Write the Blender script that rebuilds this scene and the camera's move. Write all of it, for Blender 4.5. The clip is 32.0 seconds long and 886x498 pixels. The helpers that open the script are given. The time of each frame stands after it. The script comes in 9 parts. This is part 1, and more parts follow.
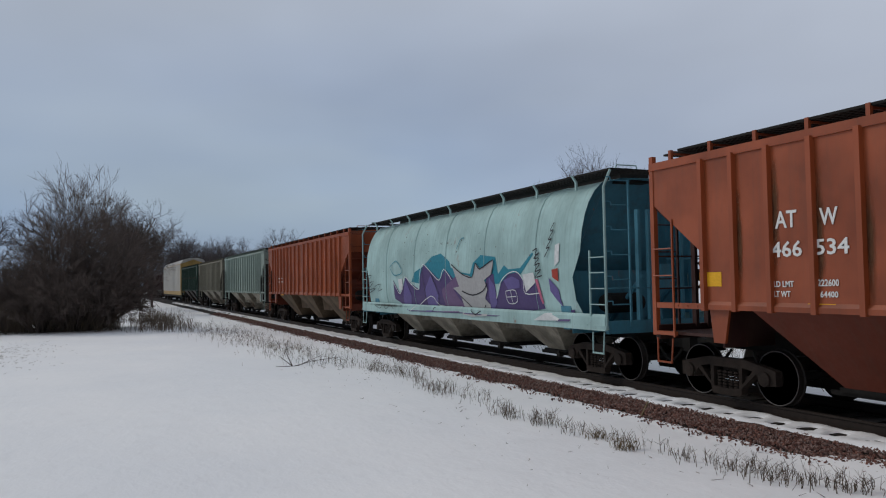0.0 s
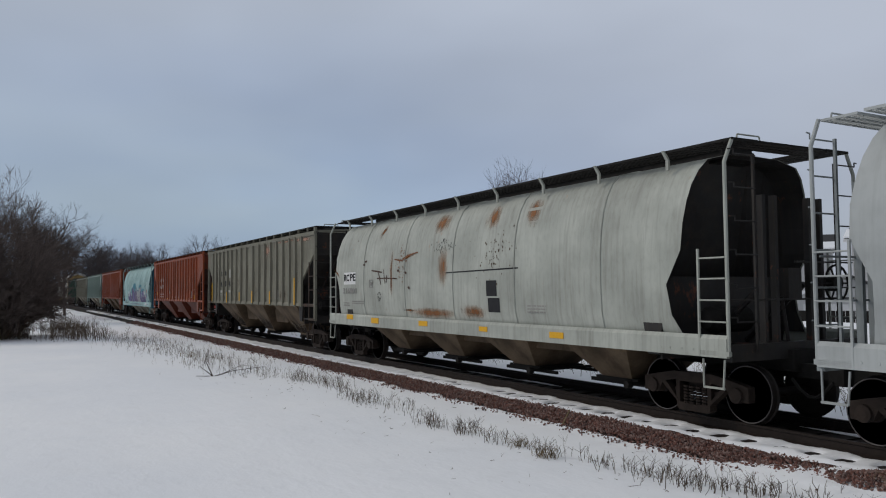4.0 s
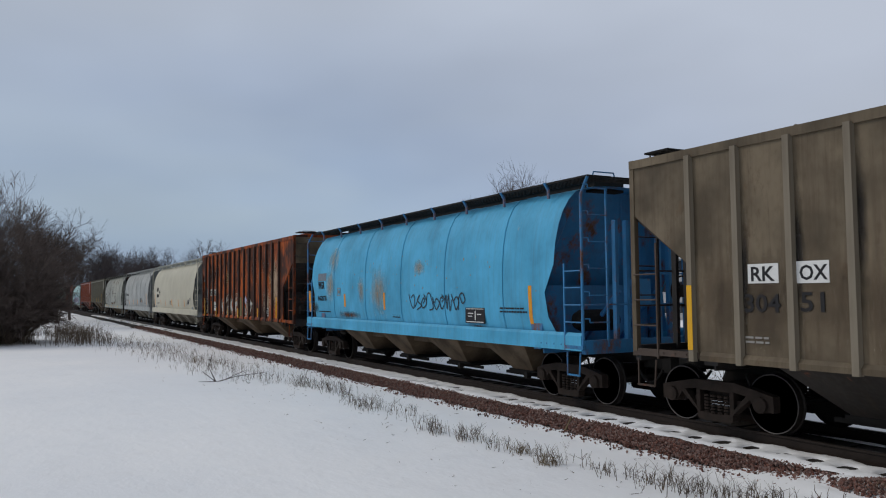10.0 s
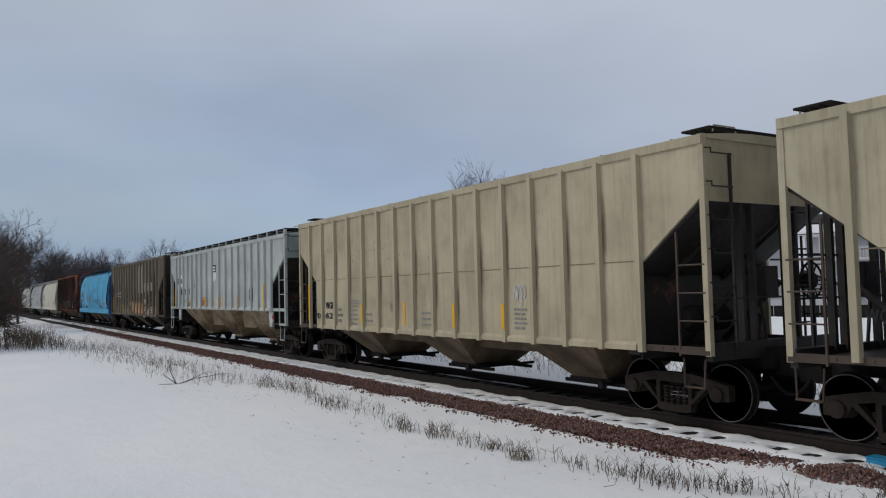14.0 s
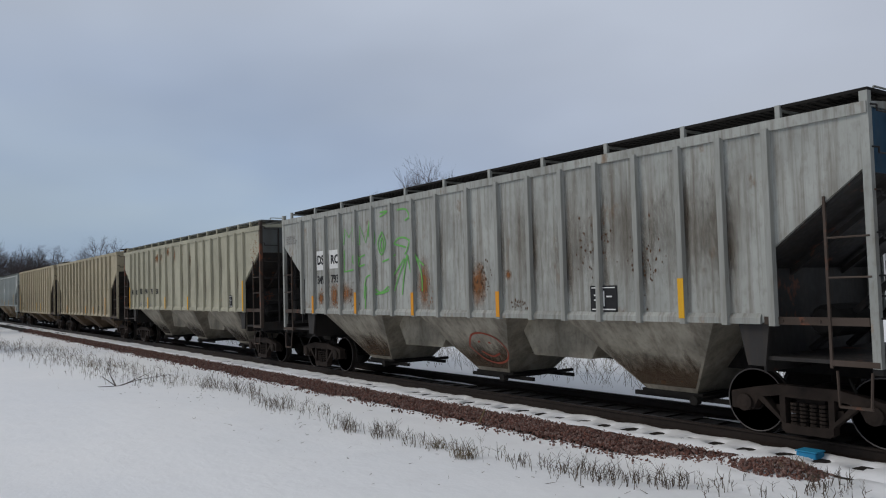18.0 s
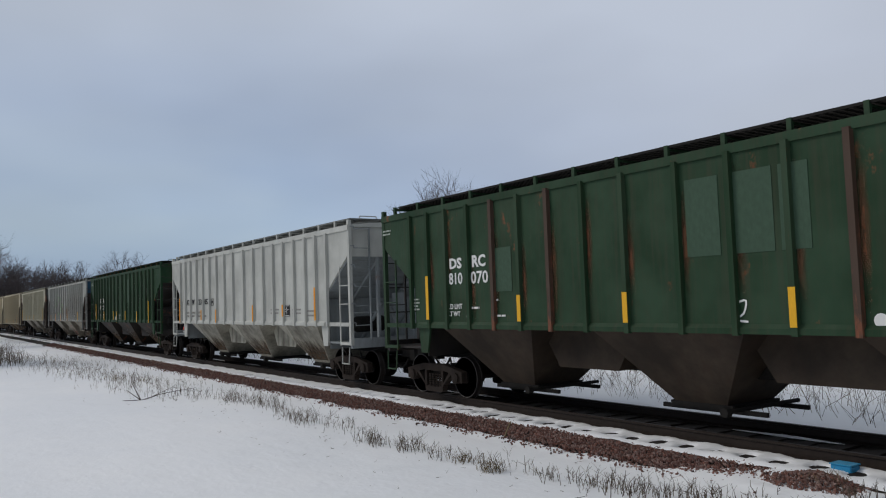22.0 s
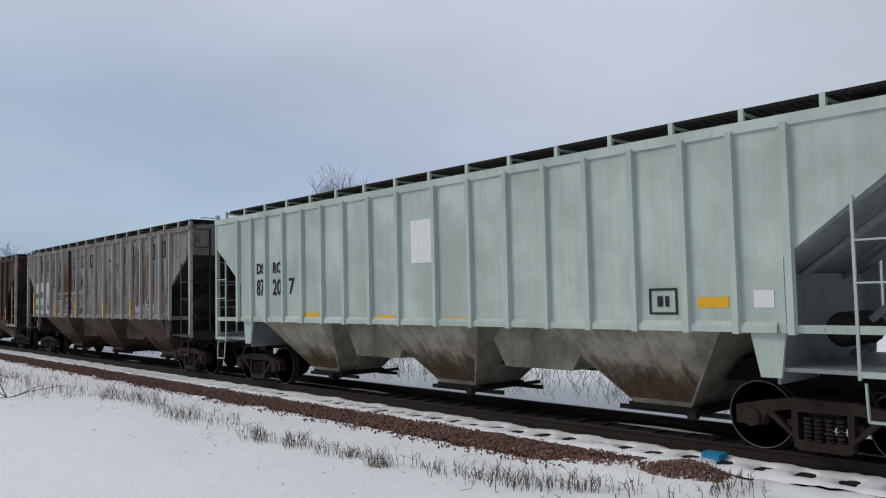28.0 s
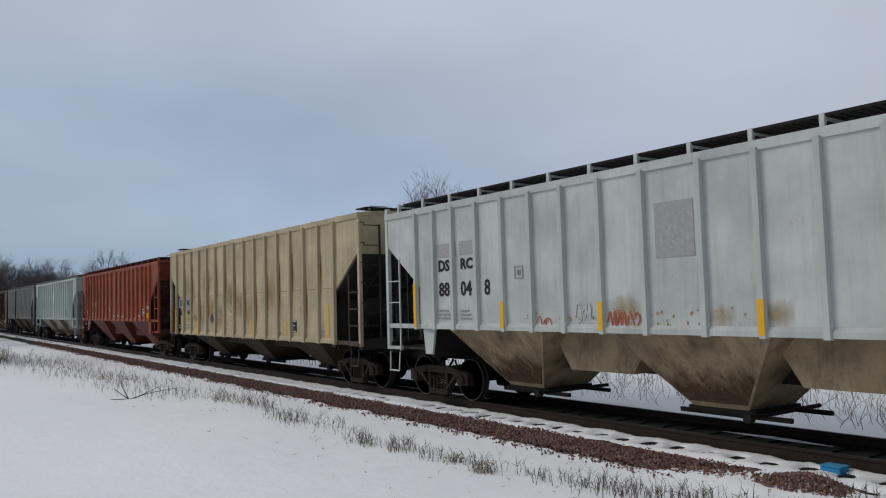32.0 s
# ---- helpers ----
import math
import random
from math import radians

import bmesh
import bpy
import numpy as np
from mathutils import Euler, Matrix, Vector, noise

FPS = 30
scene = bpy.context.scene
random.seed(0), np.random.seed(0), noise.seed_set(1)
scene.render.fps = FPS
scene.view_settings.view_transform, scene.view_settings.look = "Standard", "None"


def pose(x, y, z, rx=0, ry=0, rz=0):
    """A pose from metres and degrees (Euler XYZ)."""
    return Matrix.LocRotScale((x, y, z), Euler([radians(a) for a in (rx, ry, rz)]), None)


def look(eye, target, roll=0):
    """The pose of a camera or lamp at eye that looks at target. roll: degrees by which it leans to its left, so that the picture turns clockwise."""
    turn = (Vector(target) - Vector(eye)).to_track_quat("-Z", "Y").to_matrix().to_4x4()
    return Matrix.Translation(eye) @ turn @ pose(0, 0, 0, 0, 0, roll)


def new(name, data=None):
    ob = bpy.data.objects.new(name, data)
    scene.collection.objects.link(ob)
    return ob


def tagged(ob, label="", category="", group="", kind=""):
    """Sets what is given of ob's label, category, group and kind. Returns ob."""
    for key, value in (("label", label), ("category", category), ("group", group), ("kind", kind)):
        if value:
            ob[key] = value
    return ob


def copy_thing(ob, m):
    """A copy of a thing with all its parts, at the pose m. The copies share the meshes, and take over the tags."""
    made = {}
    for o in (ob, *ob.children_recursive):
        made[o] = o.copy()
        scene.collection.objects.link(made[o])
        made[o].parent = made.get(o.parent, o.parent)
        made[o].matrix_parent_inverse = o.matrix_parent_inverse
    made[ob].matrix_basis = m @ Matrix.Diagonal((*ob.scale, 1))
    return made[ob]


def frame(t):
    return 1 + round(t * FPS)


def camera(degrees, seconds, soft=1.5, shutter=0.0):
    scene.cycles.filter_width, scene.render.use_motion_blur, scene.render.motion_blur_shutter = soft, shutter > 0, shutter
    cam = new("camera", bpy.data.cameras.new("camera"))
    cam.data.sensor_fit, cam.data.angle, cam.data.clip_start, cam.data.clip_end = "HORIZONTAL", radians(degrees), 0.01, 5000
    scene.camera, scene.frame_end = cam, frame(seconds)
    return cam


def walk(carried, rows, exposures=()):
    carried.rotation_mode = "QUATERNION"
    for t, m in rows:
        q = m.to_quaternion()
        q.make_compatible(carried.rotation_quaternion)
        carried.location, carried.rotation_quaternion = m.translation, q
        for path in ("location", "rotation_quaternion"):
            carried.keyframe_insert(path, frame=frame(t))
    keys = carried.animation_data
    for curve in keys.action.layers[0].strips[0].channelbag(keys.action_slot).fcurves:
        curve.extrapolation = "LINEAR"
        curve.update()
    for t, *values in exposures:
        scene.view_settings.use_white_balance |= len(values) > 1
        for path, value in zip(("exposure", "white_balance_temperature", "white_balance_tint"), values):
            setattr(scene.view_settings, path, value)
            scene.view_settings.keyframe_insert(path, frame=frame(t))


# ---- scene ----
cam = camera(59.05, 32.0, soft=1.1)
PATH = [
    (0.0, pose(0.029, -0.076, 2.150, 92.383, 0.977, -23.740)),
    (0.5, pose(0.045, -0.084, 2.149, 92.324, 0.866, -24.427)),
    (1.0, pose(0.024, -0.082, 2.139, 92.786, 0.750, -25.124)),
    (1.5, pose(0.042, -0.084, 2.135, 92.625, 0.745, -25.443)),
    (2.0, pose(0.029, -0.074, 2.141, 92.828, 0.698, -25.696)),
    (2.5, pose(0.040, -0.081, 2.134, 92.766, 0.773, -26.591)),
    (3.0, pose(0.052, -0.085, 2.128, 93.236, 0.306, -27.313)),
    (3.5, pose(0.065, -0.079, 2.115, 93.075, 0.057, -28.606)),
    (5.5, pose(0.001, -0.049, 2.172, 93.268, 1.239, -29.983)),
    (6.0, pose(0.042, -0.055, 2.160, 93.183, 0.870, -31.190)),
    (6.5, pose(0.033, -0.053, 2.171, 93.884, 1.186, -30.457)),
    (7.0, pose(0.040, -0.065, 2.180, 94.428, 1.301, -29.411)),
    (7.5, pose(0.033, -0.074, 2.190, 94.126, 1.310, -29.035)),
    (8.0, pose(0.025, -0.071, 2.202, 94.080, 1.605, -28.528)),
    (8.5, pose(0.026, -0.081, 2.192, 94.387, 1.495, -28.537)),
    (9.0, pose(0.030, -0.070, 2.170, 93.086, 1.567, -29.283)),
    (9.5, pose(0.040, -0.067, 2.159, 93.137, 0.703, -29.165)),
    (10.0, pose(0.099, -0.094, 2.173, 93.328, 0.544, -28.765)),
    (10.5, pose(0.119, -0.108, 2.167, 93.215, 0.097, -28.167)),
    (11.0, pose(0.114, -0.048, 2.174, 92.148, 0.061, -29.491)),
    (11.5, pose(0.011, 0.040, 2.228, 93.385, 0.698, -30.194)),
    (12.0, pose(-0.031, 0.065, 2.176, 95.003, 0.306, -30.339)),
    (12.5, pose(-0.079, 0.087, 2.185, 94.806, 1.819, -29.538)),
    (13.0, pose(-0.061, 0.072, 2.151, 93.446, 2.147, -30.392)),
    (13.5, pose(-0.060, 0.065, 2.166, 92.931, 1.389, -30.342)),
    (15.5, pose(0.023, -0.057, 2.180, 93.682, 3.148, -38.177)),
    (16.0, pose(0.015, -0.053, 2.186, 93.591, 3.188, -35.639)),
    (16.5, pose(0.012, -0.047, 2.198, 93.227, 2.295, -35.006)),
    (17.0, pose(0.004, -0.047, 2.208, 93.359, 2.670, -35.598)),
    (17.5, pose(-0.002, -0.022, 2.207, 92.273, 2.363, -36.403)),
    (18.0, pose(0.001, -0.014, 2.202, 92.813, 1.582, -35.602)),
    (18.5, pose(-0.010, -0.051, 2.200, 92.868, 1.262, -35.616)),
    (19.0, pose(0.004, -0.068, 2.192, 93.194, 1.384, -33.845)),
    (19.5, pose(0.043, -0.110, 2.194, 93.276, 1.843, -32.499)),
    (20.0, pose(0.060, -0.105, 2.182, 92.146, 1.141, -34.146)),
    (20.5, pose(0.047, -0.054, 2.175, 93.931, 0.757, -35.836)),
    (21.0, pose(0.013, 0.036, 2.168, 92.989, 2.183, -36.622)),
    (21.5, pose(-0.030, 0.071, 2.194, 93.745, 1.981, -35.457)),
    (22.0, pose(-0.072, 0.068, 2.223, 93.690, 1.993, -34.258)),
    (22.5, pose(-0.052, 0.080, 2.205, 93.791, 1.743, -36.741)),
    (23.0, pose(-0.044, 0.089, 2.200, 93.438, 1.748, -37.727)),
    (23.5, pose(-0.059, 0.094, 2.174, 93.402, 1.611, -37.054)),
    (24.0, pose(-0.042, 0.094, 2.168, 93.839, 1.088, -37.187)),
    (24.5, pose(-0.031, 0.100, 2.156, 94.112, 1.182, -38.014)),
    (25.0, pose(-0.060, 0.096, 2.156, 94.031, 1.072, -38.681)),
    (25.5, pose(-0.037, 0.090, 2.151, 93.443, 0.815, -39.436)),
    (26.0, pose(-0.014, 0.106, 2.175, 93.099, 0.795, -39.537)),
    (26.5, pose(-0.018, 0.088, 2.154, 93.902, 0.893, -41.839)),
    (28.5, pose(-0.007, 0.079, 2.159, 93.203, 1.291, -41.897)),
    (29.0, pose(-0.022, 0.081, 2.169, 93.023, 1.347, -41.284)),
    (29.5, pose(-0.034, 0.088, 2.154, 92.813, 1.355, -39.626)),
    (30.0, pose(-0.044, 0.076, 2.164, 93.082, 1.532, -39.768)),
    (30.5, pose(-0.013, 0.066, 2.147, 92.730, 1.354, -40.220)),
    (31.0, pose(-0.043, 0.100, 2.184, 93.341, 0.890, -38.854)),
    (31.5, pose(-0.101, 0.115, 2.202, 93.174, 1.147, -37.339)),
    (32.0, pose(-0.146, 0.113, 2.213, 93.744, 1.560, -35.174)),
]
EXPOSURE = [(0.0, -0.18), (2.0, -0.15), (6.0, -0.16), (7.0, -0.20), (9.0, -0.12), (12.0, -0.04), (14.0, -0.10), (17.0, -0.12), (19.0, -0.04), (20.0, 0.0), (22.0, -0.03), (24.0, -0.04), (25.0, 0.03), (26.0, 0.07), (30.0, 0.10), (31.0, 0.04), (32.0, -0.04)]
walk(cam, PATH, EXPOSURE)

# ------------------------------------------------------------ sky and sun
world = bpy.data.worlds.new("overcast_sky")
scene.world = world
world.use_nodes = True
SUN_ELEV, SUN_AZ = 34.0, 200.0
wn, wl = world.node_tree.nodes, world.node_tree.links
wn.clear()
w_out = wn.new("ShaderNodeOutputWorld")
w_bg = wn.new("ShaderNodeBackground")
w_sky = wn.new("ShaderNodeTexSky")
w_sky.sky_type = "NISHITA"
w_sky.sun_disc = False
w_sky.sun_elevation, w_sky.sun_rotation = radians(SUN_ELEV), radians(SUN_AZ)
w_coord = wn.new("ShaderNodeTexCoord")
w_map = wn.new("ShaderNodeMapping")
w_map.inputs["Scale"].default_value = (1.0, 1.0, 3.2)
w_map.inputs["Location"].default_value = (0.35, 0.1, 0.0)
w_noise = wn.new("ShaderNodeTexNoise")
w_noise.inputs["Scale"].default_value = 1.7
w_noise.inputs["Detail"].default_value = 4.0
w_noise.inputs["Roughness"].default_value = 0.45
w_ramp = wn.new("ShaderNodeValToRGB")
w_ramp.color_ramp.elements[0].position = 0.36
w_ramp.color_ramp.elements[0].color = (0.205, 0.295, 0.470, 1)
w_ramp.color_ramp.elements[1].position = 0.66
w_ramp.color_ramp.elements[1].color = (0.325, 0.402, 0.495, 1)
# the cloud deck grows brighter towards the zenith and towards the veiled sun
w_sep = wn.new("ShaderNodeSeparateXYZ")
w_up = wn.new("ShaderNodeMapRange")
w_up.inputs["From Min"].default_value, w_up.inputs["From Max"].default_value = 0.06, 0.40
w_top = wn.new("ShaderNodeMix")
w_top.data_type = "RGBA"
w_top.inputs[7].default_value = (0.455, 0.49, 0.555, 1)
w_warm = wn.new("ShaderNodeVectorMath")
w_warm.operation = "DOT_PRODUCT"
w_warm.inputs[1].default_value = (0.93, 0.15, 0.33)
w_wr = wn.new("ShaderNodeMapRange")
w_wr.inputs["From Min"].default_value, w_wr.inputs["From Max"].default_value = 0.55, 1.0
w_wr.inputs["To Max"].default_value = 0.75
w_mixw = wn.new("ShaderNodeMix")
w_mixw.data_type = "RGBA"
w_mixw.inputs[7].default_value = (0.49, 0.49, 0.545, 1)
w_scale = wn.new("ShaderNodeVectorMath")
w_scale.operation = "SCALE"
w_scale.inputs["Scale"].default_value = 0.012
w_add = wn.new("ShaderNodeVectorMath")
w_add.operation = "ADD"
wl.new(w_coord.outputs["Generated"], w_map.inputs["Vector"])
wl.new(w_map.outputs["Vector"], w_noise.inputs["Vector"])
wl.new(w_noise.outputs["Fac"], w_ramp.inputs["Fac"])
wl.new(w_coord.outputs["Generated"], w_sep.inputs["Vector"])
wl.new(w_sep.outputs["Z"], w_up.inputs["Value"])
wl.new(w_coord.outputs["Generated"], w_warm.inputs[0])
wl.new(w_warm.outputs["Value"], w_wr.inputs["Value"])
wl.new(w_wr.outputs["Result"], w_mixw.inputs[0])
wl.new(w_ramp.outputs["Color"], w_mixw.inputs[6])
wl.new(w_up.outputs["Result"], w_top.inputs[0])
wl.new(w_mixw.outputs[2], w_top.inputs[6])
wl.new(w_sky.outputs["Color"], w_scale.inputs[0])
wl.new(w_scale.outputs["Vector"], w_add.inputs[0])
wl.new(w_top.outputs[2], w_add.inputs[1])
# soft broad bands in the cloud deck
w_map2 = wn.new("ShaderNodeMapping")
w_map2.inputs["Scale"].default_value = (1.0, 1.0, 2.4)
w_map2.inputs["Location"].default_value = (2.1, 0.7, 0.4)
w_noise2 = wn.new("ShaderNodeTexNoise")
w_noise2.inputs["Scale"].default_value = 1.9
w_noise2.inputs["Detail"].default_value = 3.0
w_noise2.inputs["Roughness"].default_value = 0.5
w_band = wn.new("ShaderNodeMapRange")
w_band.inputs["From Min"].default_value, w_band.inputs["From Max"].default_value = 0.3, 0.7
w_band.inputs["To Min"].default_value, w_band.inputs["To Max"].default_value = 0.87, 1.10
w_mul = wn.new("ShaderNodeVectorMath")
w_mul.operation = "SCALE"
wl.new(w_coord.outputs["Generated"], w_map2.inputs["Vector"])
wl.new(w_map2.outputs["Vector"], w_noise2.inputs["Vector"])
wl.new(w_noise2.outputs["Fac"], w_band.inputs["Value"])
wl.new(w_add.outputs["Vector"], w_mul.inputs[0])
# heavier cloud behind, away from the veiled sun
w_dot = wn.new("ShaderNodeVectorMath")
w_dot.operation = "DOT_PRODUCT"
w_dot.inputs[1].default_value = (-0.2, 0.95, 0.2)
w_back = wn.new("ShaderNodeMapRange")
w_back.inputs["From Min"].default_value, w_back.inputs["From Max"].default_value = -0.55, 0.25
w_back.inputs["To Min"].default_value, w_back.inputs["To Max"].default_value = 0.55, 1.0
w_both = wn.new("ShaderNodeMath")
w_both.operation = "MULTIPLY"
wl.new(w_coord.outputs["Generated"], w_dot.inputs[0])
wl.new(w_dot.outputs["Value"], w_back.inputs["Value"])
wl.new(w_back.outputs["Result"], w_both.inputs[0])
wl.new(w_band.outputs["Result"], w_both.inputs[1])
wl.new(w_both.outputs[0], w_mul.inputs["Scale"])
wl.new(w_mul.outputs["Vector"], w_bg.inputs["Color"])
w_bg.inputs["Strength"].default_value = 1.0
wl.new(w_bg.outputs["Background"], w_out.inputs["Surface"])

sun = new("sun", bpy.data.lights.new("sun", "SUN"))
sun.data.energy, sun.data.angle, sun.data.color = 1.1, radians(25), (1.0, 0.93, 0.84)
sun.matrix_world = look((-34, 30, 36), (0, 0, 0))


# ------------------------------------------------------------ materials
def shader(name, rough=0.7, metal=0.0):
    m = bpy.data.materials.new(name)
    m.use_nodes = True
    n, l = m.node_tree.nodes, m.node_tree.links
    b = n["Principled BSDF"]
    b.inputs["Roughness"].default_value = rough
    b.inputs["Metallic"].default_value = metal
    b.inputs["Specular IOR Level"].default_value = 0.25
    return m, n, l, b


def noise_node(n, l, scale, stretch=(1, 1, 1), detail=4.0, seed=0.0, rough=0.55):
    co = n.new("ShaderNodeTexCoord")
    mp = n.new("ShaderNodeMapping")
    mp.inputs["Scale"].default_value = stretch
    mp.inputs["Location"].default_value = (seed * 3.7, seed * 7.3, seed * 1.9)
    tx = n.new("ShaderNodeTexNoise")
    tx.inputs["Scale"].default_value = scale
    tx.inputs["Detail"].default_value = detail
    tx.inputs["Roughness"].default_value = rough
    l.new(co.outputs["Object"], mp.inputs["Vector"])
    l.new(mp.outputs["Vector"], tx.inputs["Vector"])
    return tx.outputs["Fac"]


def ramp(n, l, value, lo, hi):
    r = n.new("ShaderNodeMapRange")
    r.inputs["From Min"].default_value, r.inputs["From Max"].default_value = lo, hi
    l.new(value, r.inputs["Value"])
    return r.outputs["Result"]


def mix(n, l, fac, a, b, mode="MIX"):
    x = n.new("ShaderNodeMix")
    x.data_type, x.blend_type = "RGBA", mode
    for sock, v in ((x.inputs[0], fac), (x.inputs[6], a), (x.inputs[7], b)):
        if isinstance(v, (tuple, list)):
            sock.default_value = (*v[:3], 1)
        elif isinstance(v, (int, float)):
            sock.default_value = v
        else:
            l.new(v, sock)
    return x.outputs[2]


def times(n, l, a, b):
    x = n.new("ShaderNodeMath")
    x.operation = "MULTIPLY"
    for sock, v in ((x.inputs[0], a), (x.inputs[1], b)):
        if isinstance(v, (int, float)):
            sock.default_value = v
        else:
            l.new(v, sock)
    return x.outputs[0]


def bump(n, l, b, height, strength=0.2, dist=0.01):
    x = n.new("ShaderNodeBump")
    x.inputs["Strength"].default_value, x.inputs["Distance"].default_value = strength, dist
    l.new(height, x.inputs["Height"])
    l.new(x.outputs["Normal"], b.inputs["Normal"])


def paint(name, col, rust=0.0, grime=0.35, seed=0.0, rust_col=(0.13, 0.04, 0.018), grime_col=(0.07, 0.05, 0.035),
          rough=0.5, fade=0.12, gloss=0.25):
    """Weathered car paint: faded blotches, vertical streaks of grime, patches of rust."""
    m, n, l, b = shader(name, rough)
    b.inputs["Specular IOR Level"].default_value = gloss
    blot = noise_node(n, l, 0.9, (1, 1, 1), 3, seed)
    light = tuple(min(1, c * (1 + fade) + 0.01) for c in col)
    dark = tuple(c * (1 - 1.3 * fade) for c in col)
    c = mix(n, l, ramp(n, l, blot, 0.35, 0.65), dark, light)
    streak = noise_node(n, l, 3.0, (1, 3.2, 0.16), 5, seed + 2, 0.62)
    c = mix(n, l, times(n, l, ramp(n, l, streak, 0.47, 0.78), grime), c, grime_col)
    fine = noise_node(n, l, 14.0, (1, 1, 0.5), 4, seed + 4)
    c = mix(n, l, times(n, l, ramp(n, l, fine, 0.5, 0.9), grime * 0.55), c, grime_col)
    if rust > 0:
        big = noise_node(n, l, 1.7, (1, 1.15, 0.7), 9, seed + 6, 0.72)
        edge = 0.665 - 0.34 * rust
        rv = noise_node(n, l, 6.0, (1, 1.4, 0.35), 5, seed + 8)
        rc = mix(n, l, ramp(n, l, rv, 0.3, 0.7), rust_col, tuple(min(1, k * 2.6) for k in rust_col))
        c = mix(n, l, ramp(n, l, big, edge, edge + 0.12), c, rc)
    l.new(c, b.inputs["Base Color"])
    r = n.new("ShaderNodeMapRange")
    r.inputs["To Min"].default_value, r.inputs["To Max"].default_value = rough - 0.1, rough + 0.3
    l.new(fine, r.inputs["Value"])
    l.new(r.outputs["Result"], b.inputs["Roughness"])
    bump(n, l, b, fine, 0.12, 0.01)
    return m


def plain(name, col, rough=0.7, metal=0.0, vary=0.2, scale=8.0, bumps=0.1, seed=0.0):
    m, n, l, b = shader(name, rough, metal)
    f = noise_node(n, l, scale, (1, 1, 1), 5, seed)
    g = noise_node(n, l, scale * 0.13, (1, 1, 1), 3, seed + 3)
    c = mix(n, l, ramp(n, l, f, 0.3, 0.7), tuple(k * (1 - vary) for k in col), tuple(min(1, k * (1 + vary)) for k in col))
    c = mix(n, l, ramp(n, l, g, 0.3, 0.7), c, mix(n, l, 0.5, c, tuple(k * (1 - vary) for k in col)))
    l.new(c, b.inputs["Base Color"])
    bump(n, l, b, f, bumps, 0.02)
    return m


def islands(name, cols, rough=0.9):
    """A material that varies from piece to piece of one mesh."""
    m, n, l, b = shader(name, rough)
    g = n.new("ShaderNodeNewGeometry")
    r = n.new("ShaderNodeValToRGB")
    r.color_ramp.elements[0].color = (*cols[0], 1)
    r.color_ramp.elements[1].color = (*cols[-1], 1)
    for i, c in enumerate(cols[1:-1]):
        e = r.color_ramp.elements.new((i + 1) / (len(cols) - 1))
        e.color = (*c, 1)
    l.new(g.outputs["Random Per Island"], r.inputs["Fac"])
    f = noise_node(n, l, 30.0, (1, 1, 1), 3)
    l.new(mix(n, l, ramp(n, l, f, 0.2, 0.9), r.outputs["Color"], mix(n, l, 0.45, r.outputs["Color"], (0.02, 0.015, 0.012))), b.inputs["Base Color"])
    return m


def snow_material():
    m, n, l, b = shader("snow", 0.75)
    f = noise_node(n, l, 2.2, (1, 1, 1), 6)
    g = noise_node(n, l, 0.22, (1, 1, 1), 4, 2)
    c = mix(n, l, ramp(n, l, g, 0.35, 0.65), (0.85, 0.865, 0.885), (0.91, 0.915, 0.92))
    c = mix(n, l, times(n, l, ramp(n, l, f, 0.55, 0.85), 0.12), c, (0.52, 0.50, 0.48))
    l.new(c, b.inputs["Base Color"])
    h = noise_node(n, l, 1.3, (1, 0.5, 1), 8, 5, 0.6)
    k = noise_node(n, l, 7.0, (1, 0.8, 1), 6, 9, 0.6)
    s = n.new("ShaderNodeMath")
    s.operation = "MULTIPLY_ADD"
    s.inputs[1].default_value = 0.25
    l.new(k, s.inputs[0])
    l.new(h, s.inputs[2])
    bump(n, l, b, s.outputs[0], 0.42, 0.09)
    return m


def rust_material():
    """Bare rusted plate: glowing orange runs between broad soot-dark ones, no paint left."""
    m, n, l, b = shader("rust_covered_steel", 0.7)
    big = noise_node(n, l, 0.8, (1, 1.3, 0.45), 5, 1.0, 0.6)
    run_ = noise_node(n, l, 1.9, (1, 2.4, 0.16), 7, 3.0, 0.66)
    fine = noise_node(n, l, 11.0, (1, 1.2, 0.6), 5, 5.0)
    c = mix(n, l, ramp(n, l, big, 0.34, 0.62), (0.16, 0.030, 0.007), (0.46, 0.095, 0.012))
    pale = noise_node(n, l, 2.6, (1, 2.2, 0.26), 7, 8.0, 0.7)
    c = mix(n, l, times(n, l, ramp(n, l, pale, 0.55, 0.72), 0.65), c, (0.56, 0.20, 0.045))
    soot = noise_node(n, l, 0.95, (1, 1.2, 0.55), 8, 12.0, 0.66)
    c = mix(n, l, times(n, l, ramp(n, l, soot, 0.47, 0.56), 0.93), c, (0.020, 0.009, 0.007))
    c = mix(n, l, times(n, l, ramp(n, l, run_, 0.50, 0.62), 0.85), c, (0.035, 0.012, 0.007))
    c = mix(n, l, times(n, l, ramp(n, l, fine, 0.5, 0.8), 0.3), c, (0.06, 0.018, 0.009))
    l.new(c, b.inputs["Base Color"])
    bump(n, l, b, fine, 0.2, 0.01)
    return m


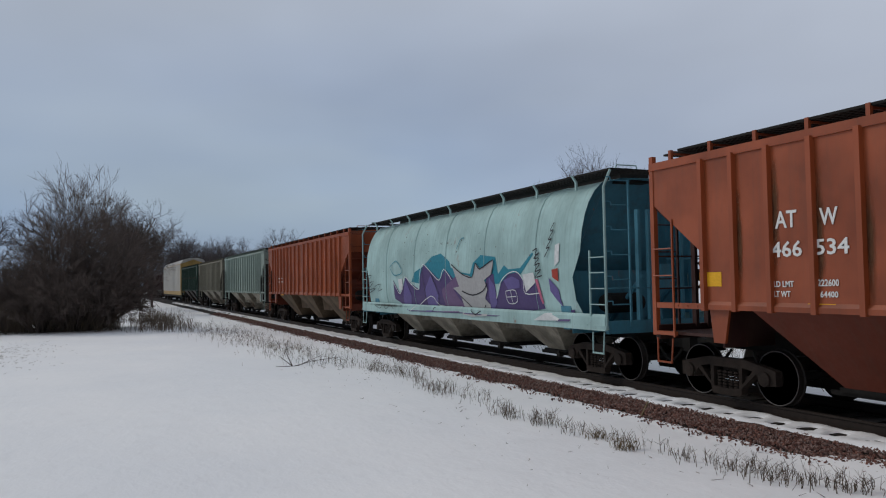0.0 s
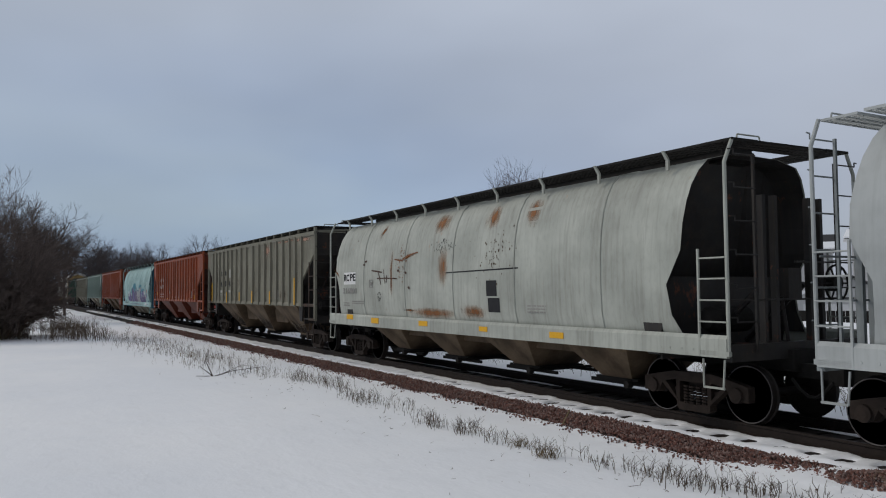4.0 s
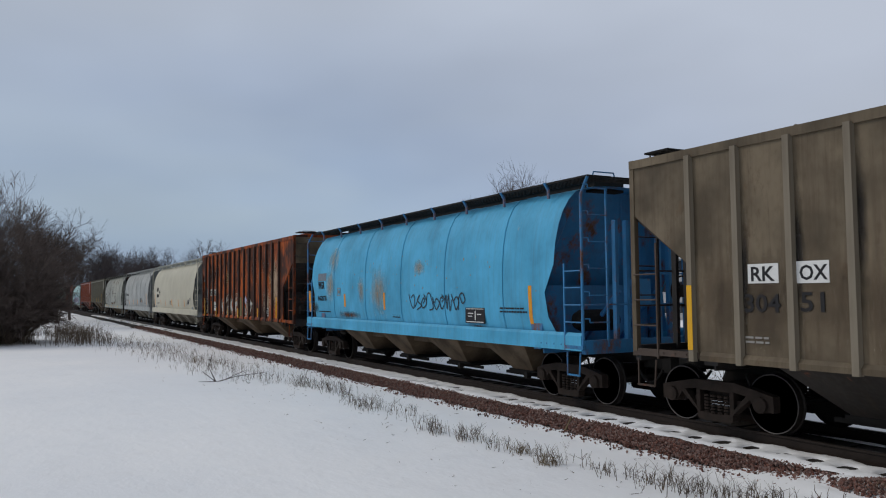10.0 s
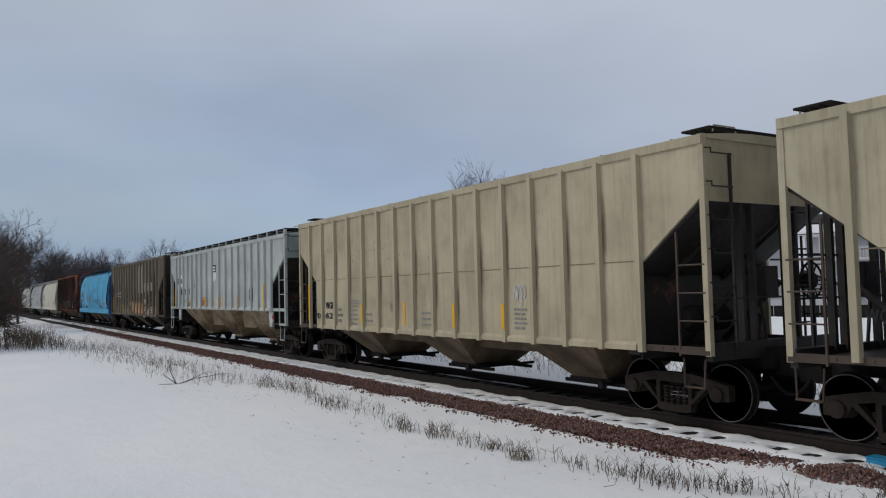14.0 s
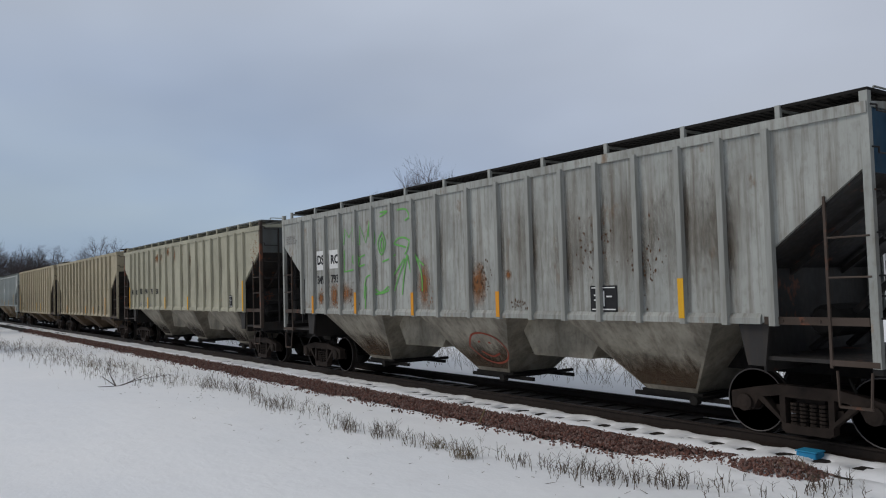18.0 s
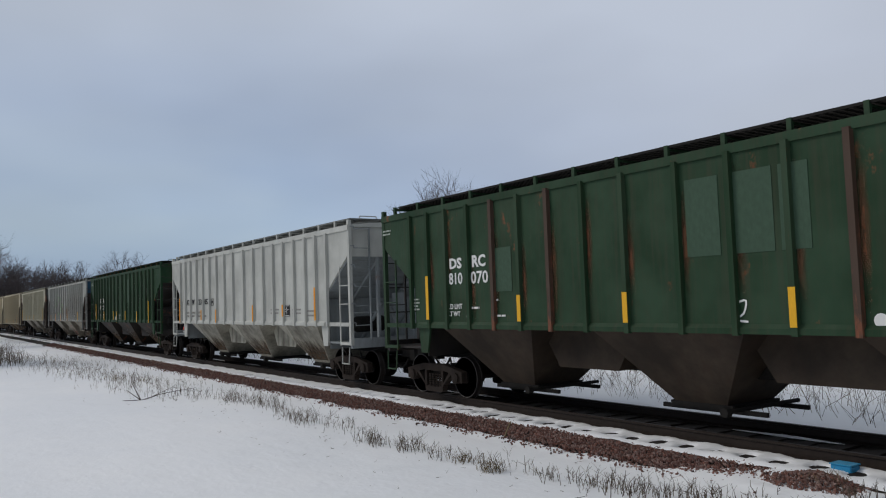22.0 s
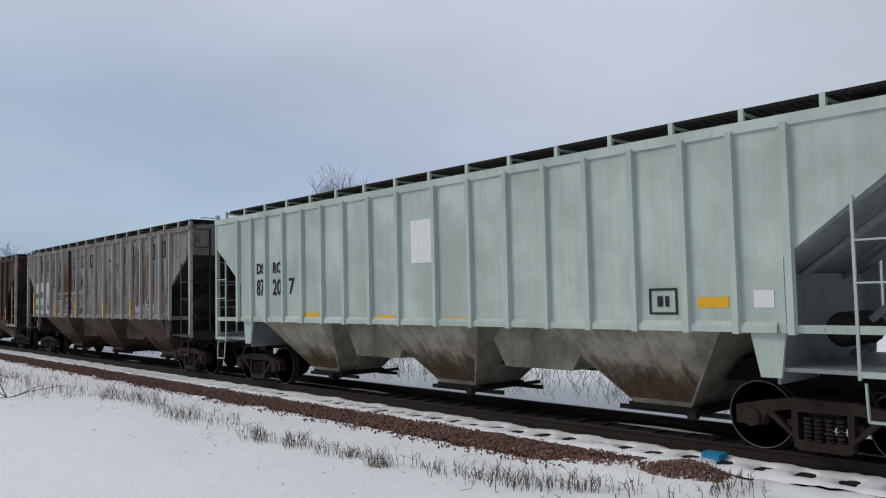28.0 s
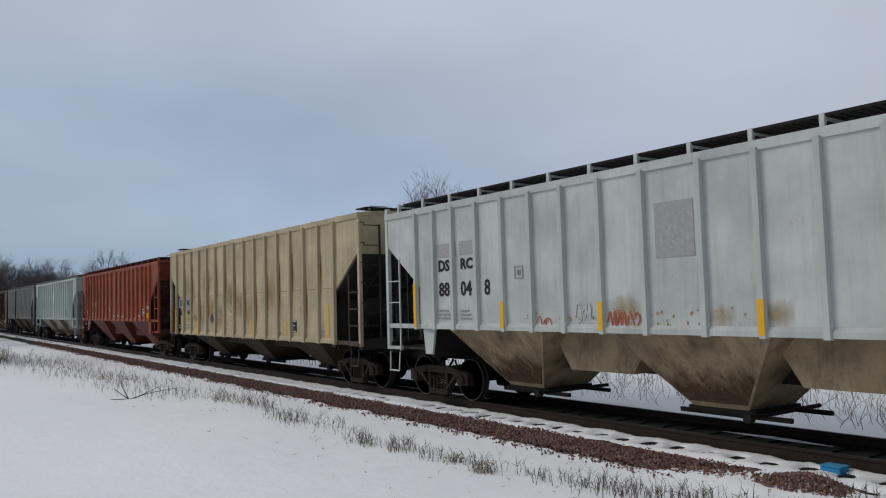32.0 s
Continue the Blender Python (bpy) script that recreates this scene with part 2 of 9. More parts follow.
def hopper_material(name, col, seed):
    """Dusty, grease-stained hopper plate."""
    m, n, l, b = shader(name, 0.75)
    big = noise_node(n, l, 1.1, (1, 1, 1), 5, seed, 0.6)
    drip = noise_node(n, l, 3.0, (1, 1.6, 0.35), 6, seed + 2, 0.65)
    fine = noise_node(n, l, 13.0, (1, 1, 1), 5, seed + 4, 0.6)
    c = mix(n, l, ramp(n, l, big, 0.36, 0.64), tuple(k * 0.5 for k in col), tuple(k * 1.15 for k in col))
    c = mix(n, l, times(n, l, ramp(n, l, drip, 0.48, 0.70), 0.5), c, (0.045, 0.026, 0.017))
    c = mix(n, l, times(n, l, ramp(n, l, fine, 0.5, 0.8), 0.35), c, (0.03, 0.02, 0.015))
    l.new(c, b.inputs["Base Color"])
    bump(n, l, b, fine, 0.2, 0.01)
    return m


SNOW = snow_material()
STEEL_DARK = plain("grimy_dark_steel", (0.014, 0.0125, 0.011), 0.85, 0.0, 0.35, 9, 0.2)
TRUCK = plain("rusty_truck_casting", (0.027, 0.019, 0.015), 0.85, 0.0, 0.4, 6, 0.25)
WHEEL = plain("rolled_wheel_steel", (0.020, 0.016, 0.014), 0.65, 0.2, 0.3, 12, 0.1)
TREAD = plain("worn_wheel_rim", (0.11, 0.10, 0.095), 0.45, 0.5, 0.15, 12, 0.05)
RAIL = plain("rail_steel", (0.030, 0.022, 0.018), 0.6, 0.3, 0.25, 10, 0.1)
TIE = plain("creosoted_tie_timber", (0.022, 0.017, 0.014), 0.9, 0, 0.35, 12, 0.4)
BED = plain("dark_oily_ballast", (0.030, 0.025, 0.022), 0.95, 0, 0.4, 14, 0.7)
STONE = islands("pink_granite_ballast", [(0.10, 0.050, 0.040), (0.24, 0.115, 0.09), (0.14, 0.085, 0.075), (0.40, 0.27, 0.23), (0.22, 0.16, 0.145), (0.30, 0.135, 0.10), (0.065, 0.040, 0.036)])
WEED = islands("dead_weed_stems", [(0.085, 0.066, 0.052), (0.17, 0.132, 0.098), (0.115, 0.09, 0.07), (0.25, 0.195, 0.135)])
STRAW = islands("dry_straw", [(0.24, 0.18, 0.10), (0.15, 0.11, 0.065), (0.32, 0.25, 0.14)])
BARK = islands("winter_bark", [(0.085, 0.068, 0.062), (0.14, 0.11, 0.098), (0.06, 0.048, 0.046)])
SHRUBBARK = islands("shrub_bark", [(0.13, 0.102, 0.092), (0.20, 0.16, 0.14), (0.095, 0.075, 0.07)])
FARBARK = islands("distant_winter_bark", [(0.06, 0.052, 0.055), (0.085, 0.072, 0.072), (0.05, 0.043, 0.046)])
BLACK = plain("black_marking", (0.02, 0.02, 0.022), 0.7, 0, 0.2)
WHITE = plain("white_marking", (0.72, 0.72, 0.70), 0.6, 0, 0.1)
ORANGE = plain("orange_reflective_tape", (0.72, 0.30, 0.02), 0.45, 0, 0.1)
YELLOW = plain("yellow_reflective_tape", (0.75, 0.40, 0.02), 0.45, 0, 0.1)
GREYMARK = plain("grey_stencil", (0.30, 0.29, 0.27), 0.7, 0, 0.15)
REDMARK = plain("red_sticker", (0.62, 0.06, 0.04), 0.5, 0, 0.1)


# ------------------------------------------------------------ mesh helpers
def mesh_of(bm, name, mat=None):
    me = bpy.data.meshes.new(name)
    bm.to_mesh(me)
    bm.free()
    me.materials.append(mat)
    return me


def link_mesh(name, me, mat, parent=None, label=""):
    """A mesh object whose material sits on the object, so that meshes can be shared."""
    ob = new(name, me)
    if not me.materials:
        me.materials.append(None)
    ob.material_slots[0].link = "OBJECT"
    ob.material_slots[0].material = mat
    if parent:
        ob.parent = parent
    if label:
        ob["label"] = label
    return ob


def part(name, bm, mat, parent=None, label=""):
    return link_mesh(name, mesh_of(bm, name), mat, parent, label)


def block(bm, x0, x1, y0, y1, z0, z1):
    v = [bm.verts.new(p) for p in ((x0, y0, z0), (x1, y0, z0), (x1, y1, z0), (x0, y1, z0),
                                   (x0, y0, z1), (x1, y0, z1), (x1, y1, z1), (x0, y1, z1))]
    for f in ((3, 2, 1, 0), (4, 5, 6, 7), (0, 1, 5, 4), (1, 2, 6, 5), (2, 3, 7, 6), (3, 0, 4, 7)):
        bm.faces.new([v[i] for i in f])


def solid(bm, pts, axis, a, b):
    """A polygon in the two other axes, drawn out along one axis from a to b."""
    def at(p, q):
        return {"x": (q, p[0], p[1]), "y": (p[0], q, p[1]), "z": (p[0], p[1], q)}[axis]
    lo = [bm.verts.new(at(p, a)) for p in pts]
    hi = [bm.verts.new(at(p, b)) for p in pts]
    k = len(pts)
    faces = [bm.faces.new(lo), bm.faces.new(hi[::-1])]
    for i in range(k):
        faces.append(bm.faces.new((lo[i], hi[i], hi[(i + 1) % k], lo[(i + 1) % k])))
    bmesh.ops.recalc_face_normals(bm, faces=faces)


def rod(bm, a, b, r, k=6, r2=None):
    a, b = Vector(a), Vector(b)
    d = (b - a).normalized()
    s = d.cross(Vector((0, 0, 1)) if abs(d.z) < 0.9 else Vector((1, 0, 0))).normalized()
    t = d.cross(s)
    r2 = r if r2 is None else r2
    rings = [[bm.verts.new(c + q * (s * math.cos(2 * math.pi * i / k) + t * math.sin(2 * math.pi * i / k))) for i in range(k)]
             for c, q in ((a, r), (b, r2))]
    fs = [bm.faces.new(rings[0][::-1]), bm.faces.new(rings[1])]
    for i in range(k):
        fs.append(bm.faces.new((rings[0][i], rings[0][(i + 1) % k], rings[1][(i + 1) % k], rings[1][i])))


def lathe_x(bm, profile, k=24, c=(0, 0, 0)):
    """Profile (x, r) turned round the x axis."""
    rings = [[bm.verts.new((c[0] + x, c[1] + r * math.cos(2 * math.pi * i / k), c[2] + r * math.sin(2 * math.pi * i / k)))
              for i in range(k)] for x, r in profile]
    fs = []
    for p, q in zip(rings, rings[1:]):
        for i in range(k):
            fs.append(bm.faces.new((p[i], p[(i + 1) % k], q[(i + 1) % k], q[i])))
    fs.append(bm.faces.new(rings[0]))
    fs.append(bm.faces.new(rings[-1][::-1]))
    bmesh.ops.recalc_face_normals(bm, faces=fs)


SHARED = {}


def shared(key, build):
    if key not in SHARED:
        bm = bmesh.new()
        build(bm)
        SHARED[key] = mesh_of(bm, key)
    return SHARED[key]


# ------------------------------------------------------------ letters
LETTERS = {}
FACE_NEAR = Matrix(((0, 0, -1, 0), (-1, 0, 0, 0), (0, 1, 0, 0), (0, 0, 0, 1)))


def text_mesh(txt, bold):
    key = (txt, bold)
    if key not in LETTERS:
        cu = bpy.data.curves.new("lettering", "FONT")
        cu.body, cu.align_x, cu.size, cu.extrude, cu.offset, cu.resolution_u = txt, "LEFT", 1.0, 0.004, bold, 2
        ob = bpy.data.objects.new("lettering", cu)
        scene.collection.objects.link(ob)
        me = bpy.data.meshes.new_from_object(ob.evaluated_get(bpy.context.evaluated_depsgraph_get()))
        bpy.data.objects.remove(ob)
        bpy.data.curves.remove(cu)
        co = np.zeros(len(me.vertices) * 3)
        me.vertices.foreach_get("co", co)
        co = co.reshape(-1, 3)
        co[:, 0] -= co[:, 0].min()
        co[:, 1] -= co[:, 1].min()
        h = co[:, 1].max()
        co[:, :2] /= h
        me.vertices.foreach_set("co", co.ravel())
        me.materials.clear()
        me.materials.append(None)
        LETTERS[key] = (me, co[:, 0].max())
    return LETTERS[key]


TRACK_X, SIDE = 11.1, 1.6


# ------------------------------------------------------------ ground, track bed, rails
def bend(y):
    """How far the line has swung to the west at y."""
    return -0.00003 * max(0.0, y - 72.0) ** 2


def swing(y):
    return -2 * 0.00003 * max(0.0, y - 72.0)


def land(x, y):
    """Height of the soil and field snow."""
    z = -0.36
    z += 0.05 * noise.noise(Vector((x * 0.08, y * 0.08, 1.3))) + 0.018 * noise.noise(Vector((x * 0.6, y * 0.35, 4.1)))
    d = x - TRACK_X - bend(y)
    if d < -4.0:
        z += min(0.06, 0.02 * (-4.0 - d))
    if d > 3.2:
        z += min(1.2, 0.05 * (d - 3.2)) * (1 - min(1, max(0, (d - 20) / 30))) - 1.3 * min(1, max(0, (d - 20) / 40))
    if -2.6 < d < -1.3:
        # the field snow laps unevenly over the foot of the ballast
        e = 2.02 + 0.16 * noise.noise(Vector((y * 0.7, 0, 3))) + 0.10 * noise.noise(Vector((y * 2.3, 1, 3)))
        near = min(1.0, max(0.0, (8.2 - y) / 1.8))
        e -= 0.55 * near
        k = min(1.0, max(0.0, (-d - e + 0.12) / 0.24))
        lap = -0.33 + 0.16 * (d + 2.2) + 0.03 * noise.noise(Vector((x * 5, y * 3, 2))) + 0.04 * near
        z = max(z, lap) * k + (-0.62) * (1 - k)
    elif -1.4 < d < 2.25:
        z = min(z, -0.62)
    return z


def steps(breaks):
    out = []
    for a, b, s in breaks:
        k = max(1, round((b - a) / s))
        out += [a + (b - a) * i / k for i in range(k)]
    return out + [breaks[-1][1]]


xs = steps([(-2500, -300, 550), (-300, -60, 40), (-60, -12, 4), (-12, 8.3, 0.35), (8.3, 9.7, 0.09), (9.7, 16, 0.45), (16, 40, 1.5), (40, 130, 9), (130, 400, 90), (400, 2500, 700)])
ys = steps([(-2500, -200, 575), (-200, -30, 34), (-30, -2, 2.5), (-2, 30, 0.2), (30, 80, 0.9), (80, 260, 9), (260, 600, 85), (600, 2500, 480)])
verts = [(x, y, land(x, y)) for y in ys for x in xs]
nx = len(xs)
faces = [(j * nx + i, j * nx + i + 1, (j + 1) * nx + i + 1, (j + 1) * nx + i) for j in range(len(ys) - 1) for i in range(nx - 1)]
ground_mesh = bpy.data.meshes.new("ground")
ground_mesh.from_pydata(verts, [], faces)
for p in ground_mesh.polygons:
    p.use_smooth = True
ground_mesh.materials.append(SNOW)
tagged(new("ground", ground_mesh), "snow-covered field beside the railway line", "ground", kind="structure")

TRACK_Y = [-60 + 4 * i for i in range(30)] + [60 + 4 * i for i in range(60)]


def ribbon(name, profile, mat, ys_, parent=None, rough=0.0, seed=0):
    """A profile of (offset, height) drawn along the line."""
    v, f = [], []
    k = len(profile)
    for j, y in enumerate(ys_):
        for i, (o, h) in enumerate(profile):
            e = rough * noise.noise(Vector((o * 3 + seed, y * 1.7, seed)))
            v.append((TRACK_X + bend(y) + o, y, h + e))
    for j in range(len(ys_) - 1):
        for i in range(k - 1):
            f.append((j * k + i, j * k + i + 1, (j + 1) * k + i + 1, (j + 1) * k + i))
    me = bpy.data.meshes.new(name)
    me.from_pydata(v, [], f)
    me.materials.append(mat)
    for p in me.polygons:
        p.use_smooth = True
    ob = new(name, me)
    if parent:
        ob.parent = parent
    return ob


track = tagged(new("railway_track"), "single railway track on ballast with snow between the ties", "railway track", kind="structure")
fine_y = [-30 + 0.3 * i for i in range(300)] + [60 + 4 * i for i in range(60)]
ribbon("ballast_bed", [(-2.75, -0.56), (-2.2, -0.37), (-1.75, -0.25), (-1.35, -0.21), (-0.9, -0.2), (0, -0.21), (0.9, -0.2), (1.35, -0.21),
                       (1.75, -0.25), (2.2, -0.37), (2.75, -0.56)], BED, fine_y, track, 0.02)


def rail_profile(s):
    c = s * 0.755
    return [(c - 0.075, -0.185), (c - 0.075, -0.172), (c - 0.012, -0.145), (c - 0.012, -0.045), (c - 0.036, -0.035), (c - 0.036, -0.004),
            (c - 0.028, 0.0), (c + 0.028, 0.0), (c + 0.036, -0.004), (c + 0.036, -0.035), (c + 0.012, -0.045), (c + 0.012, -0.145),
            (c + 0.075, -0.172), (c + 0.075, -0.185)]


for s in (-1, 1):
    r = ribbon("rail", rail_profile(s), RAIL, TRACK_Y, track)
    for p in r.data.polygons:
        p.use_smooth = False


def tie_bm(bm):
    block(bm, -1.3, 1.3, -0.115, 0.115, -0.36, -0.178)


tie_mesh = shared("tie", tie_bm)
for i in range(240):
    y = -12 + 0.53 * i
    o = link_mesh("tie", tie_mesh, TIE, track)
    o.location = (TRACK_X + bend(y) + random.uniform(-0.04, 0.04), y, random.uniform(-0.008, 0.004))
    o.rotation_euler = (0, 0, swing(y) + random.uniform(-0.01, 0.01))


# ------------------------------------------------------------ rolling stock
L = 16.7                 # over the end posts
HALF = L / 2
WHEEL_R = 0.457


def side_frame_bm(bm):
    """A cast side frame in the yz plane, wheelbase 1.8 m."""
    for y0, y1 in ((-1, 1), (1, -1)):
        s = y1
        solid(bm, [(s * 1.12, 0.60), (s * 1.12, 0.36), (s * 0.78, 0.36), (s * 0.70, 0.52), (s * 0.36, 0.24), (s * 0.36, 0.14), (s * 0.30, 0.10), (0, 0.10),
                   (0, 0.21), (s * 0.30, 0.23), (s * 0.62, 0.56), (s * 0.36, 0.60), (s * 0.30, 0.58), (0, 0.58), (0, 0.74), (s * 0.42, 0.74), (s * 0.85, 0.66)],
              "x", -0.075, 0.075)
        solid(bm, [(s * 0.30, 0.20), (s * 0.38, 0.24), (s * 0.38, 0.60), (s * 0.30, 0.60)], "x", -0.07, 0.07)
        lathe_x(bm, [(-0.13, 0.06), (-0.12, 0.12), (0.09, 0.13)], 12, (0, s * 0.9, WHEEL_R))
    for y in (-0.2, -0.07, 0.07, 0.2):
        for k in range(6):
            z = 0.215 + 0.052 * k
            rod(bm, (0, y, z), (0, y, z + 0.034), 0.058, 8)


def wheelset_bm(bm):
    lathe_x(bm, [(-0.95, 0.07), (0.95, 0.07)], 10)
    for s in (-1, 1):
        pr = [(0.60, 0.10), (0.62, 0.40), (0.68, 0.485), (0.705, 0.485), (0.715, 0.462), (0.81, 0.455), (0.815, 0.40), (0.765, 0.37), (0.755, 0.17), (0.82, 0.14), (0.82, 0.07)]
        lathe_x(bm, [(s * x, r) for x, r in pr], 32)


def rim_bm(bm):
    lathe_x(bm, [(0.8155, 0.436), (0.8185, 0.446), (0.8175, 0.452), (0.8155, 0.4535)], 32)


def bolster_bm(bm):
    solid(bm, [(-0.95, 0.44), (-0.6, 0.34), (0.6, 0.34), (0.95, 0.44), (0.95, 0.66), (0.3, 0.70), (-0.3, 0.70), (-0.95, 0.66)], "y", -0.2, 0.2)
    rod(bm, (0, 0, 0.7), (0, 0, 0.82), 0.19, 14)
    for s in (-1, 1):
        block(bm, -1.0, 1.0, s * 0.42 - 0.05, s * 0.42 + 0.05, 0.36, 0.46)


def brake_rod_bm(bm):
    rod(bm, (-0.97, -0.75, 0.42), (-0.97, -0.55, 0.88), 0.022, 6)


AXLES = []


def truck(car, y, mat):
    t = link_mesh("truck", shared("bolster", bolster_bm), mat, car)
    t.location = (0, y, 0)
    for s in (-1, 1):
        f = link_mesh("side_frame", shared("side_frame", side_frame_bm), mat, t)
        f.location = (s * 1.0, 0, 0)
    for s in (-0.9, 0.9):
        AXLES.append((t, s))
    for s in (-0.9, 0.9):
        for e in (0, 180):
            link_mesh("wheel_rim", shared("wheel_rim", rim_bm), TREAD, t).matrix_basis = pose(0, s, WHEEL_R, 0, 0, e)
    link_mesh("brake_rigging", shared("brake_rod", brake_rod_bm), STEEL_DARK, t)
    return t


def coupler_bm(bm):
    block(bm, -0.11, 0.11, 0.0, 0.75, 0.72, 0.94)
    solid(bm, [(-0.17, 0.62), (0.2, 0.62), (0.24, 0.9), (0.1, 0.98), (0.05, 0.82), (-0.1, 0.86), (-0.2, 0.8)], "z", 0.66, 1.0)
    for k in range(5):
        a, b = math.pi * k / 5, math.pi * (k + 1) / 5
        rod(bm, (0.35, 0.1 + 0.14 * k, 0.72 - 0.26 * math.sin(a)), (0.35, 0.1 + 0.14 * (k + 1), 0.72 - 0.26 * math.sin(b)), 0.028, 6)


def lattice(bm, us, vs, keep, at, depth):
    """A flat lattice: cells of the grid us by vs for which keep(i, j) holds, drawn out by depth."""
    pts = {}

    def vert(i, j):
        if (i, j) not in pts:
            pts[(i, j)] = bm.verts.new(at(us[i], vs[j]))
        return pts[(i, j)]
    fs = [bm.faces.new((vert(i, j), vert(i + 1, j), vert(i + 1, j + 1), vert(i, j + 1))) for i in range(len(us) - 1) for j in range(len(vs) - 1) if keep(i, j)]
    out = bmesh.ops.extrude_face_region(bm, geom=fs)
    bmesh.ops.translate(bm, verts=[g for g in out["geom"] if isinstance(g, bmesh.types.BMVert)], vec=depth)
    bmesh.ops.recalc_face_normals(bm, faces=bm.faces[:])


def stirrup_bm(bm):
    for s in (0.0, 0.42):
        rod(bm, (0, s, 1.05), (-0.02, s * 0.9 + 0.02, 0.62), 0.017, 5)
    rod(bm, (-0.02, 0.0, 0.62), (-0.02, 0.4, 0.62), 0.02, 5)


def grate_bm(bm, y0, y1, w, z, cell=0.13):
    """A running board of open grating."""
    us = [-w / 2, -w / 2 + 0.03]
    for q in (-0.17, -0.085, 0.0, 0.085, 0.17):
        us += [q * w / 0.58 - 0.012, q * w / 0.58 + 0.012]
    us += [w / 2 - 0.03, w / 2]
    k = int((y1 - y0) / cell)
    vs = []
    for i in range(k + 1):
        y = y0 + (y1 - y0) * i / k
        vs += [y - 0.014, y + 0.014]
    lattice(bm, us, vs, lambda i, j: i % 2 == 0 or j % 2 == 0, lambda u, v: (u, v, z - 0.04), (0, 0, 0.04))


def board_bm(bm):
    grate_bm(bm, -HALF + 0.02, HALF - 0.75, 0.58, 0.0)


def end_board_bm(bm):
    us = []
    for i in range(26):
        x = -1.32 + 2.64 * i / 25
        us += [x - 0.014, x + 0.014]
    lattice(bm, us, [-0.28, -0.25, -0.09, -0.06, 0.06, 0.09, 0.25, 0.28], lambda i, j: i % 2 == 0 or j % 2 == 0, lambda u, v: (u, v, -0.036), (0, 0, 0.034))


def bracket_bm(bm):
    block(bm, -0.03, 0.03, -0.035, 0.035, -0.27, 0.0)
    block(bm, -0.02, 0.5, -0.02, 0.02, -0.08, -0.045)


def roof_rail_bm(bm):
    for a, b in (((-0.28, 0, 0), (-0.25, 0, 0.10)), ((-0.25, 0, 0.10), (0.25, 0, 0.10)), ((0.25, 0, 0.10), (0.28, 0, 0))):
        rod(bm, a, b, 0.014, 5)


def handwheel_bm(bm):
    k = 20
    for i in range(k):
        a, b = 2 * math.pi * i / k, 2 * math.pi * (i + 1) / k
        rod(bm, (0.3 * math.cos(a), 0, 0.3 * math.sin(a)), (0.3 * math.cos(b), 0, 0.3 * math.sin(b)), 0.02, 5)
    for i in range(6):
        a = 2 * math.pi * i / 6
        rod(bm, (0, 0, 0), (0.3 * math.cos(a), 0.0, 0.3 * math.sin(a)), 0.016, 5)
    rod(bm, (0, -0.04, 0), (0, 0.18, 0), 0.13, 12)


def reservoir_bm(bm):
    lathe_x(bm, [(-0.55, 0.02), (-0.52, 0.16), (-0.4, 0.22), (0.4, 0.22), (0.52, 0.16), (0.55, 0.02)], 16)


def gate_bm(bm):
    block(bm, -0.62, 0.62, -0.60, 0.60, 0.34, 0.42)
    for s in (-1, 1):
        block(bm, s * 0.55 - 0.03, s * 0.55 + 0.03, -1.15, 0.8, 0.29, 0.36)
    rod(bm, (-0.95, -0.72, 0.37), (0.95, -0.72, 0.37), 0.035, 8)
    rod(bm, (-1.02, -0.72, 0.37), (-0.9, -0.72, 0.37), 0.075, 8)


def hopper_bm(bm, top=1.5, bot=0.5, z0=0.42, z1=1.64, xt=1.52, xb=0.62):
    lo = [bm.verts.new(p) for p in ((-xb, -bot, z0), (xb, -bot, z0), (xb, bot, z0), (-xb, bot, z0))]
    hi = [bm.verts.new(p) for p in ((-xt, -top, z1), (xt, -top, z1), (xt, top, z1), (-xt, top, z1))]
    bm.faces.new(lo[::-1])
    bm.faces.new(hi)
    for i in range(4):
        bm.faces.new((lo[i], lo[(i + 1) % 4], hi[(i + 1) % 4], hi[i]))


def ridge_bm(bm):
    solid(bm, [(-1.25, 1.63), (-0.75, 0.86), (0.75, 0.86), (1.25, 1.63)], "x", -0.85, 0.85)


def centre_sill_bm(bm):
    block(bm, -0.28, 0.28, -HALF - 0.1, HALF + 0.1, 0.82, 1.16)


def end_frame_bm(bm):
    """The open end under the slope sheet: sill, corner plates and stanchions; y grows outwards from the end."""
    block(bm, -1.56, 1.56, -0.12, 0.0, 1.02, 1.28)
    block(bm, -1.5, 1.5, -1.5, -0.1, 1.12, 1.17)
    block(bm, -1.42, 1.42, -1.62, -1.58, 0.95, 2.34)
    for x in (-0.70, -0.42, 0.42, 0.70):
        block(bm, x - 0.035, x + 0.035, -0.16, -0.05, 1.2, 3.6)
    block(bm, -0.16, 0.16, -0.30, -0.05, 1.95, 2.45)
    rod(bm, (0.1, -0.12, 1.2), (0.25, -0.12, 2.0), 0.03, 6)
    for s in (-1, 1):
        rod(bm, (s * 0.5, -1.45, 1.2), (s * 0.5, -0.25, 2.2), 0.05, 6)
    rod(bm, (-1.5, -0.06, 1.95), (1.5, -0.06, 1.95), 0.016, 5)
    rod(bm, (-1.5, -0.06, 2.55), (0.0, -0.06, 2.55), 0.016, 5)


def jack_plate_bm(bm):
    solid(bm, [(-0.12, 1.62), (0.34, 1.62), (0.22, 1.04), (-0.04, 1.04)], "x", -1.55, -1.50)


def near_matrix(u, z, x=-SIDE):
    """On the near side: u metres from the leading end, z above the rail."""
    return Matrix.Translation((x, HALF - u, z)) @ FACE_NEAR


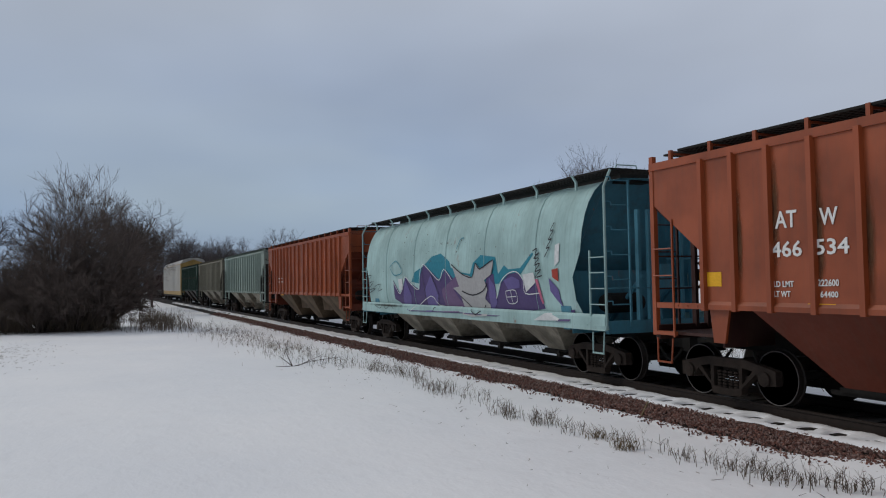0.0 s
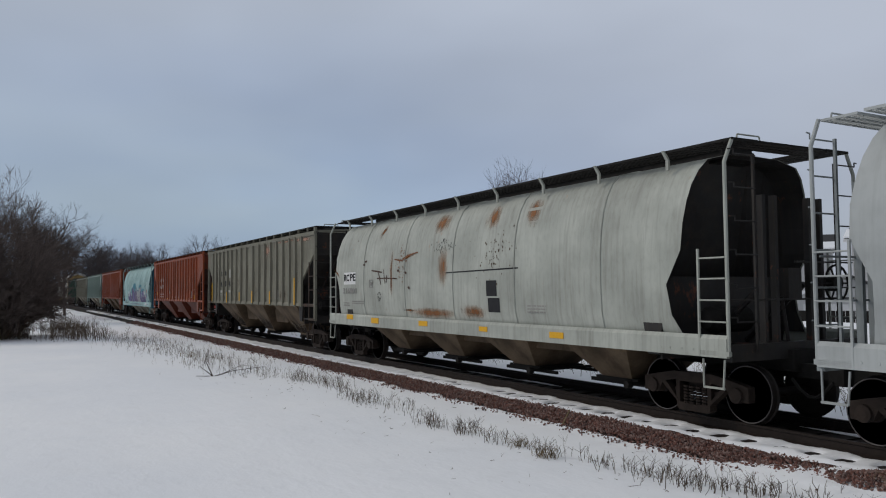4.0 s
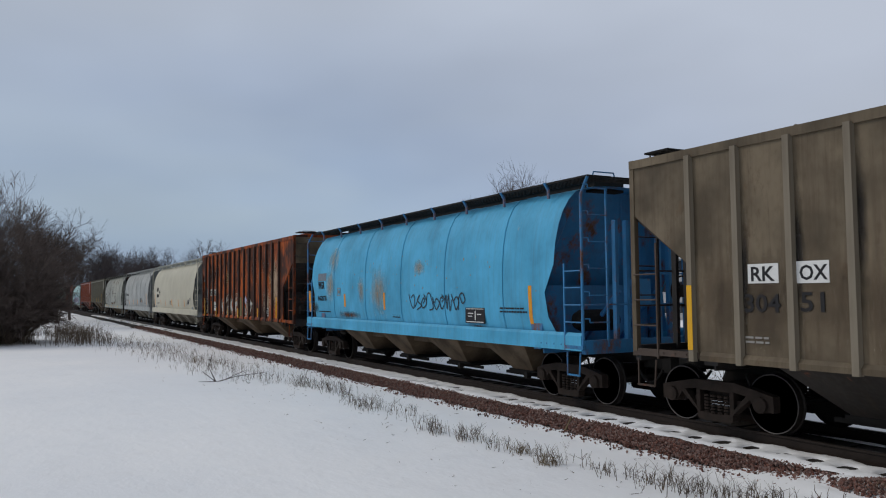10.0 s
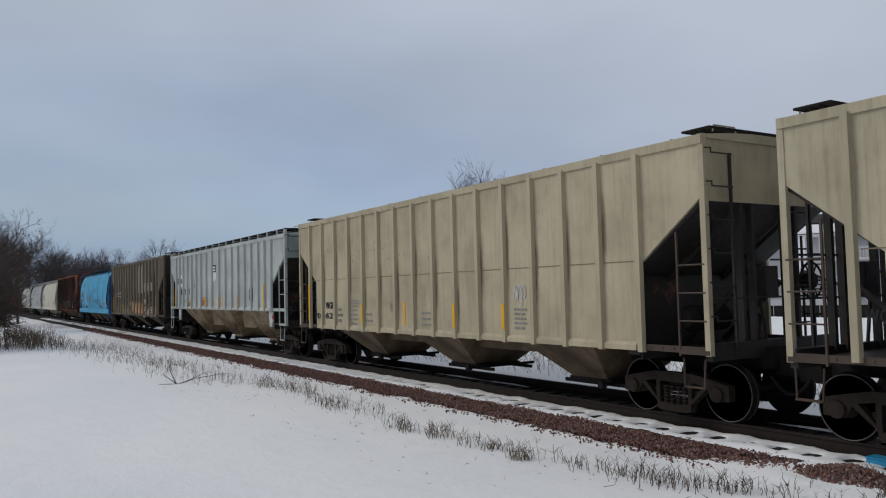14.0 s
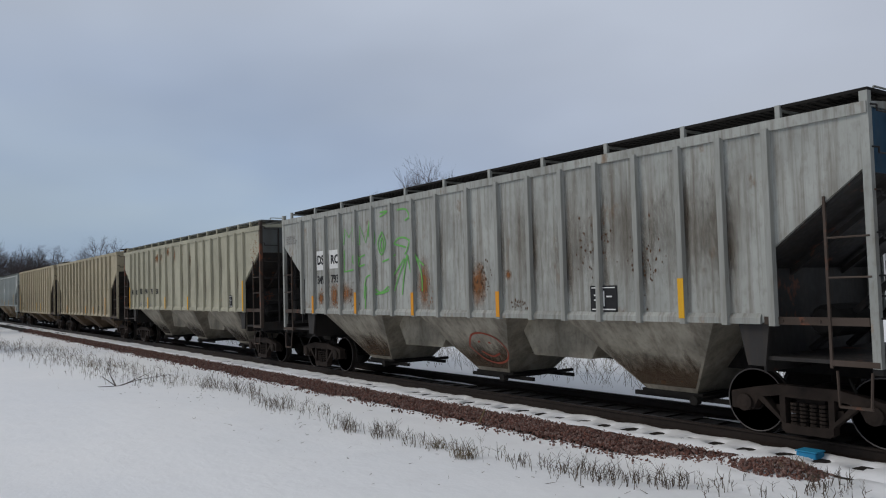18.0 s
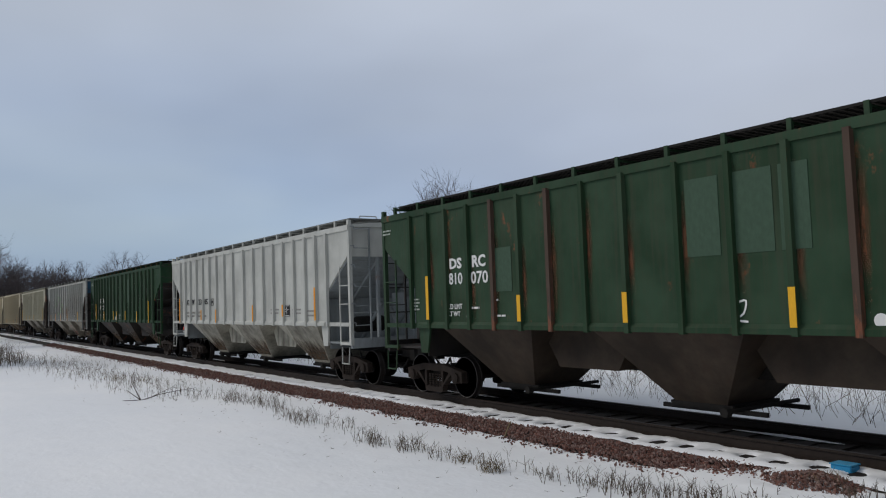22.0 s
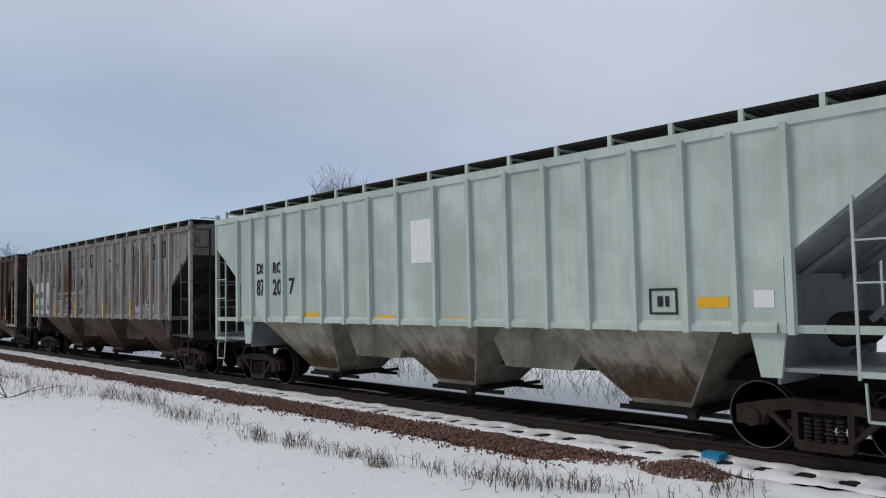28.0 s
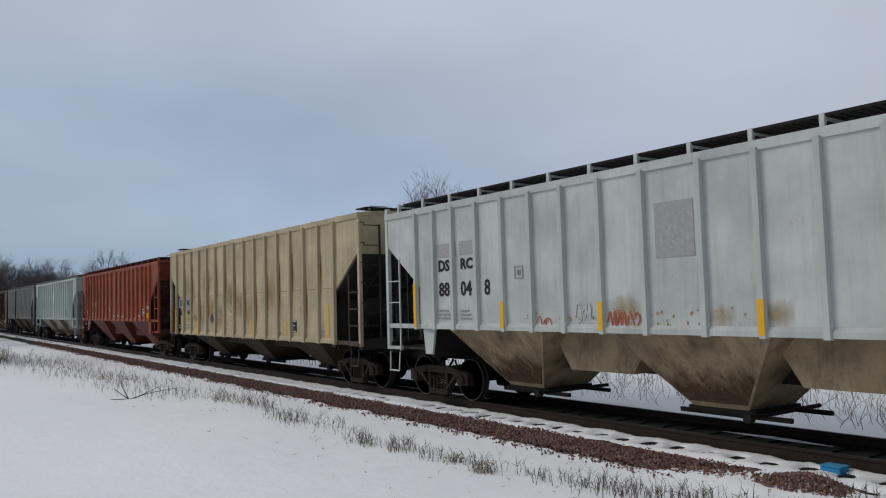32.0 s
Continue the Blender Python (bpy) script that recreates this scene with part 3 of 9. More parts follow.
def lettering(car, txt, u, z, h, mat, x=-SIDE - 0.008, bold=0.02, width=None, label=""):
    me, w = text_mesh(txt, bold)
    ob = link_mesh("lettering", me, mat, car, label)
    k = width / w if width else h
    ob.matrix_basis = near_matrix(u, z, x) @ Matrix.Diagonal((k, h, 1, 1))
    return ob


def plate_bm(bm):
    block(bm, 0, 1, 0, 1, -0.004, 0.004)


def patch(car, name, u, z, w, h, mat, x=-SIDE - 0.003, tilt=0.0, label=""):
    """A flat painted or taped rectangle on the near side."""
    ob = link_mesh(name, shared("plate", plate_bm), mat, car, label)
    ob.matrix_basis = near_matrix(u, z, x) @ pose(0, 0, 0, 0, 0, tilt) @ Matrix.Diagonal((w, h, 1, 1))
    return ob


def running_gear(car, truck_mat, hop_mat, hop_u=(3.8, 8.35, 12.9), hop=None, ridge=None):
    for s in (-1, 1):
        truck(car, s * (HALF - 1.25), truck_mat)
        c = link_mesh("coupler", shared("coupler", coupler_bm), STEEL_DARK, car)
        c.matrix_basis = pose(0, s * (HALF - 0.0), 0, 0, 0, 0 if s > 0 else 180)
    link_mesh("centre_sill", shared("centre_sill", centre_sill_bm), STEEL_DARK, car)
    for u in hop_u:
        h = link_mesh("hopper", hop or shared("hopper", hopper_bm), hop_mat, car)
        h.location = (0, HALF - u, 0)
        link_mesh("discharge_gate", shared("gate", gate_bm), STEEL_DARK, h)
    for a, b in zip(hop_u, hop_u[1:]):
        r = link_mesh("slope_ridge", ridge or shared("ridge", ridge_bm), hop_mat, car)
        r.location = (0, HALF - (a + b) / 2, 0)
    v = link_mesh("air_reservoir", shared("reservoir", reservoir_bm), STEEL_DARK, car)
    v.location = (-0.5, -HALF + 1.0, 1.62)
    w = link_mesh("brake_wheel", shared("handwheel", handwheel_bm), STEEL_DARK, car)
    w.location = (0.95, -HALF - 0.02, 2.2)


def car_empty(label, category="hopper car"):
    return tagged(new("hopper_car"), label, category, group="cars of the freight train")


def ribbed_body_bm(bm, eave, zs):
    """Slab side body with cut lower corners at both ends, slope sheets behind them."""
    prof = [(-HALF, eave), (HALF, eave), (HALF, 3.55), (HALF - 1.4, 2.52), (HALF - 1.4, zs), (-HALF + 1.4, zs), (-HALF + 1.4, 2.52), (-HALF, 3.55)]
    for s in (-1, 1):
        solid(bm, prof, "x", s * (SIDE - 0.05), s * SIDE)
    inner = SIDE - 0.05
    block(bm, -inner, inner, -HALF + 2.6, HALF - 2.6, zs, zs + 0.03)


def head_sheet_bm(bm, eave):
    """The upright sheet that closes the body's end above the slope."""
    inner = SIDE - 0.05
    block(bm, -inner, inner, HALF - 0.08, HALF - 0.03, 3.46, eave)
    block(bm, -inner, inner, HALF - 0.05, HALF - 0.01, 3.44, 3.50)


def end_sheet_bm(bm, zs):
    """The slope sheet that falls from the head sheet to the hopper."""
    inner = SIDE - 0.05
    b = HALF - 2.65 - (1.62 - zs) * 1.4
    solid(bm, [(HALF - 0.03, 3.45), (b, zs + 0.02), (b, zs + 0.06), (HALF - 0.07, 3.49)], "x", -inner, inner)
    for x in (-0.7, 0.7):
        solid(bm, [(HALF - 0.06, 3.40), (b + 0.2, zs + 0.10), (b + 0.2, zs + 0.02), (HALF - 0.06, 3.30)], "x", x - 0.03, x + 0.03)


def roof_bm(bm, eave, rise):
    pts = [(-SIDE, eave - 0.02)] + [(SIDE * q, eave + 0.03 + rise * (1 - q * q)) for q in (-0.98, -0.6, -0.25, 0.25, 0.6, 0.98)] + [(SIDE, eave - 0.02)]
    solid(bm, pts, "y", -HALF + 0.0, HALF - 0.0)


def trough_bm(bm):
    """The raised hatch trough along the roof, with its covers and battens."""
    block(bm, -0.40, 0.40, -HALF + 1.1, HALF - 1.1, 0.0, 0.20)
    for i in range(8):
        y = -HALF + 1.15 + i * (L - 2.3) / 8
        block(bm, -0.45, 0.45, y + 0.03, y + (L - 2.3) / 8 - 0.03, 0.20, 0.27)
        rod(bm, (-0.47, y + 0.5, 0.29), (0.47, y + 0.5, 0.29), 0.02, 5)


def side_cap_bm(bm, eave):
    block(bm, -0.035, 0.0, -HALF, HALF, eave - 0.11, eave + 0.03)


def side_sill_bm(bm):
    solid(bm, [(-0.045, 1.60), (0.0, 1.60), (0.06, 1.74), (0.0, 1.74), (-0.045, 1.68)], "y", -HALF + 1.5, HALF - 1.5)


def rib_bm(bm, eave, w):
    solid(bm, [(-w, 0.0), (-w * 0.8, -0.08), (w * 0.8, -0.08), (w, 0.0)][::-1], "z", 0, 1)


def rib_places(n):
    """Where the ribs of each make of car stand, from the leading end."""
    if n >= 16:
        half = [1.31, 2.02, 2.72, 3.53, 4.35, 5.16, 6.0, 6.89, 7.81] if n == 16 else [1.40, 2.12, 2.87, 3.69, 4.50, 5.35, 6.19, 7.1, 7.99]
        end = L if n == 16 else 16.48
        return half + [end - u for u in half[::-1]]
    if n in (13, 14):
        return [1.0 + 0.955 * i for i in range(16)]
    if n == 12:
        return [1.38 + 0.929 * i for i in range(16)]
    if n == 11:
        return [1.07 + 0.9215 * i for i in range(16)]
    if n == 10:
        return [1.36 + 0.91 * i for i in range(16)]
    return [1.18 + (L - 2.36) * i / 15 for i in range(16)]


def ribbed_hopper(front, label, body, ribs, rib_mat, hop_mat, eave=4.25, boards=True, roof_mat=None, end_mat=None, rib_w=0.055, ladder_mat=None, truck_mat=None,
                  board_mat=None, gate_u=(3.8, 8.35, 12.9), length=16.7, sill=1.62, head_mat=None, rung_mat=None, post_mat=None, bracket_pitch=1.02):
    car = car_empty(label)
    car["front"], car["sill"] = front, sill
    car.scale = (1, length / L, 1)
    end_mat, roof_mat, ladder_mat, board_mat = end_mat or body, roof_mat or body, ladder_mat or body, board_mat or STEEL_DARK
    link_mesh("body", shared("ribbed_body_%.2f_%.2f" % (eave, sill), lambda bm: ribbed_body_bm(bm, eave, sill)), body, car)
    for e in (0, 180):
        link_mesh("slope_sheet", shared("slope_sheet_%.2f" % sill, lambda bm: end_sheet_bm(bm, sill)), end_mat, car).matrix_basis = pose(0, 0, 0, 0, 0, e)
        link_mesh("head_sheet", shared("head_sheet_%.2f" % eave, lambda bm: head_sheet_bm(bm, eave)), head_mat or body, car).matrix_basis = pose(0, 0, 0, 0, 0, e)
    link_mesh("roof", shared("ribbed_roof_%.2f" % eave, lambda bm: roof_bm(bm, eave, 0.10)), roof_mat, car)
    for s in (-1, 1):
        c = link_mesh("eave_cap", shared("cap_%.2f" % eave, lambda bm: side_cap_bm(bm, eave)), body, car)
        c.matrix_basis = pose(s * SIDE, 0, 0, 0, 0, 0 if s < 0 else 180)
        c = link_mesh("side_sill", shared("side_sill", side_sill_bm), body, car)
        c.matrix_basis = pose(s * SIDE, 0, sill - 1.62, 0, 0, 0 if s < 0 else 180)
    rib = shared("rib_%.3f" % rib_w, lambda bm: rib_bm(bm, eave, rib_w))
    places = rib_places(ribs)
    car["ribs"] = ribs
    for i, u in enumerate(places):
        for s in (-1, 1):
            o = link_mesh("rib", rib, rib_mat[i % len(rib_mat)] if isinstance(rib_mat, list) else rib_mat, car)
            # section drawn in the xy plane: turn it so that it stands out of the side
            o.matrix_basis = Matrix.Translation((s * SIDE, HALF - u, sill - 0.04)) @ pose(0, 0, 0, 0, 0, -90 if s < 0 else 90) @ Matrix.Diagonal((1, 1, eave - sill - 0.04, 1))
    ends(car, eave, ladder_mat, end_mat, 3.2 if sill > 1.5 else 3.0, sill, rung_mat, post_mat)
    if boards:
        for s in (-1, 1):
            b = link_mesh("running_board", shared("board", board_bm), board_mat, car)
            b.location = (s * 1.27, 0, eave + 0.21)
            for i in range(int((L - 1.2) / bracket_pitch) + 1):
                u = 0.55 + i * bracket_pitch
                k = link_mesh("board_bracket", shared("bracket", bracket_bm), ladder_mat, car)
                k.matrix_basis = pose(s * 1.56, HALF - u, eave + 0.21, 0, 0, 0 if s < 0 else 180)
    link_mesh("hatch_trough", shared("trough", trough_bm), board_mat if boards else roof_mat, car).location = (0, 0, eave + 0.05 if boards else eave + 0.02)
    for e in (-1, 1):
        b = link_mesh("end_running_board", shared("end_board", end_board_bm), board_mat, car)
        b.location = (0, e * (HALF - 0.35), eave + (0.22 if boards else 0.20))
        g = link_mesh("roof_grab_rail", shared("roof_rail", roof_rail_bm), ladder_mat, car)
        g.location = (-0.95, e * (HALF - 0.1), eave + (0.18 if boards else 0.12))
    if sill < 1.6:
        hop = shared("hopper_%.2f" % sill, lambda bm: hopper_bm(bm, 1.5 - (1.62 - sill) * 0.86, 0.5, 0.42, sill + 0.02))
        ridge = shared("ridge_%.2f" % sill, lambda bm: solid(bm, [(-1.9, sill + 0.01), (-1.5, 0.86), (1.5, 0.86), (1.9, sill + 0.01)], "x", -0.85, 0.85))
        running_gear(car, truck_mat or TRUCK, hop_mat, gate_u, hop, ridge)
    else:
        running_gear(car, truck_mat or TRUCK, hop_mat, gate_u)
    return car


def ends(car, eave, mat, end_mat, z_top=3.2, sill=1.62, rung_mat=None, post_mat=None):
    """Corner posts, side and end ladders, sill plates and steps; y of the shared meshes runs inwards from the end."""
    low = sill < 1.5
    rung_mat, post_mat = rung_mat or mat, post_mat or mat
    key = "%.2f_%.2f" % (z_top, sill)
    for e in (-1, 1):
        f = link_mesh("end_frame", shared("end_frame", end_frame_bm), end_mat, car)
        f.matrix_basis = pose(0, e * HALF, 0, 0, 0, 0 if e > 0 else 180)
        for s in (-1, 1):
            if post_mat is PIPE:
                p = link_mesh("corner_post", shared("pipe_post", pipe_post_bm), mat, car)
                p.matrix_basis = Matrix.Translation((s * SIDE, e * (HALF - 0.035), 0)) @ Matrix.Diagonal((s, 1, 1, 1))
            else:
                p = link_mesh("corner_post", shared("corner_post_%.2f" % eave, lambda bm: block(bm, -0.045, 0.045, -0.05, 0.05, 1.1, eave + (0.04 if low else 0.16))), post_mat, car)
                p.location = (s * (SIDE - 0.030), e * (HALF - 0.035), 0)
            flip = Matrix.Translation((s * SIDE, e * HALF, 0)) @ Matrix.Diagonal((s, e, 1, 1))
            q = link_mesh("side_ladder", shared("side_ladder_" + key, lambda bm: side_ladder_bm(bm, z_top, low)), rung_mat, car)
            q.matrix_basis = flip
            t = link_mesh("stirrup_step", shared("stirrup", stirrup_bm), rung_mat, car)
            t.matrix_basis = Matrix.Translation((s * SIDE, e * (HALF - 0.1), 0)) @ Matrix.Diagonal((1, -e, 1, 1))
            link_mesh("sill_plate", shared("sill_plate_" + key, lambda bm: sill_plate_bm(bm, low)), rung_mat, car).matrix_basis = flip
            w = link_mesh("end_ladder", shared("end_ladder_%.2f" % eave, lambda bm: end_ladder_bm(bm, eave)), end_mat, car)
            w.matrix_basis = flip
            j = link_mesh("jack_plate", shared("jack_plate", jack_plate_bm), end_mat if low or rung_mat is not mat else mat, car)
            j.matrix_basis = Matrix.Translation((0, e * (HALF - 1.55), 0)) @ Matrix.Diagonal((-s, -e, 1, 1))


PIPE = "pipe"


def pipe_post_bm(bm):
    """A slim pipe from the sill to the running board, bent inwards at its top; x grows outwards."""
    rod(bm, (-0.02, 0, 1.1), (-0.02, 0, 4.06), 0.03, 8)
    rod(bm, (-0.02, 0, 4.05), (-0.20, 0, 4.42), 0.03, 8)


def side_ladder_bm(bm, top, low):
    """The inner stile and the rungs that reach from it to the corner post; x grows outwards."""
    block(bm, -0.008, 0.024, -0.595, -0.562, 1.08, top)
    rows = (1.62, 2.05, 2.48) if low else (2.19, 2.68)
    if top < 2.8:
        rows = (1.62, 1.95, 2.28, 2.60)
    for z in rows:
        rod(bm, (0.012, -0.57, z), (0.012, -0.04, z), 0.014, 6)
        rod(bm, (0.012, -0.07, z), (-0.03, -0.07, z), 0.012, 5)
    block(bm, -0.05, 0.02, -0.60, -0.0, 1.11, 1.18)


def sill_plate_bm(bm, low):
    z = 1.13 if low else 1.60
    block(bm, -0.04, 0.012, -1.46, -0.1, z, z + 0.10)
    for y in (-0.7, -0.95, -1.2, -1.4):
        rod(bm, (0.008, y, z + 0.05), (0.026, y, z + 0.05), 0.018, 6)


def end_ladder_bm(bm, eave):
    """One slim stile and cranked rungs across the end, beside the corner post."""
    block(bm, -0.62, -0.58, -0.01, 0.03, 1.15, min(eave - 0.05, 4.2))
    for i in range(6):
        z = 1.62 + 0.51 * i
        if z < eave - 0.05:
            rod(bm, (-0.12, 0.055, z), (-0.60, 0.055, z), 0.013, 5)
            rod(bm, (-0.12, 0.055, z), (-0.12, 0.055, z + 0.07), 0.012, 5)
            rod(bm, (-0.12, 0.055, z + 0.07), (-0.02, 0.03, z + 0.07), 0.012, 5)


# the round-sided covered hopper
def barrel(z0=1.34, top=4.37):
    """Half section of the shell, (x, z) from the sill over the roof."""
    pts = [(1.50, z0), (1.58, 1.7), (1.605, 2.2), (1.60, 2.75), (1.565, 3.2), (1.50, 3.55), (1.41, 3.82), (1.28, 4.06), (1.10, 4.24), (0.62, 4.35), (0.0, top)]
    return [(-x, z) for x, z in pts] + [(x, z) for x, z in pts[-2::-1]]


def shell_end(z, e=1):
    """How far the shell's leading (1) or trailing (-1) end lies inside the end post at that height."""
    if e > 0:
        return float(np.interp(z, [1.3, 1.9, 2.45, 2.75, 3.2, 3.8, 4.25], [0.80, 0.92, 0.86, 0.58, 0.58, 0.68, 0.80]))
    return float(np.interp(z, [1.3, 1.9, 2.45, 2.75, 3.2, 3.8, 4.25], [0.95, 1.30, 1.25, 0.95, 0.92, 0.86, 0.78]))


def shell_bm(bm):
    sec = barrel()
    rings = []
    for q in np.linspace(0, 1, 9):
        ring = []
        for x, z in sec:
            a, b = -HALF + shell_end(z, -1), HALF - shell_end(z, 1)
            ring.append(bm.verts.new((x, a + (b - a) * q, z)))
        rings.append(ring)
    for p, q in zip(rings, rings[1:]):
        for i in range(len(sec) - 1):
            f = bm.faces.new((p[i], p[i + 1], q[i + 1], q[i]))
            f.smooth = True
    bmesh.ops.recalc_face_normals(bm, faces=bm.faces[:])


def bulkhead_bm(bm, e):
    """The end sheet: follows the shell's edge and falls back to the hopper slope."""
    sec = barrel()
    ring = [bm.verts.new((x * 0.985, e * (HALF - shell_end(z, e) - 0.02), z)) for x, z in sec]
    mid = [bm.verts.new((x * 0.9, e * (HALF - 0.98 - max(0, 2.7 - z) * 0.9 - (0.4 if e < 0 else 0)), z)) for x, z in sec]
    for i in range(len(sec) - 1):
        bm.faces.new((ring[i], ring[i + 1], mid[i + 1], mid[i]))
    bm.faces.new(mid)
    bmesh.ops.triangulate(bm, faces=[f for f in bm.faces if len(f.verts) > 4])


def round_sill_bm(bm):
    solid(bm, [(-0.06, 1.08), (0.03, 1.08), (0.03, 1.36), (-0.02, 1.42), (-0.06, 1.36)], "y", -HALF + 0.05, HALF - 0.05)


def round_bracket_bm(bm):
    solid(bm, [(-0.04, 0.0), (0.0, 0.0), (0.1, -0.14), (0.1, -0.32), (0.06, -0.32), (0.06, -0.15)], "y", -0.03, 0.03)


def weld_bm(bm):
    sec = barrel()
    pts = [(x * 1.004, z + 0.003) for x, z in sec]
    for a, b in zip(pts, pts[1:]):
        rod(bm, (a[0], 0, a[1]), (b[0], 0, b[1]), 0.012, 4)


def round_hopper(front, label, body, hop_mat, sill_mat=None, end_mat=None, ladder_mat=None, board_mat=None, welds=(2.9, 5.7, 8.35, 11.0, 13.8), gate_u=(3.65, 6.78, 9.92, 13.05), truck_mat=None, length=16.5):
    car = car_empty(label)
    car["front"] = front
    car.scale = (1, length / L, 1)
    end_mat, sill_mat, ladder_mat, board_mat = end_mat or body, sill_mat or body, ladder_mat or body, board_mat or STEEL_DARK
    link_mesh("shell", shared("shell", shell_bm), body, car)
    link_mesh("bulkhead", shared("bulkhead_lead", lambda bm: bulkhead_bm(bm, 1)), end_mat, car)
    link_mesh("bulkhead", shared("bulkhead_trail", lambda bm: bulkhead_bm(bm, -1)), end_mat, car)
    for s in (-1, 1):
        c = link_mesh("side_sill", shared("round_sill", round_sill_bm), sill_mat, car)
        c.matrix_basis = pose(s * (SIDE - 0.04), 0, 0, 0, 0, 0 if s < 0 else 180)
        b = link_mesh("running_board", shared("board", board_bm), board_mat, car)
        b.location = (s * 1.14, 0, 4.44)
        for i in range(9):
            k = link_mesh("board_bracket", shared("round_bracket", round_bracket_bm), ladder_mat, car)
            k.matrix_basis = pose(s * 1.44, HALF - 1.2 - i * 1.76, 4.44, 0, 0, 0 if s < 0 else 180)
    for u in welds:
        w = link_mesh("weld_seam", shared("weld", weld_bm), body, car)
        w.location = (0, HALF - u, 0)
    ends(car, 4.30, ladder_mat, end_mat, 2.75, 1.2, None, PIPE)
    for e in (-1, 1):
        b = link_mesh("end_running_board", shared("end_board", end_board_bm), board_mat, car)
        b.location = (0, e * (HALF - 0.30), 4.44)
        g = link_mesh("roof_grab_rail", shared("roof_rail", roof_rail_bm), ladder_mat, car)
        g.location = (-0.95, e * (HALF - 0.1), 4.42)
    link_mesh("hatch_trough", shared("trough", trough_bm), board_mat, car).location = (0, 0, 4.30)
    hop = shared("round_hopper", lambda bm: hopper_bm(bm, 1.12, 0.42, 0.42, 1.3, 1.42, 0.6))
    running_gear(car, truck_mat or TRUCK, hop_mat, gate_u, hop)
    return car


# ------------------------------------------------------------ the train, from its far end back
P = paint
red_a = P("oxide_red_paint", (0.27, 0.055, 0.013), 0.05, 0.22, 1, rough=0.30, gloss=0.45, fade=0.2)
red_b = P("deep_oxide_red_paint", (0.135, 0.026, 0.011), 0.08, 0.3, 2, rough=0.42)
# red end: grime, with the shade between cars darkened into the colour
red_end = P("shaded_grimy_red_end_paint", (0.040, 0.011, 0.008), 0.1, 0.4, 2.5)
red_c = P("bright_oxide_red_paint", (0.26, 0.046, 0.010), 0.04, 0.18, 3, rough=0.30, gloss=0.45, fade=0.2)
aqua = P("pale_aqua_paint", (0.33, 0.49, 0.48), 0.12, 0.25, 4)
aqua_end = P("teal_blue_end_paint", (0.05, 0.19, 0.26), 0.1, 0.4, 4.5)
sage = P("sage_green_paint", (0.24, 0.31, 0.28), 0.1, 0.3, 5)
grey_tan = P("grey_tan_paint", (0.195, 0.188, 0.145), 0.20, 0.5, 6, rust_col=(0.10, 0.06, 0.035))
dk_green = P("dark_green_paint", (0.015, 0.045, 0.03), 0.1, 0.3, 7)
stain_white = P("stained_white_paint", (0.41, 0.425, 0.375), 0.08, 0.35, 8, rust_col=(0.24, 0.10, 0.04))
grey = P("light_grey_paint", (0.40, 0.42, 0.41), 0.02, 0.16, 9)
cream = P("clean_cream_paint", (0.54, 0.52, 0.42), 0.0, 0.07, 10, fade=0.04)
rusty = rust_material()
# rusted ribs, their shade put in as a darker base colour
rust_rib = P("shaded_rusted_rib", (0.030, 0.012, 0.008), 0.3, 0.6, 11)
sky_blue = P("sky_blue_paint", (0.065, 0.37, 0.60), 0.05, 0.22, 12, rust_col=(0.24, 0.19, 0.13))
# grimy blue, base darkened for an end in shade
sky_end = P("shaded_grimy_blue_end_paint", (0.012, 0.06, 0.115), 0.15, 0.4, 12.5)
brown_grey = P("brown_grey_weathered_paint", (0.125, 0.096, 0.060), 0.22, 0.6, 13, rust_col=(0.055, 0.036, 0.02), grime_col=(0.06, 0.038, 0.022), fade=0.3)
pale_rib = P("pale_dusty_rib_paint", (0.20, 0.17, 0.125), 0.2, 0.5, 13.5)
pale_grey = P("pale_grey_paint", (0.44, 0.47, 0.45), 0.05, 0.2, 14)
sand = P("sand_cream_paint", (0.44, 0.38, 0.26), 0.06, 0.25, 15, rust_col=(0.20, 0.11, 0.05))
sand_b = P("dull_sand_paint", (0.45, 0.395, 0.275), 0.10, 0.35, 16, rust_col=(0.20, 0.11, 0.05))
putty = P("putty_grey_paint", (0.405, 0.388, 0.295), 0.10, 0.2, 17, rust_col=(0.28, 0.12, 0.05))
dirty_white = P("dirty_grey_white_paint", (0.35, 0.36, 0.335), 0.20, 0.8, 18, rust_col=(0.12, 0.08, 0.05), grime_col=(0.10, 0.072, 0.045))
rail_green = P("railroad_green_paint", (0.013, 0.047, 0.020), 0.10, 0.35, 19, gloss=0.15)
rail_green_b = P("faded_railroad_green_paint", (0.017, 0.046, 0.021), 0.16, 0.35, 20, gloss=0.15)
light_grey = P("smooth_light_grey_paint", (0.45, 0.455, 0.42), 0.0, 0.08, 21)
rust_blue = P("rusted_pale_blue_paint", (0.27, 0.49, 0.60), 0.50, 0.5, 22, rust_col=(0.12, 0.055, 0.022), grime_col=(0.16, 0.085, 0.04))
brown_rib = P("rust_brown_rib_paint", (0.058, 0.034, 0.022), 0.35, 0.4, 24.5)
blue_post = P("pale_blue_post_paint", (0.16, 0.36, 0.50), 0.42, 0.45, 23, rust_col=(0.10, 0.045, 0.02))
brown = P("dark_rust_brown_paint", (0.031, 0.0115, 0.008), 0.30, 0.2, 24, rust_col=(0.10, 0.045, 0.022))
morris = P("weathered_grey_paint", (0.205, 0.20, 0.19), 0.52, 0.75, 25, rust_col=(0.062, 0.038, 0.028), grime_col=(0.05, 0.036, 0.028))
morris_rib = P("aluminium_grey_rib_paint", (0.34, 0.35, 0.35), 0.25, 0.45, 26)
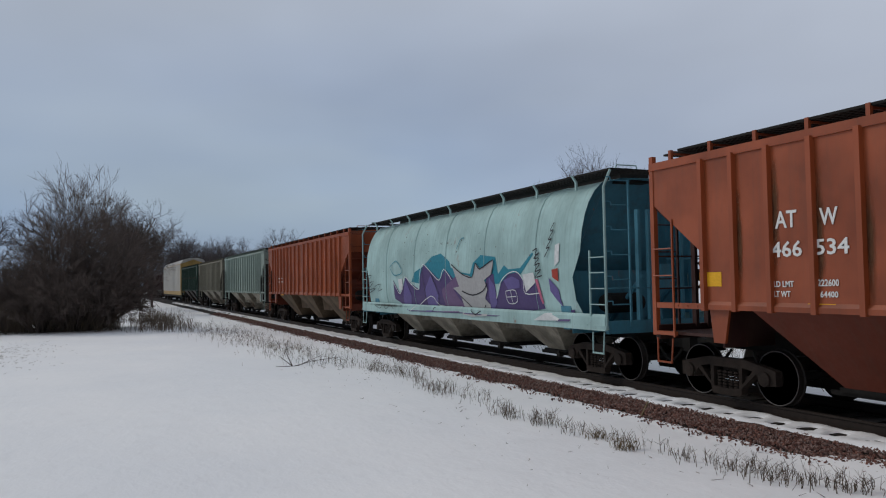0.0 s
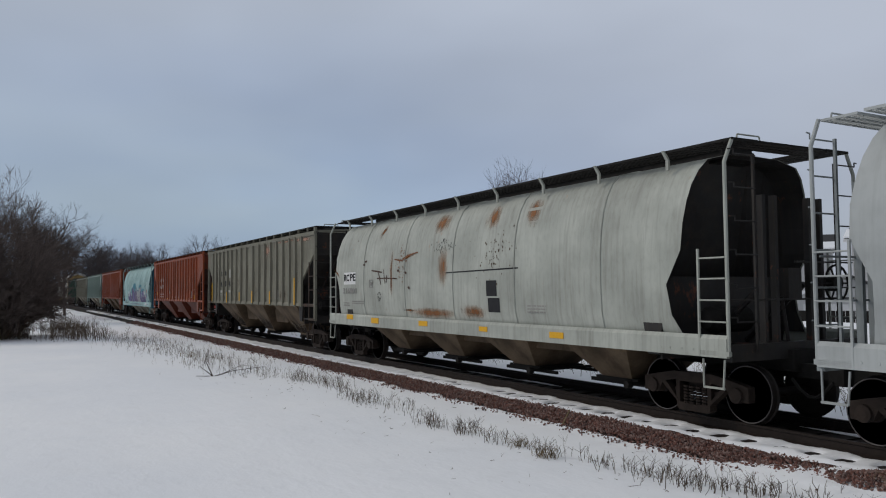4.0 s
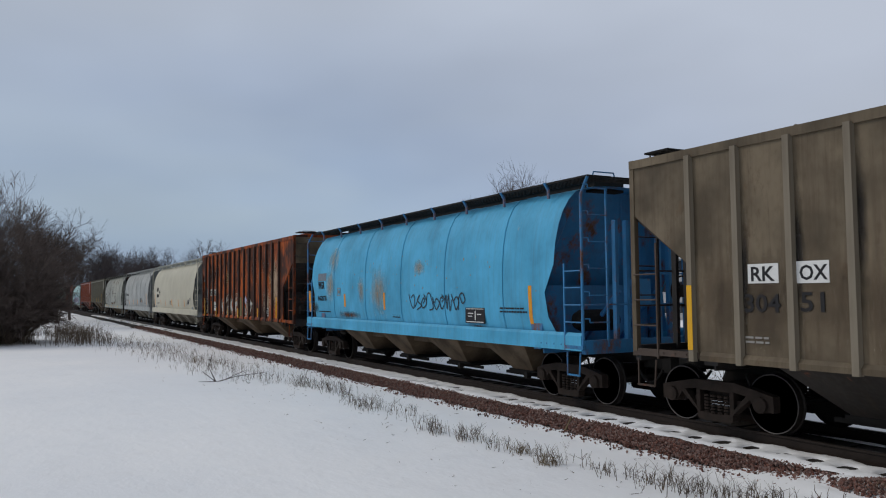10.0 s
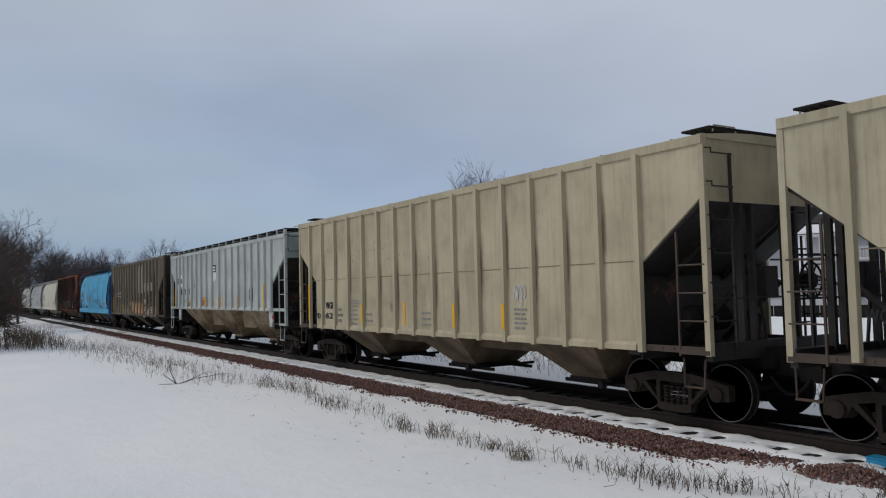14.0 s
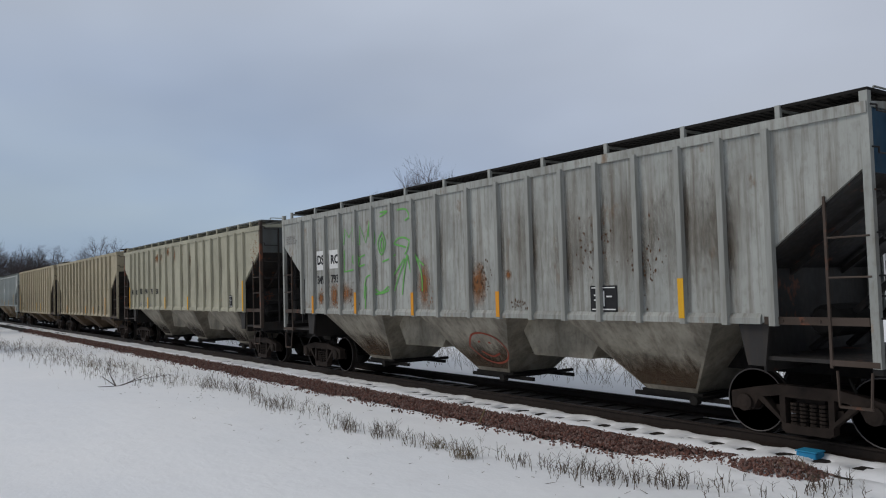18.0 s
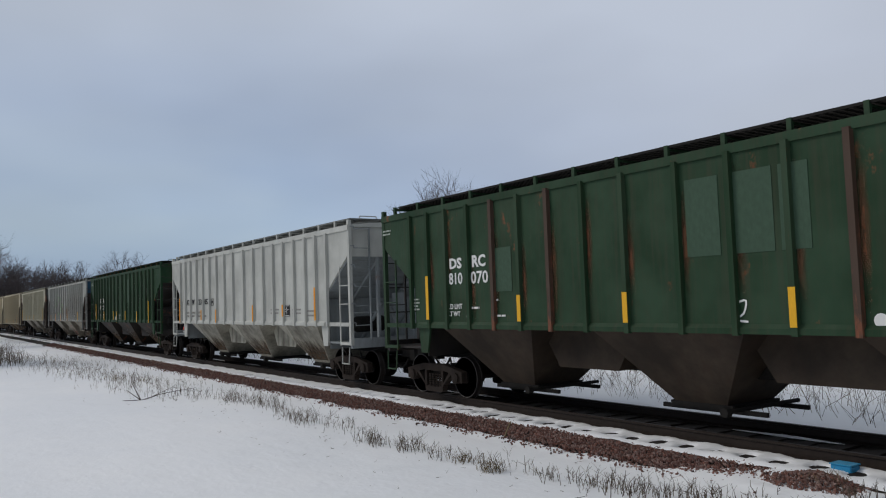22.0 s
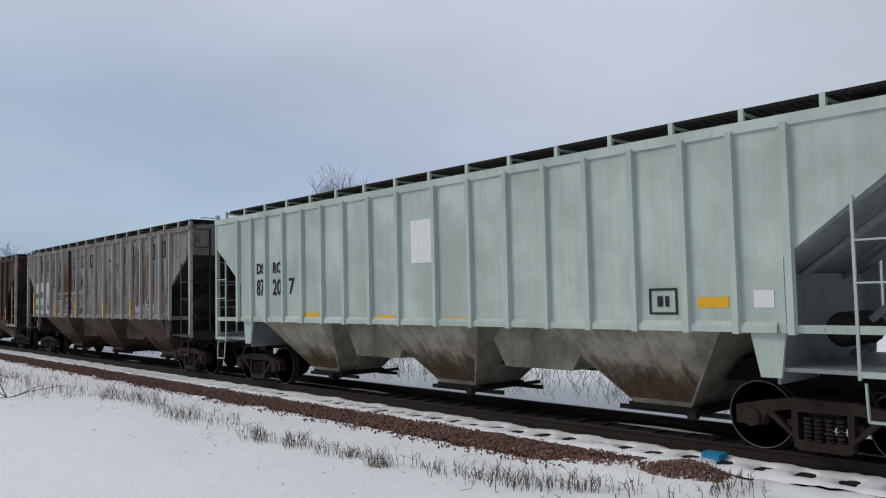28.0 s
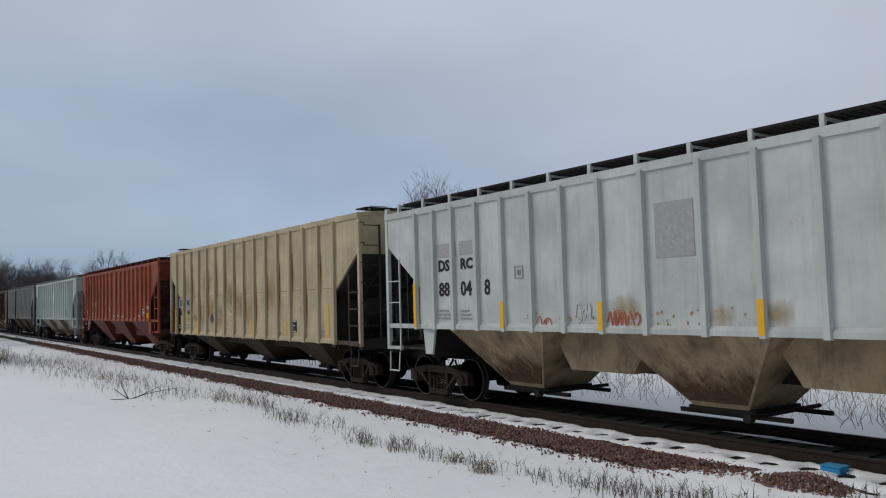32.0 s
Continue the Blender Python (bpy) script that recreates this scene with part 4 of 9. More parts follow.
mint = P("pale_mint_paint", (0.42, 0.49, 0.45), 0.03, 0.15, 27)
tan_b = P("tan_paint", (0.43, 0.36, 0.23), 0.14, 0.35, 28, rust_col=(0.17, 0.10, 0.05))
ice = P("pale_ice_grey_paint", (0.46, 0.485, 0.46), 0.06, 0.2, 29)
hop_tan = hopper_material("dusty_hopper_plate", (0.155, 0.112, 0.072), 30)
hop_grey = hopper_material("dusty_pale_hopper_plate", (0.33, 0.30, 0.24), 31)
hop_brown = hopper_material("rust_stained_hopper_plate", (0.11, 0.072, 0.05), 36)
hop_gold = hopper_material("tan_dusted_hopper_plate", (0.33, 0.25, 0.155), 39)
hop_pale = hopper_material("pale_grey_hopper_plate", (0.42, 0.40, 0.33), 45)
hop_soot = hopper_material("soot_brown_hopper_plate", (0.055, 0.040, 0.028), 38)
slate_end = P("slate_grey_end_paint", (0.26, 0.285, 0.29), 0.05, 0.35, 37)
hop_dark = P("grimy_dark_hopper_paint", (0.022, 0.018, 0.015), 0.2, 0.4, 32)
# end frames and slope sheets: grime and end shade in one near-black base
end_dark = P("shaded_grimy_end_paint", (0.023, 0.021, 0.020), 0.2, 0.4, 33)
yellow_body = P("autorack_yellow_paint", (0.36, 0.24, 0.075), 0.2, 0.3, 34)
silver_body = P("autorack_silver_panel", (0.38, 0.37, 0.34), 0.1, 0.4, 35)

grey_head = P("dull_grey_head_paint", (0.13, 0.14, 0.135), 0.1, 0.4, 40)
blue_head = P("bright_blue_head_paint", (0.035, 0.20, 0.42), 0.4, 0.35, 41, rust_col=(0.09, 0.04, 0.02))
teal_head = P("grey_teal_head_paint", (0.30, 0.36, 0.36), 0.1, 0.35, 42)
ladder_rust = P("rusty_dark_ladder_paint", (0.060, 0.042, 0.032), 0.35, 0.4, 44)
bone_rib = P("rust_stained_cream_paint", (0.40, 0.35, 0.27), 0.42, 0.5, 43)

c_red_far = ribbed_hopper(47.7, "oxide-red ribbed covered hopper car on the track", red_a, 16, red_a, hop_tan, end_mat=red_b)
c_sage = ribbed_hopper(65.8, "sage-green ribbed covered hopper car on the track", sage, 16, sage, hop_grey, end_mat=end_dark)
c_gtan = ribbed_hopper(84.0, "grey-tan ribbed covered hopper car with pale hoppers", grey_tan, 16, grey_tan, hop_grey, end_mat=end_dark)
c_dkg = ribbed_hopper(102.1, "dark green ribbed covered hopper car", dk_green, 16, dk_green, hop_dark, end_mat=end_dark)
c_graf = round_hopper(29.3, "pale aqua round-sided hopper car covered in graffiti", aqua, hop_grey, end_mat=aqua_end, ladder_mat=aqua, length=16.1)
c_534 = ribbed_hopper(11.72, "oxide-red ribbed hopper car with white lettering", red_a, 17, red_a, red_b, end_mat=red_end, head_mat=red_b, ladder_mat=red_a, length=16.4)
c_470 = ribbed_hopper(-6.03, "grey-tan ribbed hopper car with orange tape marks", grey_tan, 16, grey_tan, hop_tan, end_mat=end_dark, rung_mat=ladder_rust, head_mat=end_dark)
c_rcpe = round_hopper(-24.2, "stained white round-sided hopper car with rust streaks", stain_white, hop_tan, end_mat=end_dark, length=16.6)
c_466 = round_hopper(-42.2, "clean light grey round-sided hopper car", grey, hop_grey, end_mat=slate_end, ladder_mat=grey, board_mat=grey, length=15.9)
c_465 = round_hopper(-59.4, "clean cream-white round-sided hopper car with orange tape", cream, hop_grey, end_mat=slate_end, ladder_mat=cream, board_mat=grey, welds=(), length=16.6)
c_rust = ribbed_hopper(-77.43, "heavily rusted ribbed hopper car with faded markings", rusty, 11, rust_rib, hop_tan, eave=4.46, boards=False, rib_w=0.06, end_mat=end_dark, head_mat=brown_grey, length=16.4, sill=1.15)
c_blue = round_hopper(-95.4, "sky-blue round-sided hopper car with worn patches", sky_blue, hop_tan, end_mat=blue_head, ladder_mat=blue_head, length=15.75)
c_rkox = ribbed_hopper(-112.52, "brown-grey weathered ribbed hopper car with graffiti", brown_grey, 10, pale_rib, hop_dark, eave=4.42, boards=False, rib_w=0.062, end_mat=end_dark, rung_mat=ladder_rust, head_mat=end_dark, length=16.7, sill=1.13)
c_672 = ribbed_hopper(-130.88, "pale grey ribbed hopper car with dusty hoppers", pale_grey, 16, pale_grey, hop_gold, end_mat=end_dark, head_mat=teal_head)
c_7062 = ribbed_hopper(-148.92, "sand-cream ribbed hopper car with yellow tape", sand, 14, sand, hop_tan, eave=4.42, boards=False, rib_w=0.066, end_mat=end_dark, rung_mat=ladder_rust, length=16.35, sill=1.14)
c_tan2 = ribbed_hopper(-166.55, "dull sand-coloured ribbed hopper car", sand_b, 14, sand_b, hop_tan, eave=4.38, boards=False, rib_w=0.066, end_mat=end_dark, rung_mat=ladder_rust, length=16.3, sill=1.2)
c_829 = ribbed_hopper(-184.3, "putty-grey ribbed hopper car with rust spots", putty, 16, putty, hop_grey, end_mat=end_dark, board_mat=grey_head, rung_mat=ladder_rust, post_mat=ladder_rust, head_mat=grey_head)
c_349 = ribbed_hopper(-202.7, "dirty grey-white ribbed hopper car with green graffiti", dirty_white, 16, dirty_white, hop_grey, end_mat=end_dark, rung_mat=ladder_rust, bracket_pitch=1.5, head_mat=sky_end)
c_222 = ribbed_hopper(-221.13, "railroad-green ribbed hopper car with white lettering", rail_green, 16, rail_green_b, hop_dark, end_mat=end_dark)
c_230 = ribbed_hopper(-239.8, "smooth light grey ribbed hopper car", light_grey, 16, light_grey, hop_pale, end_mat=slate_end, board_mat=grey_head, ladder_mat=light_grey)
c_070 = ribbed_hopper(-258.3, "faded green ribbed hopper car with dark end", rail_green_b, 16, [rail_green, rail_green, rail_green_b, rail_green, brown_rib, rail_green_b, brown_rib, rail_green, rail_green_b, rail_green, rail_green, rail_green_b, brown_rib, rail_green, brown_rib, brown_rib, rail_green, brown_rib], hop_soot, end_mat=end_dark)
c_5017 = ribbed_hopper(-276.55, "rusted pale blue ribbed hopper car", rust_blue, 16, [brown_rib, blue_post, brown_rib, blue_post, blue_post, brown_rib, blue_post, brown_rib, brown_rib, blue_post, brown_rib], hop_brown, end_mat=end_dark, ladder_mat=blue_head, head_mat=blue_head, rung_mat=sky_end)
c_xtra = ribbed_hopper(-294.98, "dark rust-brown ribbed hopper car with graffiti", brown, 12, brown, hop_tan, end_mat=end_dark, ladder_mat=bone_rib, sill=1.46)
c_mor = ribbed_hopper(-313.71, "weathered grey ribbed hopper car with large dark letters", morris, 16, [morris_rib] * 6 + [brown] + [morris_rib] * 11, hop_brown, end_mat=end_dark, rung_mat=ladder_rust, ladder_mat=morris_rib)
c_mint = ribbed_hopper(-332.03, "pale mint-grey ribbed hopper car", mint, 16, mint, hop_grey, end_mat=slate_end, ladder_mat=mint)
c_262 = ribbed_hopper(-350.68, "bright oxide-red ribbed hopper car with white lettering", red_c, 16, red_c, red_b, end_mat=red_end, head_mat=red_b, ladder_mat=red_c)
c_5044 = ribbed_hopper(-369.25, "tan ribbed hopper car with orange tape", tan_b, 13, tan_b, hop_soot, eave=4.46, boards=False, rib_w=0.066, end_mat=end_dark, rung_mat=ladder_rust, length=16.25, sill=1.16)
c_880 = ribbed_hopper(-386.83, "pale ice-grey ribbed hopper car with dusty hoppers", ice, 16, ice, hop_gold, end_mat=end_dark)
HOPPERS = [c_red_far, c_sage, c_gtan, c_dkg, c_graf, c_534, c_470, c_rcpe, c_466, c_465, c_rust, c_blue, c_rkox, c_672, c_7062, c_tan2, c_829, c_349, c_222, c_230,
           c_070, c_5017, c_xtra, c_mor, c_mint, c_262, c_5044, c_880]

# ------------------------------------------------------------ lettering, tape, stains and graffiti on the cars
def mk(name, col, rough=0.65, vary=0.15):
    return plain(name, col, rough, 0.0, vary, 10, 0.05)


PALE = mk("pale_repaint", (0.42, 0.42, 0.38))
PINK = mk("salmon_primer", (0.44, 0.27, 0.20))
BROWNST = mk("brown_stain", (0.10, 0.055, 0.03), 0.8, 0.4)
RUSTST = mk("orange_rust_stain", (0.24, 0.095, 0.03), 0.8, 0.4)
RUSTOR = mk("orange_brown_rust", (0.20, 0.085, 0.035), 0.8, 0.4)
TANST = mk("tan_worn_paint", (0.36, 0.25, 0.13), 0.8, 0.35)
BLACKST = mk("black_soot_shade_stain", (0.03, 0.03, 0.03), 0.8, 0.3)
YELLOWST = mk("yellow_chalk", (0.48, 0.36, 0.10), 0.8, 0.3)
WHITEST = mk("white_spatter", (0.6, 0.6, 0.58))
PALEST = mk("pale_scraped_paint", (0.36, 0.27, 0.19), 0.8, 0.35)
GRIMESHADE = mk("grey_brown_grime_shade", (0.12, 0.09, 0.06), 0.85, 0.3)
SEAM = mk("seam_shadow_paint", (0.22, 0.175, 0.115))
OLIVE = mk("olive_repaint", (0.19, 0.16, 0.08))
SLATE = mk("slate_repaint", (0.16, 0.20, 0.24))
PALEBR = mk("pale_brown_repaint", (0.26, 0.235, 0.19))
PALEGR = mk("faded_white_marking", (0.36, 0.40, 0.35))
PALEDK = mk("faded_green_repaint", (0.042, 0.080, 0.050))
BROWN1 = mk("brown_panel", (0.085, 0.05, 0.035))
DKTEAL = mk("dark_teal_repaint", (0.06, 0.085, 0.082))
CREAMMK = mk("cream_marking", (0.52, 0.46, 0.28))
BONE = mk("bone_white_repaint", (0.47, 0.48, 0.44))
INK = mk("faded_black_letter_paint", (0.028, 0.028, 0.030))
BLUEGR = mk("blue_grey_repaint", (0.25, 0.27, 0.29))
MIDGR = mk("mid_grey_repaint", (0.33, 0.335, 0.33))
SPRAY = {}


def spray(col):
    if col not in SPRAY:
        SPRAY[col] = mk("spray_paint", col, 0.5, 0.12)
    return SPRAY[col]


ROUND = (c_graf, c_rcpe, c_466, c_465, c_blue)


def skin(car, z, lift):
    """x of the near side's surface at that height, a little in front of it."""
    if car in ROUND and z > 1.38:
        half = barrel()[: len(barrel()) // 2 + 1]
        return -float(np.interp(z, [p[1] for p in half], [-p[0] for p in half])) - lift
    return -SIDE - lift - (0.03 if car in ROUND else 0.0)


def mark(car, txt, u, z, w, h, mat):
    if car not in ROUND:
        # keep the words clear of the ribs
        for q in rib_places(car["ribs"]):
            if q <= u + 0.4 * w and u < q + 0.11:
                u = max(u, min(u + 0.10, q + 0.11))
        later = [q for q in rib_places(car["ribs"]) if q > u + 0.3 * w]
        if later and u + w > later[0] - 0.14:
            w = max(0.6 * w, later[0] - 0.14 - u)
    lettering(car, txt, u, z, h, mat, x=min(skin(car, z, 0.01), skin(car, z + h, 0.01)), width=w, bold=0.034 if txt in ("DS", "RC") else 0.016)


TAPED = set()
PATCHES = [0]


def tape(car, u, z, w, h, mat, lift=0.0):
    if car in ROUND:
        if lift:
            patch(car, "reflective_tape", u, z, w, h, mat, -SIDE - 0.026)
        else:
            sheet(car, "painted_patch" if w > 0.25 else "reflective_tape", [[(u, z), (u + w, z), (u + w, z + h), (u, z + h)]], mat, 0.005)
    elif mat in (YELLOW, ORANGE) and h > 0.28:
        c = u + w / 2
        on_rib = sorted((q for q in rib_places(car["ribs"]) if abs(q - c) < 0.36), key=lambda q: abs(q - c))
        if on_rib and (car.name, on_rib[0]) in TAPED:
            return
        TAPED.add((car.name, on_rib[0] if on_rib else c))
        patch(car, "reflective_tape", (on_rib[0] if on_rib else c) - 0.05, z, 0.10, h, mat, -SIDE - (0.085 if on_rib else 0.006))
    else:
        PATCHES[0] += 1
        patch(car, "painted_patch", u, z, w, h, mat, -SIDE - 0.003 - 0.0006 * (PATCHES[0] % 6))


def frame_box(car, u, z, w, h, mat):
    b = min(w, h) * 0.08
    x = skin(car, z + h / 2, 0.012)
    if w > 0.4 and mat is WHITE:
        patch(car, "data_box", u + 0.01, z + 0.01, w - 0.02, h - 0.02, BLACK, x + 0.005)
    for a in ((u, z, w, b), (u, z + h - b, w, b), (u, z + b, b, h - 2 * b), (u + w - b, z + b, b, h - 2 * b)):
        patch(car, "data_box", *a, mat, x)
    patch(car, "data_box", u + w * 0.3, z + h * 0.3, w * 0.18, h * 0.4, mat, x)
    patch(car, "data_box", u + w * 0.58, z + h * 0.3, w * 0.12, h * 0.4, mat, x)


def data_panel(car, u, z, w, h, mat):
    x = skin(car, z + h / 2, 0.010)
    patch(car, "data_panel", u, z, w, h, mat, x)
    for a in ((0.06, 0.06, 0.88, 0.05), (0.06, 0.9, 0.88, 0.04), (0.5, 0.2, 0.04, 0.6), (0.14, 0.6, 0.28, 0.06), (0.14, 0.42, 0.22, 0.05), (0.62, 0.55, 0.2, 0.06)):
        patch(car, "stencil_bar", u + a[0] * w, z + a[1] * h, a[2] * w, a[3] * h, WHITE if mat is BLACK else GREYMARK, x - 0.005)


def stencil(car, u, z, w, h, rows, mat):
    rnd = random.Random(int(u * 1000 + z * 77))
    x = skin(car, z, 0.012)
    pitch = h / rows
    for r in range(rows):
        a, end = u, u + w * rnd.uniform(0.75, 1.0)
        while a < end:
            b = min(end, a + rnd.uniform(0.05, 0.16))
            patch(car, "stencil_bar", a, z + h - (r + 1) * pitch, b - a, min(0.05, pitch * 0.45), mat, x)
            a = b + 0.03


def letter_bar(car, u, z, w, h, mat):
    """A plain hollow block in place of a letter."""
    if w < 0.22:
        patch(car, "letter_block", u, z, w, h, mat, -SIDE - 0.008)
        return
    t = w * 0.23
    for a, b, c, d in ((u, z, t, h), (u + w - t, z, t, h), (u + t, z, w - 2 * t, t), (u + t, z + h - t, w - 2 * t, t)):
        patch(car, "letter_block", a, b, c, d, mat, -SIDE - 0.008)


def on_skin(car, bm, lift):
    """Bends flat paint, drawn as (u, z), onto the side's surface."""
    if car in ROUND:
        bmesh.ops.triangulate(bm, faces=bm.faces[:])
        for k in range(20):
            bmesh.ops.bisect_plane(bm, geom=bm.verts[:] + bm.edges[:] + bm.faces[:], plane_co=(0, 1.4 + 0.15 * k, 0), plane_no=(0, 1, 0))
    for v in bm.verts:
        u, z, up = v.co
        v.co = (skin(car, z, lift + up), HALF - u, z)


def sheet(car, name, polys, mat, lift, label=""):
    """Flat paint: polygons in (u, z), laid on the side's surface."""
    for p in polys:
        bm = bmesh.new()
        bm.faces.new([bm.verts.new((u, z, 0)) for u, z in p])
        on_skin(car, bm, lift)
        ob = part(name, bm, mat, car, label)
    return ob


STAINS = {}


def stain_material(col):
    """Thin ragged stain that lets the paint show through between its streaks."""
    if col not in STAINS:
        src = {BROWNST: (0.10, 0.046, 0.022), RUSTST: (0.22, 0.085, 0.025), RUSTOR: (0.20, 0.085, 0.035), TANST: (0.34, 0.23, 0.11), BLACKST: (0.025, 0.022, 0.02), PINK: (0.44, 0.27, 0.20),
               WHITEST: (0.6, 0.6, 0.58), YELLOWST: (0.34, 0.30, 0.08), GRIMESHADE: (0.085, 0.062, 0.042), PALEST: (0.36, 0.27, 0.19)}[col]
        m, n, l, b = shader("stain_" + str(len(STAINS)), 0.8)
        co = n.new("ShaderNodeTexCoord")
        sep = n.new("ShaderNodeSeparateXYZ")
        l.new(co.outputs["Generated"], sep.inputs["Vector"])
        edge = None
        for ax in ("Y", "Z"):
            q = n.new("ShaderNodeMath")
            q.operation = "PINGPONG"
            q.inputs[1].default_value = 0.5
            l.new(sep.outputs[ax], q.inputs[0])
            v = ramp(n, l, q.outputs[0], 0.0, 0.42)
            edge = v if edge is None else times(n, l, edge, v)
        big = noise_node(n, l, 3.6, (1, 1.7, 0.5), 8, len(STAINS) * 1.7, 0.74)
        sm = n.new("ShaderNodeMath")
        sm.operation = "ADD"
        l.new(times(n, l, edge, 0.62), sm.inputs[0])
        l.new(big, sm.inputs[1])
        alpha = ramp(n, l, sm.outputs[0], 0.62, 1.12)
        l.new(times(n, l, alpha, {TANST: 0.55, GRIMESHADE: 0.42}.get(col, 0.85)), b.inputs["Alpha"])
        fine = noise_node(n, l, 9.0, (1, 1.5, 0.5), 5, 3.0)
        l.new(mix(n, l, ramp(n, l, fine, 0.3, 0.7), tuple(k * 0.6 for k in src), tuple(min(1, k * 1.35) for k in src)), b.inputs["Base Color"])
        STAINS[col] = m
    return STAINS[col]


STAIN_COUNT = [0]


def stain(car, u, z, w, h, mat):
    """A ragged stain on the near side."""
    g = 0.35
    u0, u1, z0, z1 = max(0.1, u - g * w), min(L - 0.1, u + (1 + g) * w), max(1.40 if car in ROUND else car["sill"] + 0.02, z - g * h), min(4.14, z + (1 + g) * h)
    if car not in ROUND and z0 < 3.45:
        u0, u1 = max(u0, 1.44), min(u1, L - 1.44)
        if u1 - u0 < 0.08:
            return
    STAIN_COUNT[0] += 1
    rows = [z0 + (z1 - z0) * i / 6 for i in range(7)] if car in ROUND else [z0, z1]
    v = [(skin(car, q, 0.003 + 0.0004 * (STAIN_COUNT[0] % 7)), HALF - a, q) for q in rows for a in (u0, u1)]
    f = [(2 * i, 2 * i + 1, 2 * i + 3, 2 * i + 2) for i in range(len(rows) - 1)]
    me = bpy.data.meshes.new("stain")
    me.from_pydata(v, [], f)
    me.materials.append(None)
    ob = link_mesh("stain", me, stain_material(mat), car)
    ob.visible_shadow = False


def line(car, u0, z0, u1, z1, mat, w=0.03):
    d = math.hypot(u1 - u0, z1 - z0)
    a, b = -(z1 - z0) / d * w / 2, (u1 - u0) / d * w / 2
    sheet(car, "scratch", [[(u0 - a, z0 - b), (u1 - a, z1 - b), (u1 + a, z1 + b), (u0 + a, z0 + b)]], mat, 0.007)


def shield(car, u, z, w, h):
    """A plain shield in two fields, without its words."""
    m = z + h * 0.55
    sheet(car, "shield_emblem", [[(u + w * a, z + h * b) for a, b in ((0.5, 0.0), (0.85, 0.12), (0.98, 0.3), (1.0, 0.55), (0.0, 0.55), (0.02, 0.3), (0.15, 0.12))]], WHITE, 0.006)
    sheet(car, "shield_emblem", [[(u + w * a, z + h * b) for a, b in ((0.0, 0.55), (1.0, 0.55), (0.93, 0.8), (1.0, 0.95), (0.85, 1.0), (0.5, 0.96), (0.15, 1.0), (0.0, 0.95), (0.07, 0.8))]], SLATEBLUE, 0.006)
    patch(car, "stencil_bar", u + w * 0.15, m + h * 0.08, w * 0.7, h * 0.09, WHITE, -SIDE - 0.011)
    patch(car, "stencil_bar", u + w * 0.2, m + h * 0.24, w * 0.6, h * 0.09, WHITE, -SIDE - 0.011)


SLATEBLUE = mk("slate_blue_enamel", (0.045, 0.05, 0.065))
TAGS = {"tantag": (0.34, 0.22, 0.11), "blacktag": (0.025, 0.025, 0.03), "whitetag": (0.55, 0.55, 0.52), "redtag": (0.40, 0.09, 0.05), "greentag": (0.16, 0.45, 0.12), "greytag": (0.50, 0.50, 0.48),
        "darktag": (0.012, 0.04, 0.02)}


def smooth(points, k=5):
    """A rounded line through the points."""
    q = [points[0]] + list(points) + [points[-1]]
    out = []
    for a, b, c, d in zip(q, q[1:], q[2:], q[3:]):
        for i in range(k):
            t = i / k
            out.append(tuple(0.5 * (2 * b[m] + (c[m] - a[m]) * t + (2 * a[m] - 5 * b[m] + 4 * c[m] - d[m]) * t * t + (3 * b[m] - a[m] - 3 * c[m] + d[m]) * t ** 3) for m in (0, 1)))
    return out + [points[-1]]


def sides(points, w):
    """The two edges of a band of width w along the points."""
    lo, hi = [], []
    for i, (a, b) in enumerate(points):
        p, q = points[max(0, i - 1)], points[min(len(points) - 1, i + 1)]
        dx, dz = q[0] - p[0], q[1] - p[1]
        n = math.hypot(dx, dz) or 1e-6
        k = w[i] if isinstance(w, list) else w
        lo.append((a + dz / n * k / 2, b - dx / n * k / 2))
        hi.append((a - dz / n * k / 2, b + dx / n * k / 2))
    return lo, hi


def stroke(car, points, w, mat, lift, name="graffiti"):
    """One sprayed line; it climbs a hair as it runs, so that it may cross itself."""
    lo, hi = sides(points, w)
    bm = bmesh.new()
    up = [0.00025 * i for i in range(len(points))]
    va = [bm.verts.new((*p, k)) for p, k in zip(lo, up)]
    vb = [bm.verts.new((*p, k)) for p, k in zip(hi, up)]
    for i in range(len(points) - 1):
        bm.faces.new((va[i], va[i + 1], vb[i + 1], vb[i]))
    on_skin(car, bm, lift)
    part(name, bm, mat, car)


def worn_letter(car, pts):
    """A fat faded stroke with pale edges, as old spray paint on bare rust."""
    p = smooth(pts, 4)
    stroke(car, p, 0.20, stain_material(WHITEST), 0.006)
    for e in sides(p, 0.22):
        stroke(car, e, 0.026, spray((0.46, 0.40, 0.28)), 0.012)


def hopper_stroke(car, points, w, mat):
    """A sprayed line on the sloping near face of a hopper."""
    lo, hi = sides(smooth(points, 4), w)
    bm = bmesh.new()
    va, vb = ([bm.verts.new((-(0.62 + 0.738 * (z - 0.42)) - 0.015 - 0.0004 * i, HALF - u, z)) for i, (u, z) in enumerate(e)] for e in (lo, hi))
    for i in range(len(lo) - 1):
        bm.faces.new((va[i], va[i + 1], vb[i + 1], vb[i]))
    part("graffiti", bm, mat, car)


DIRT_MATS = {}


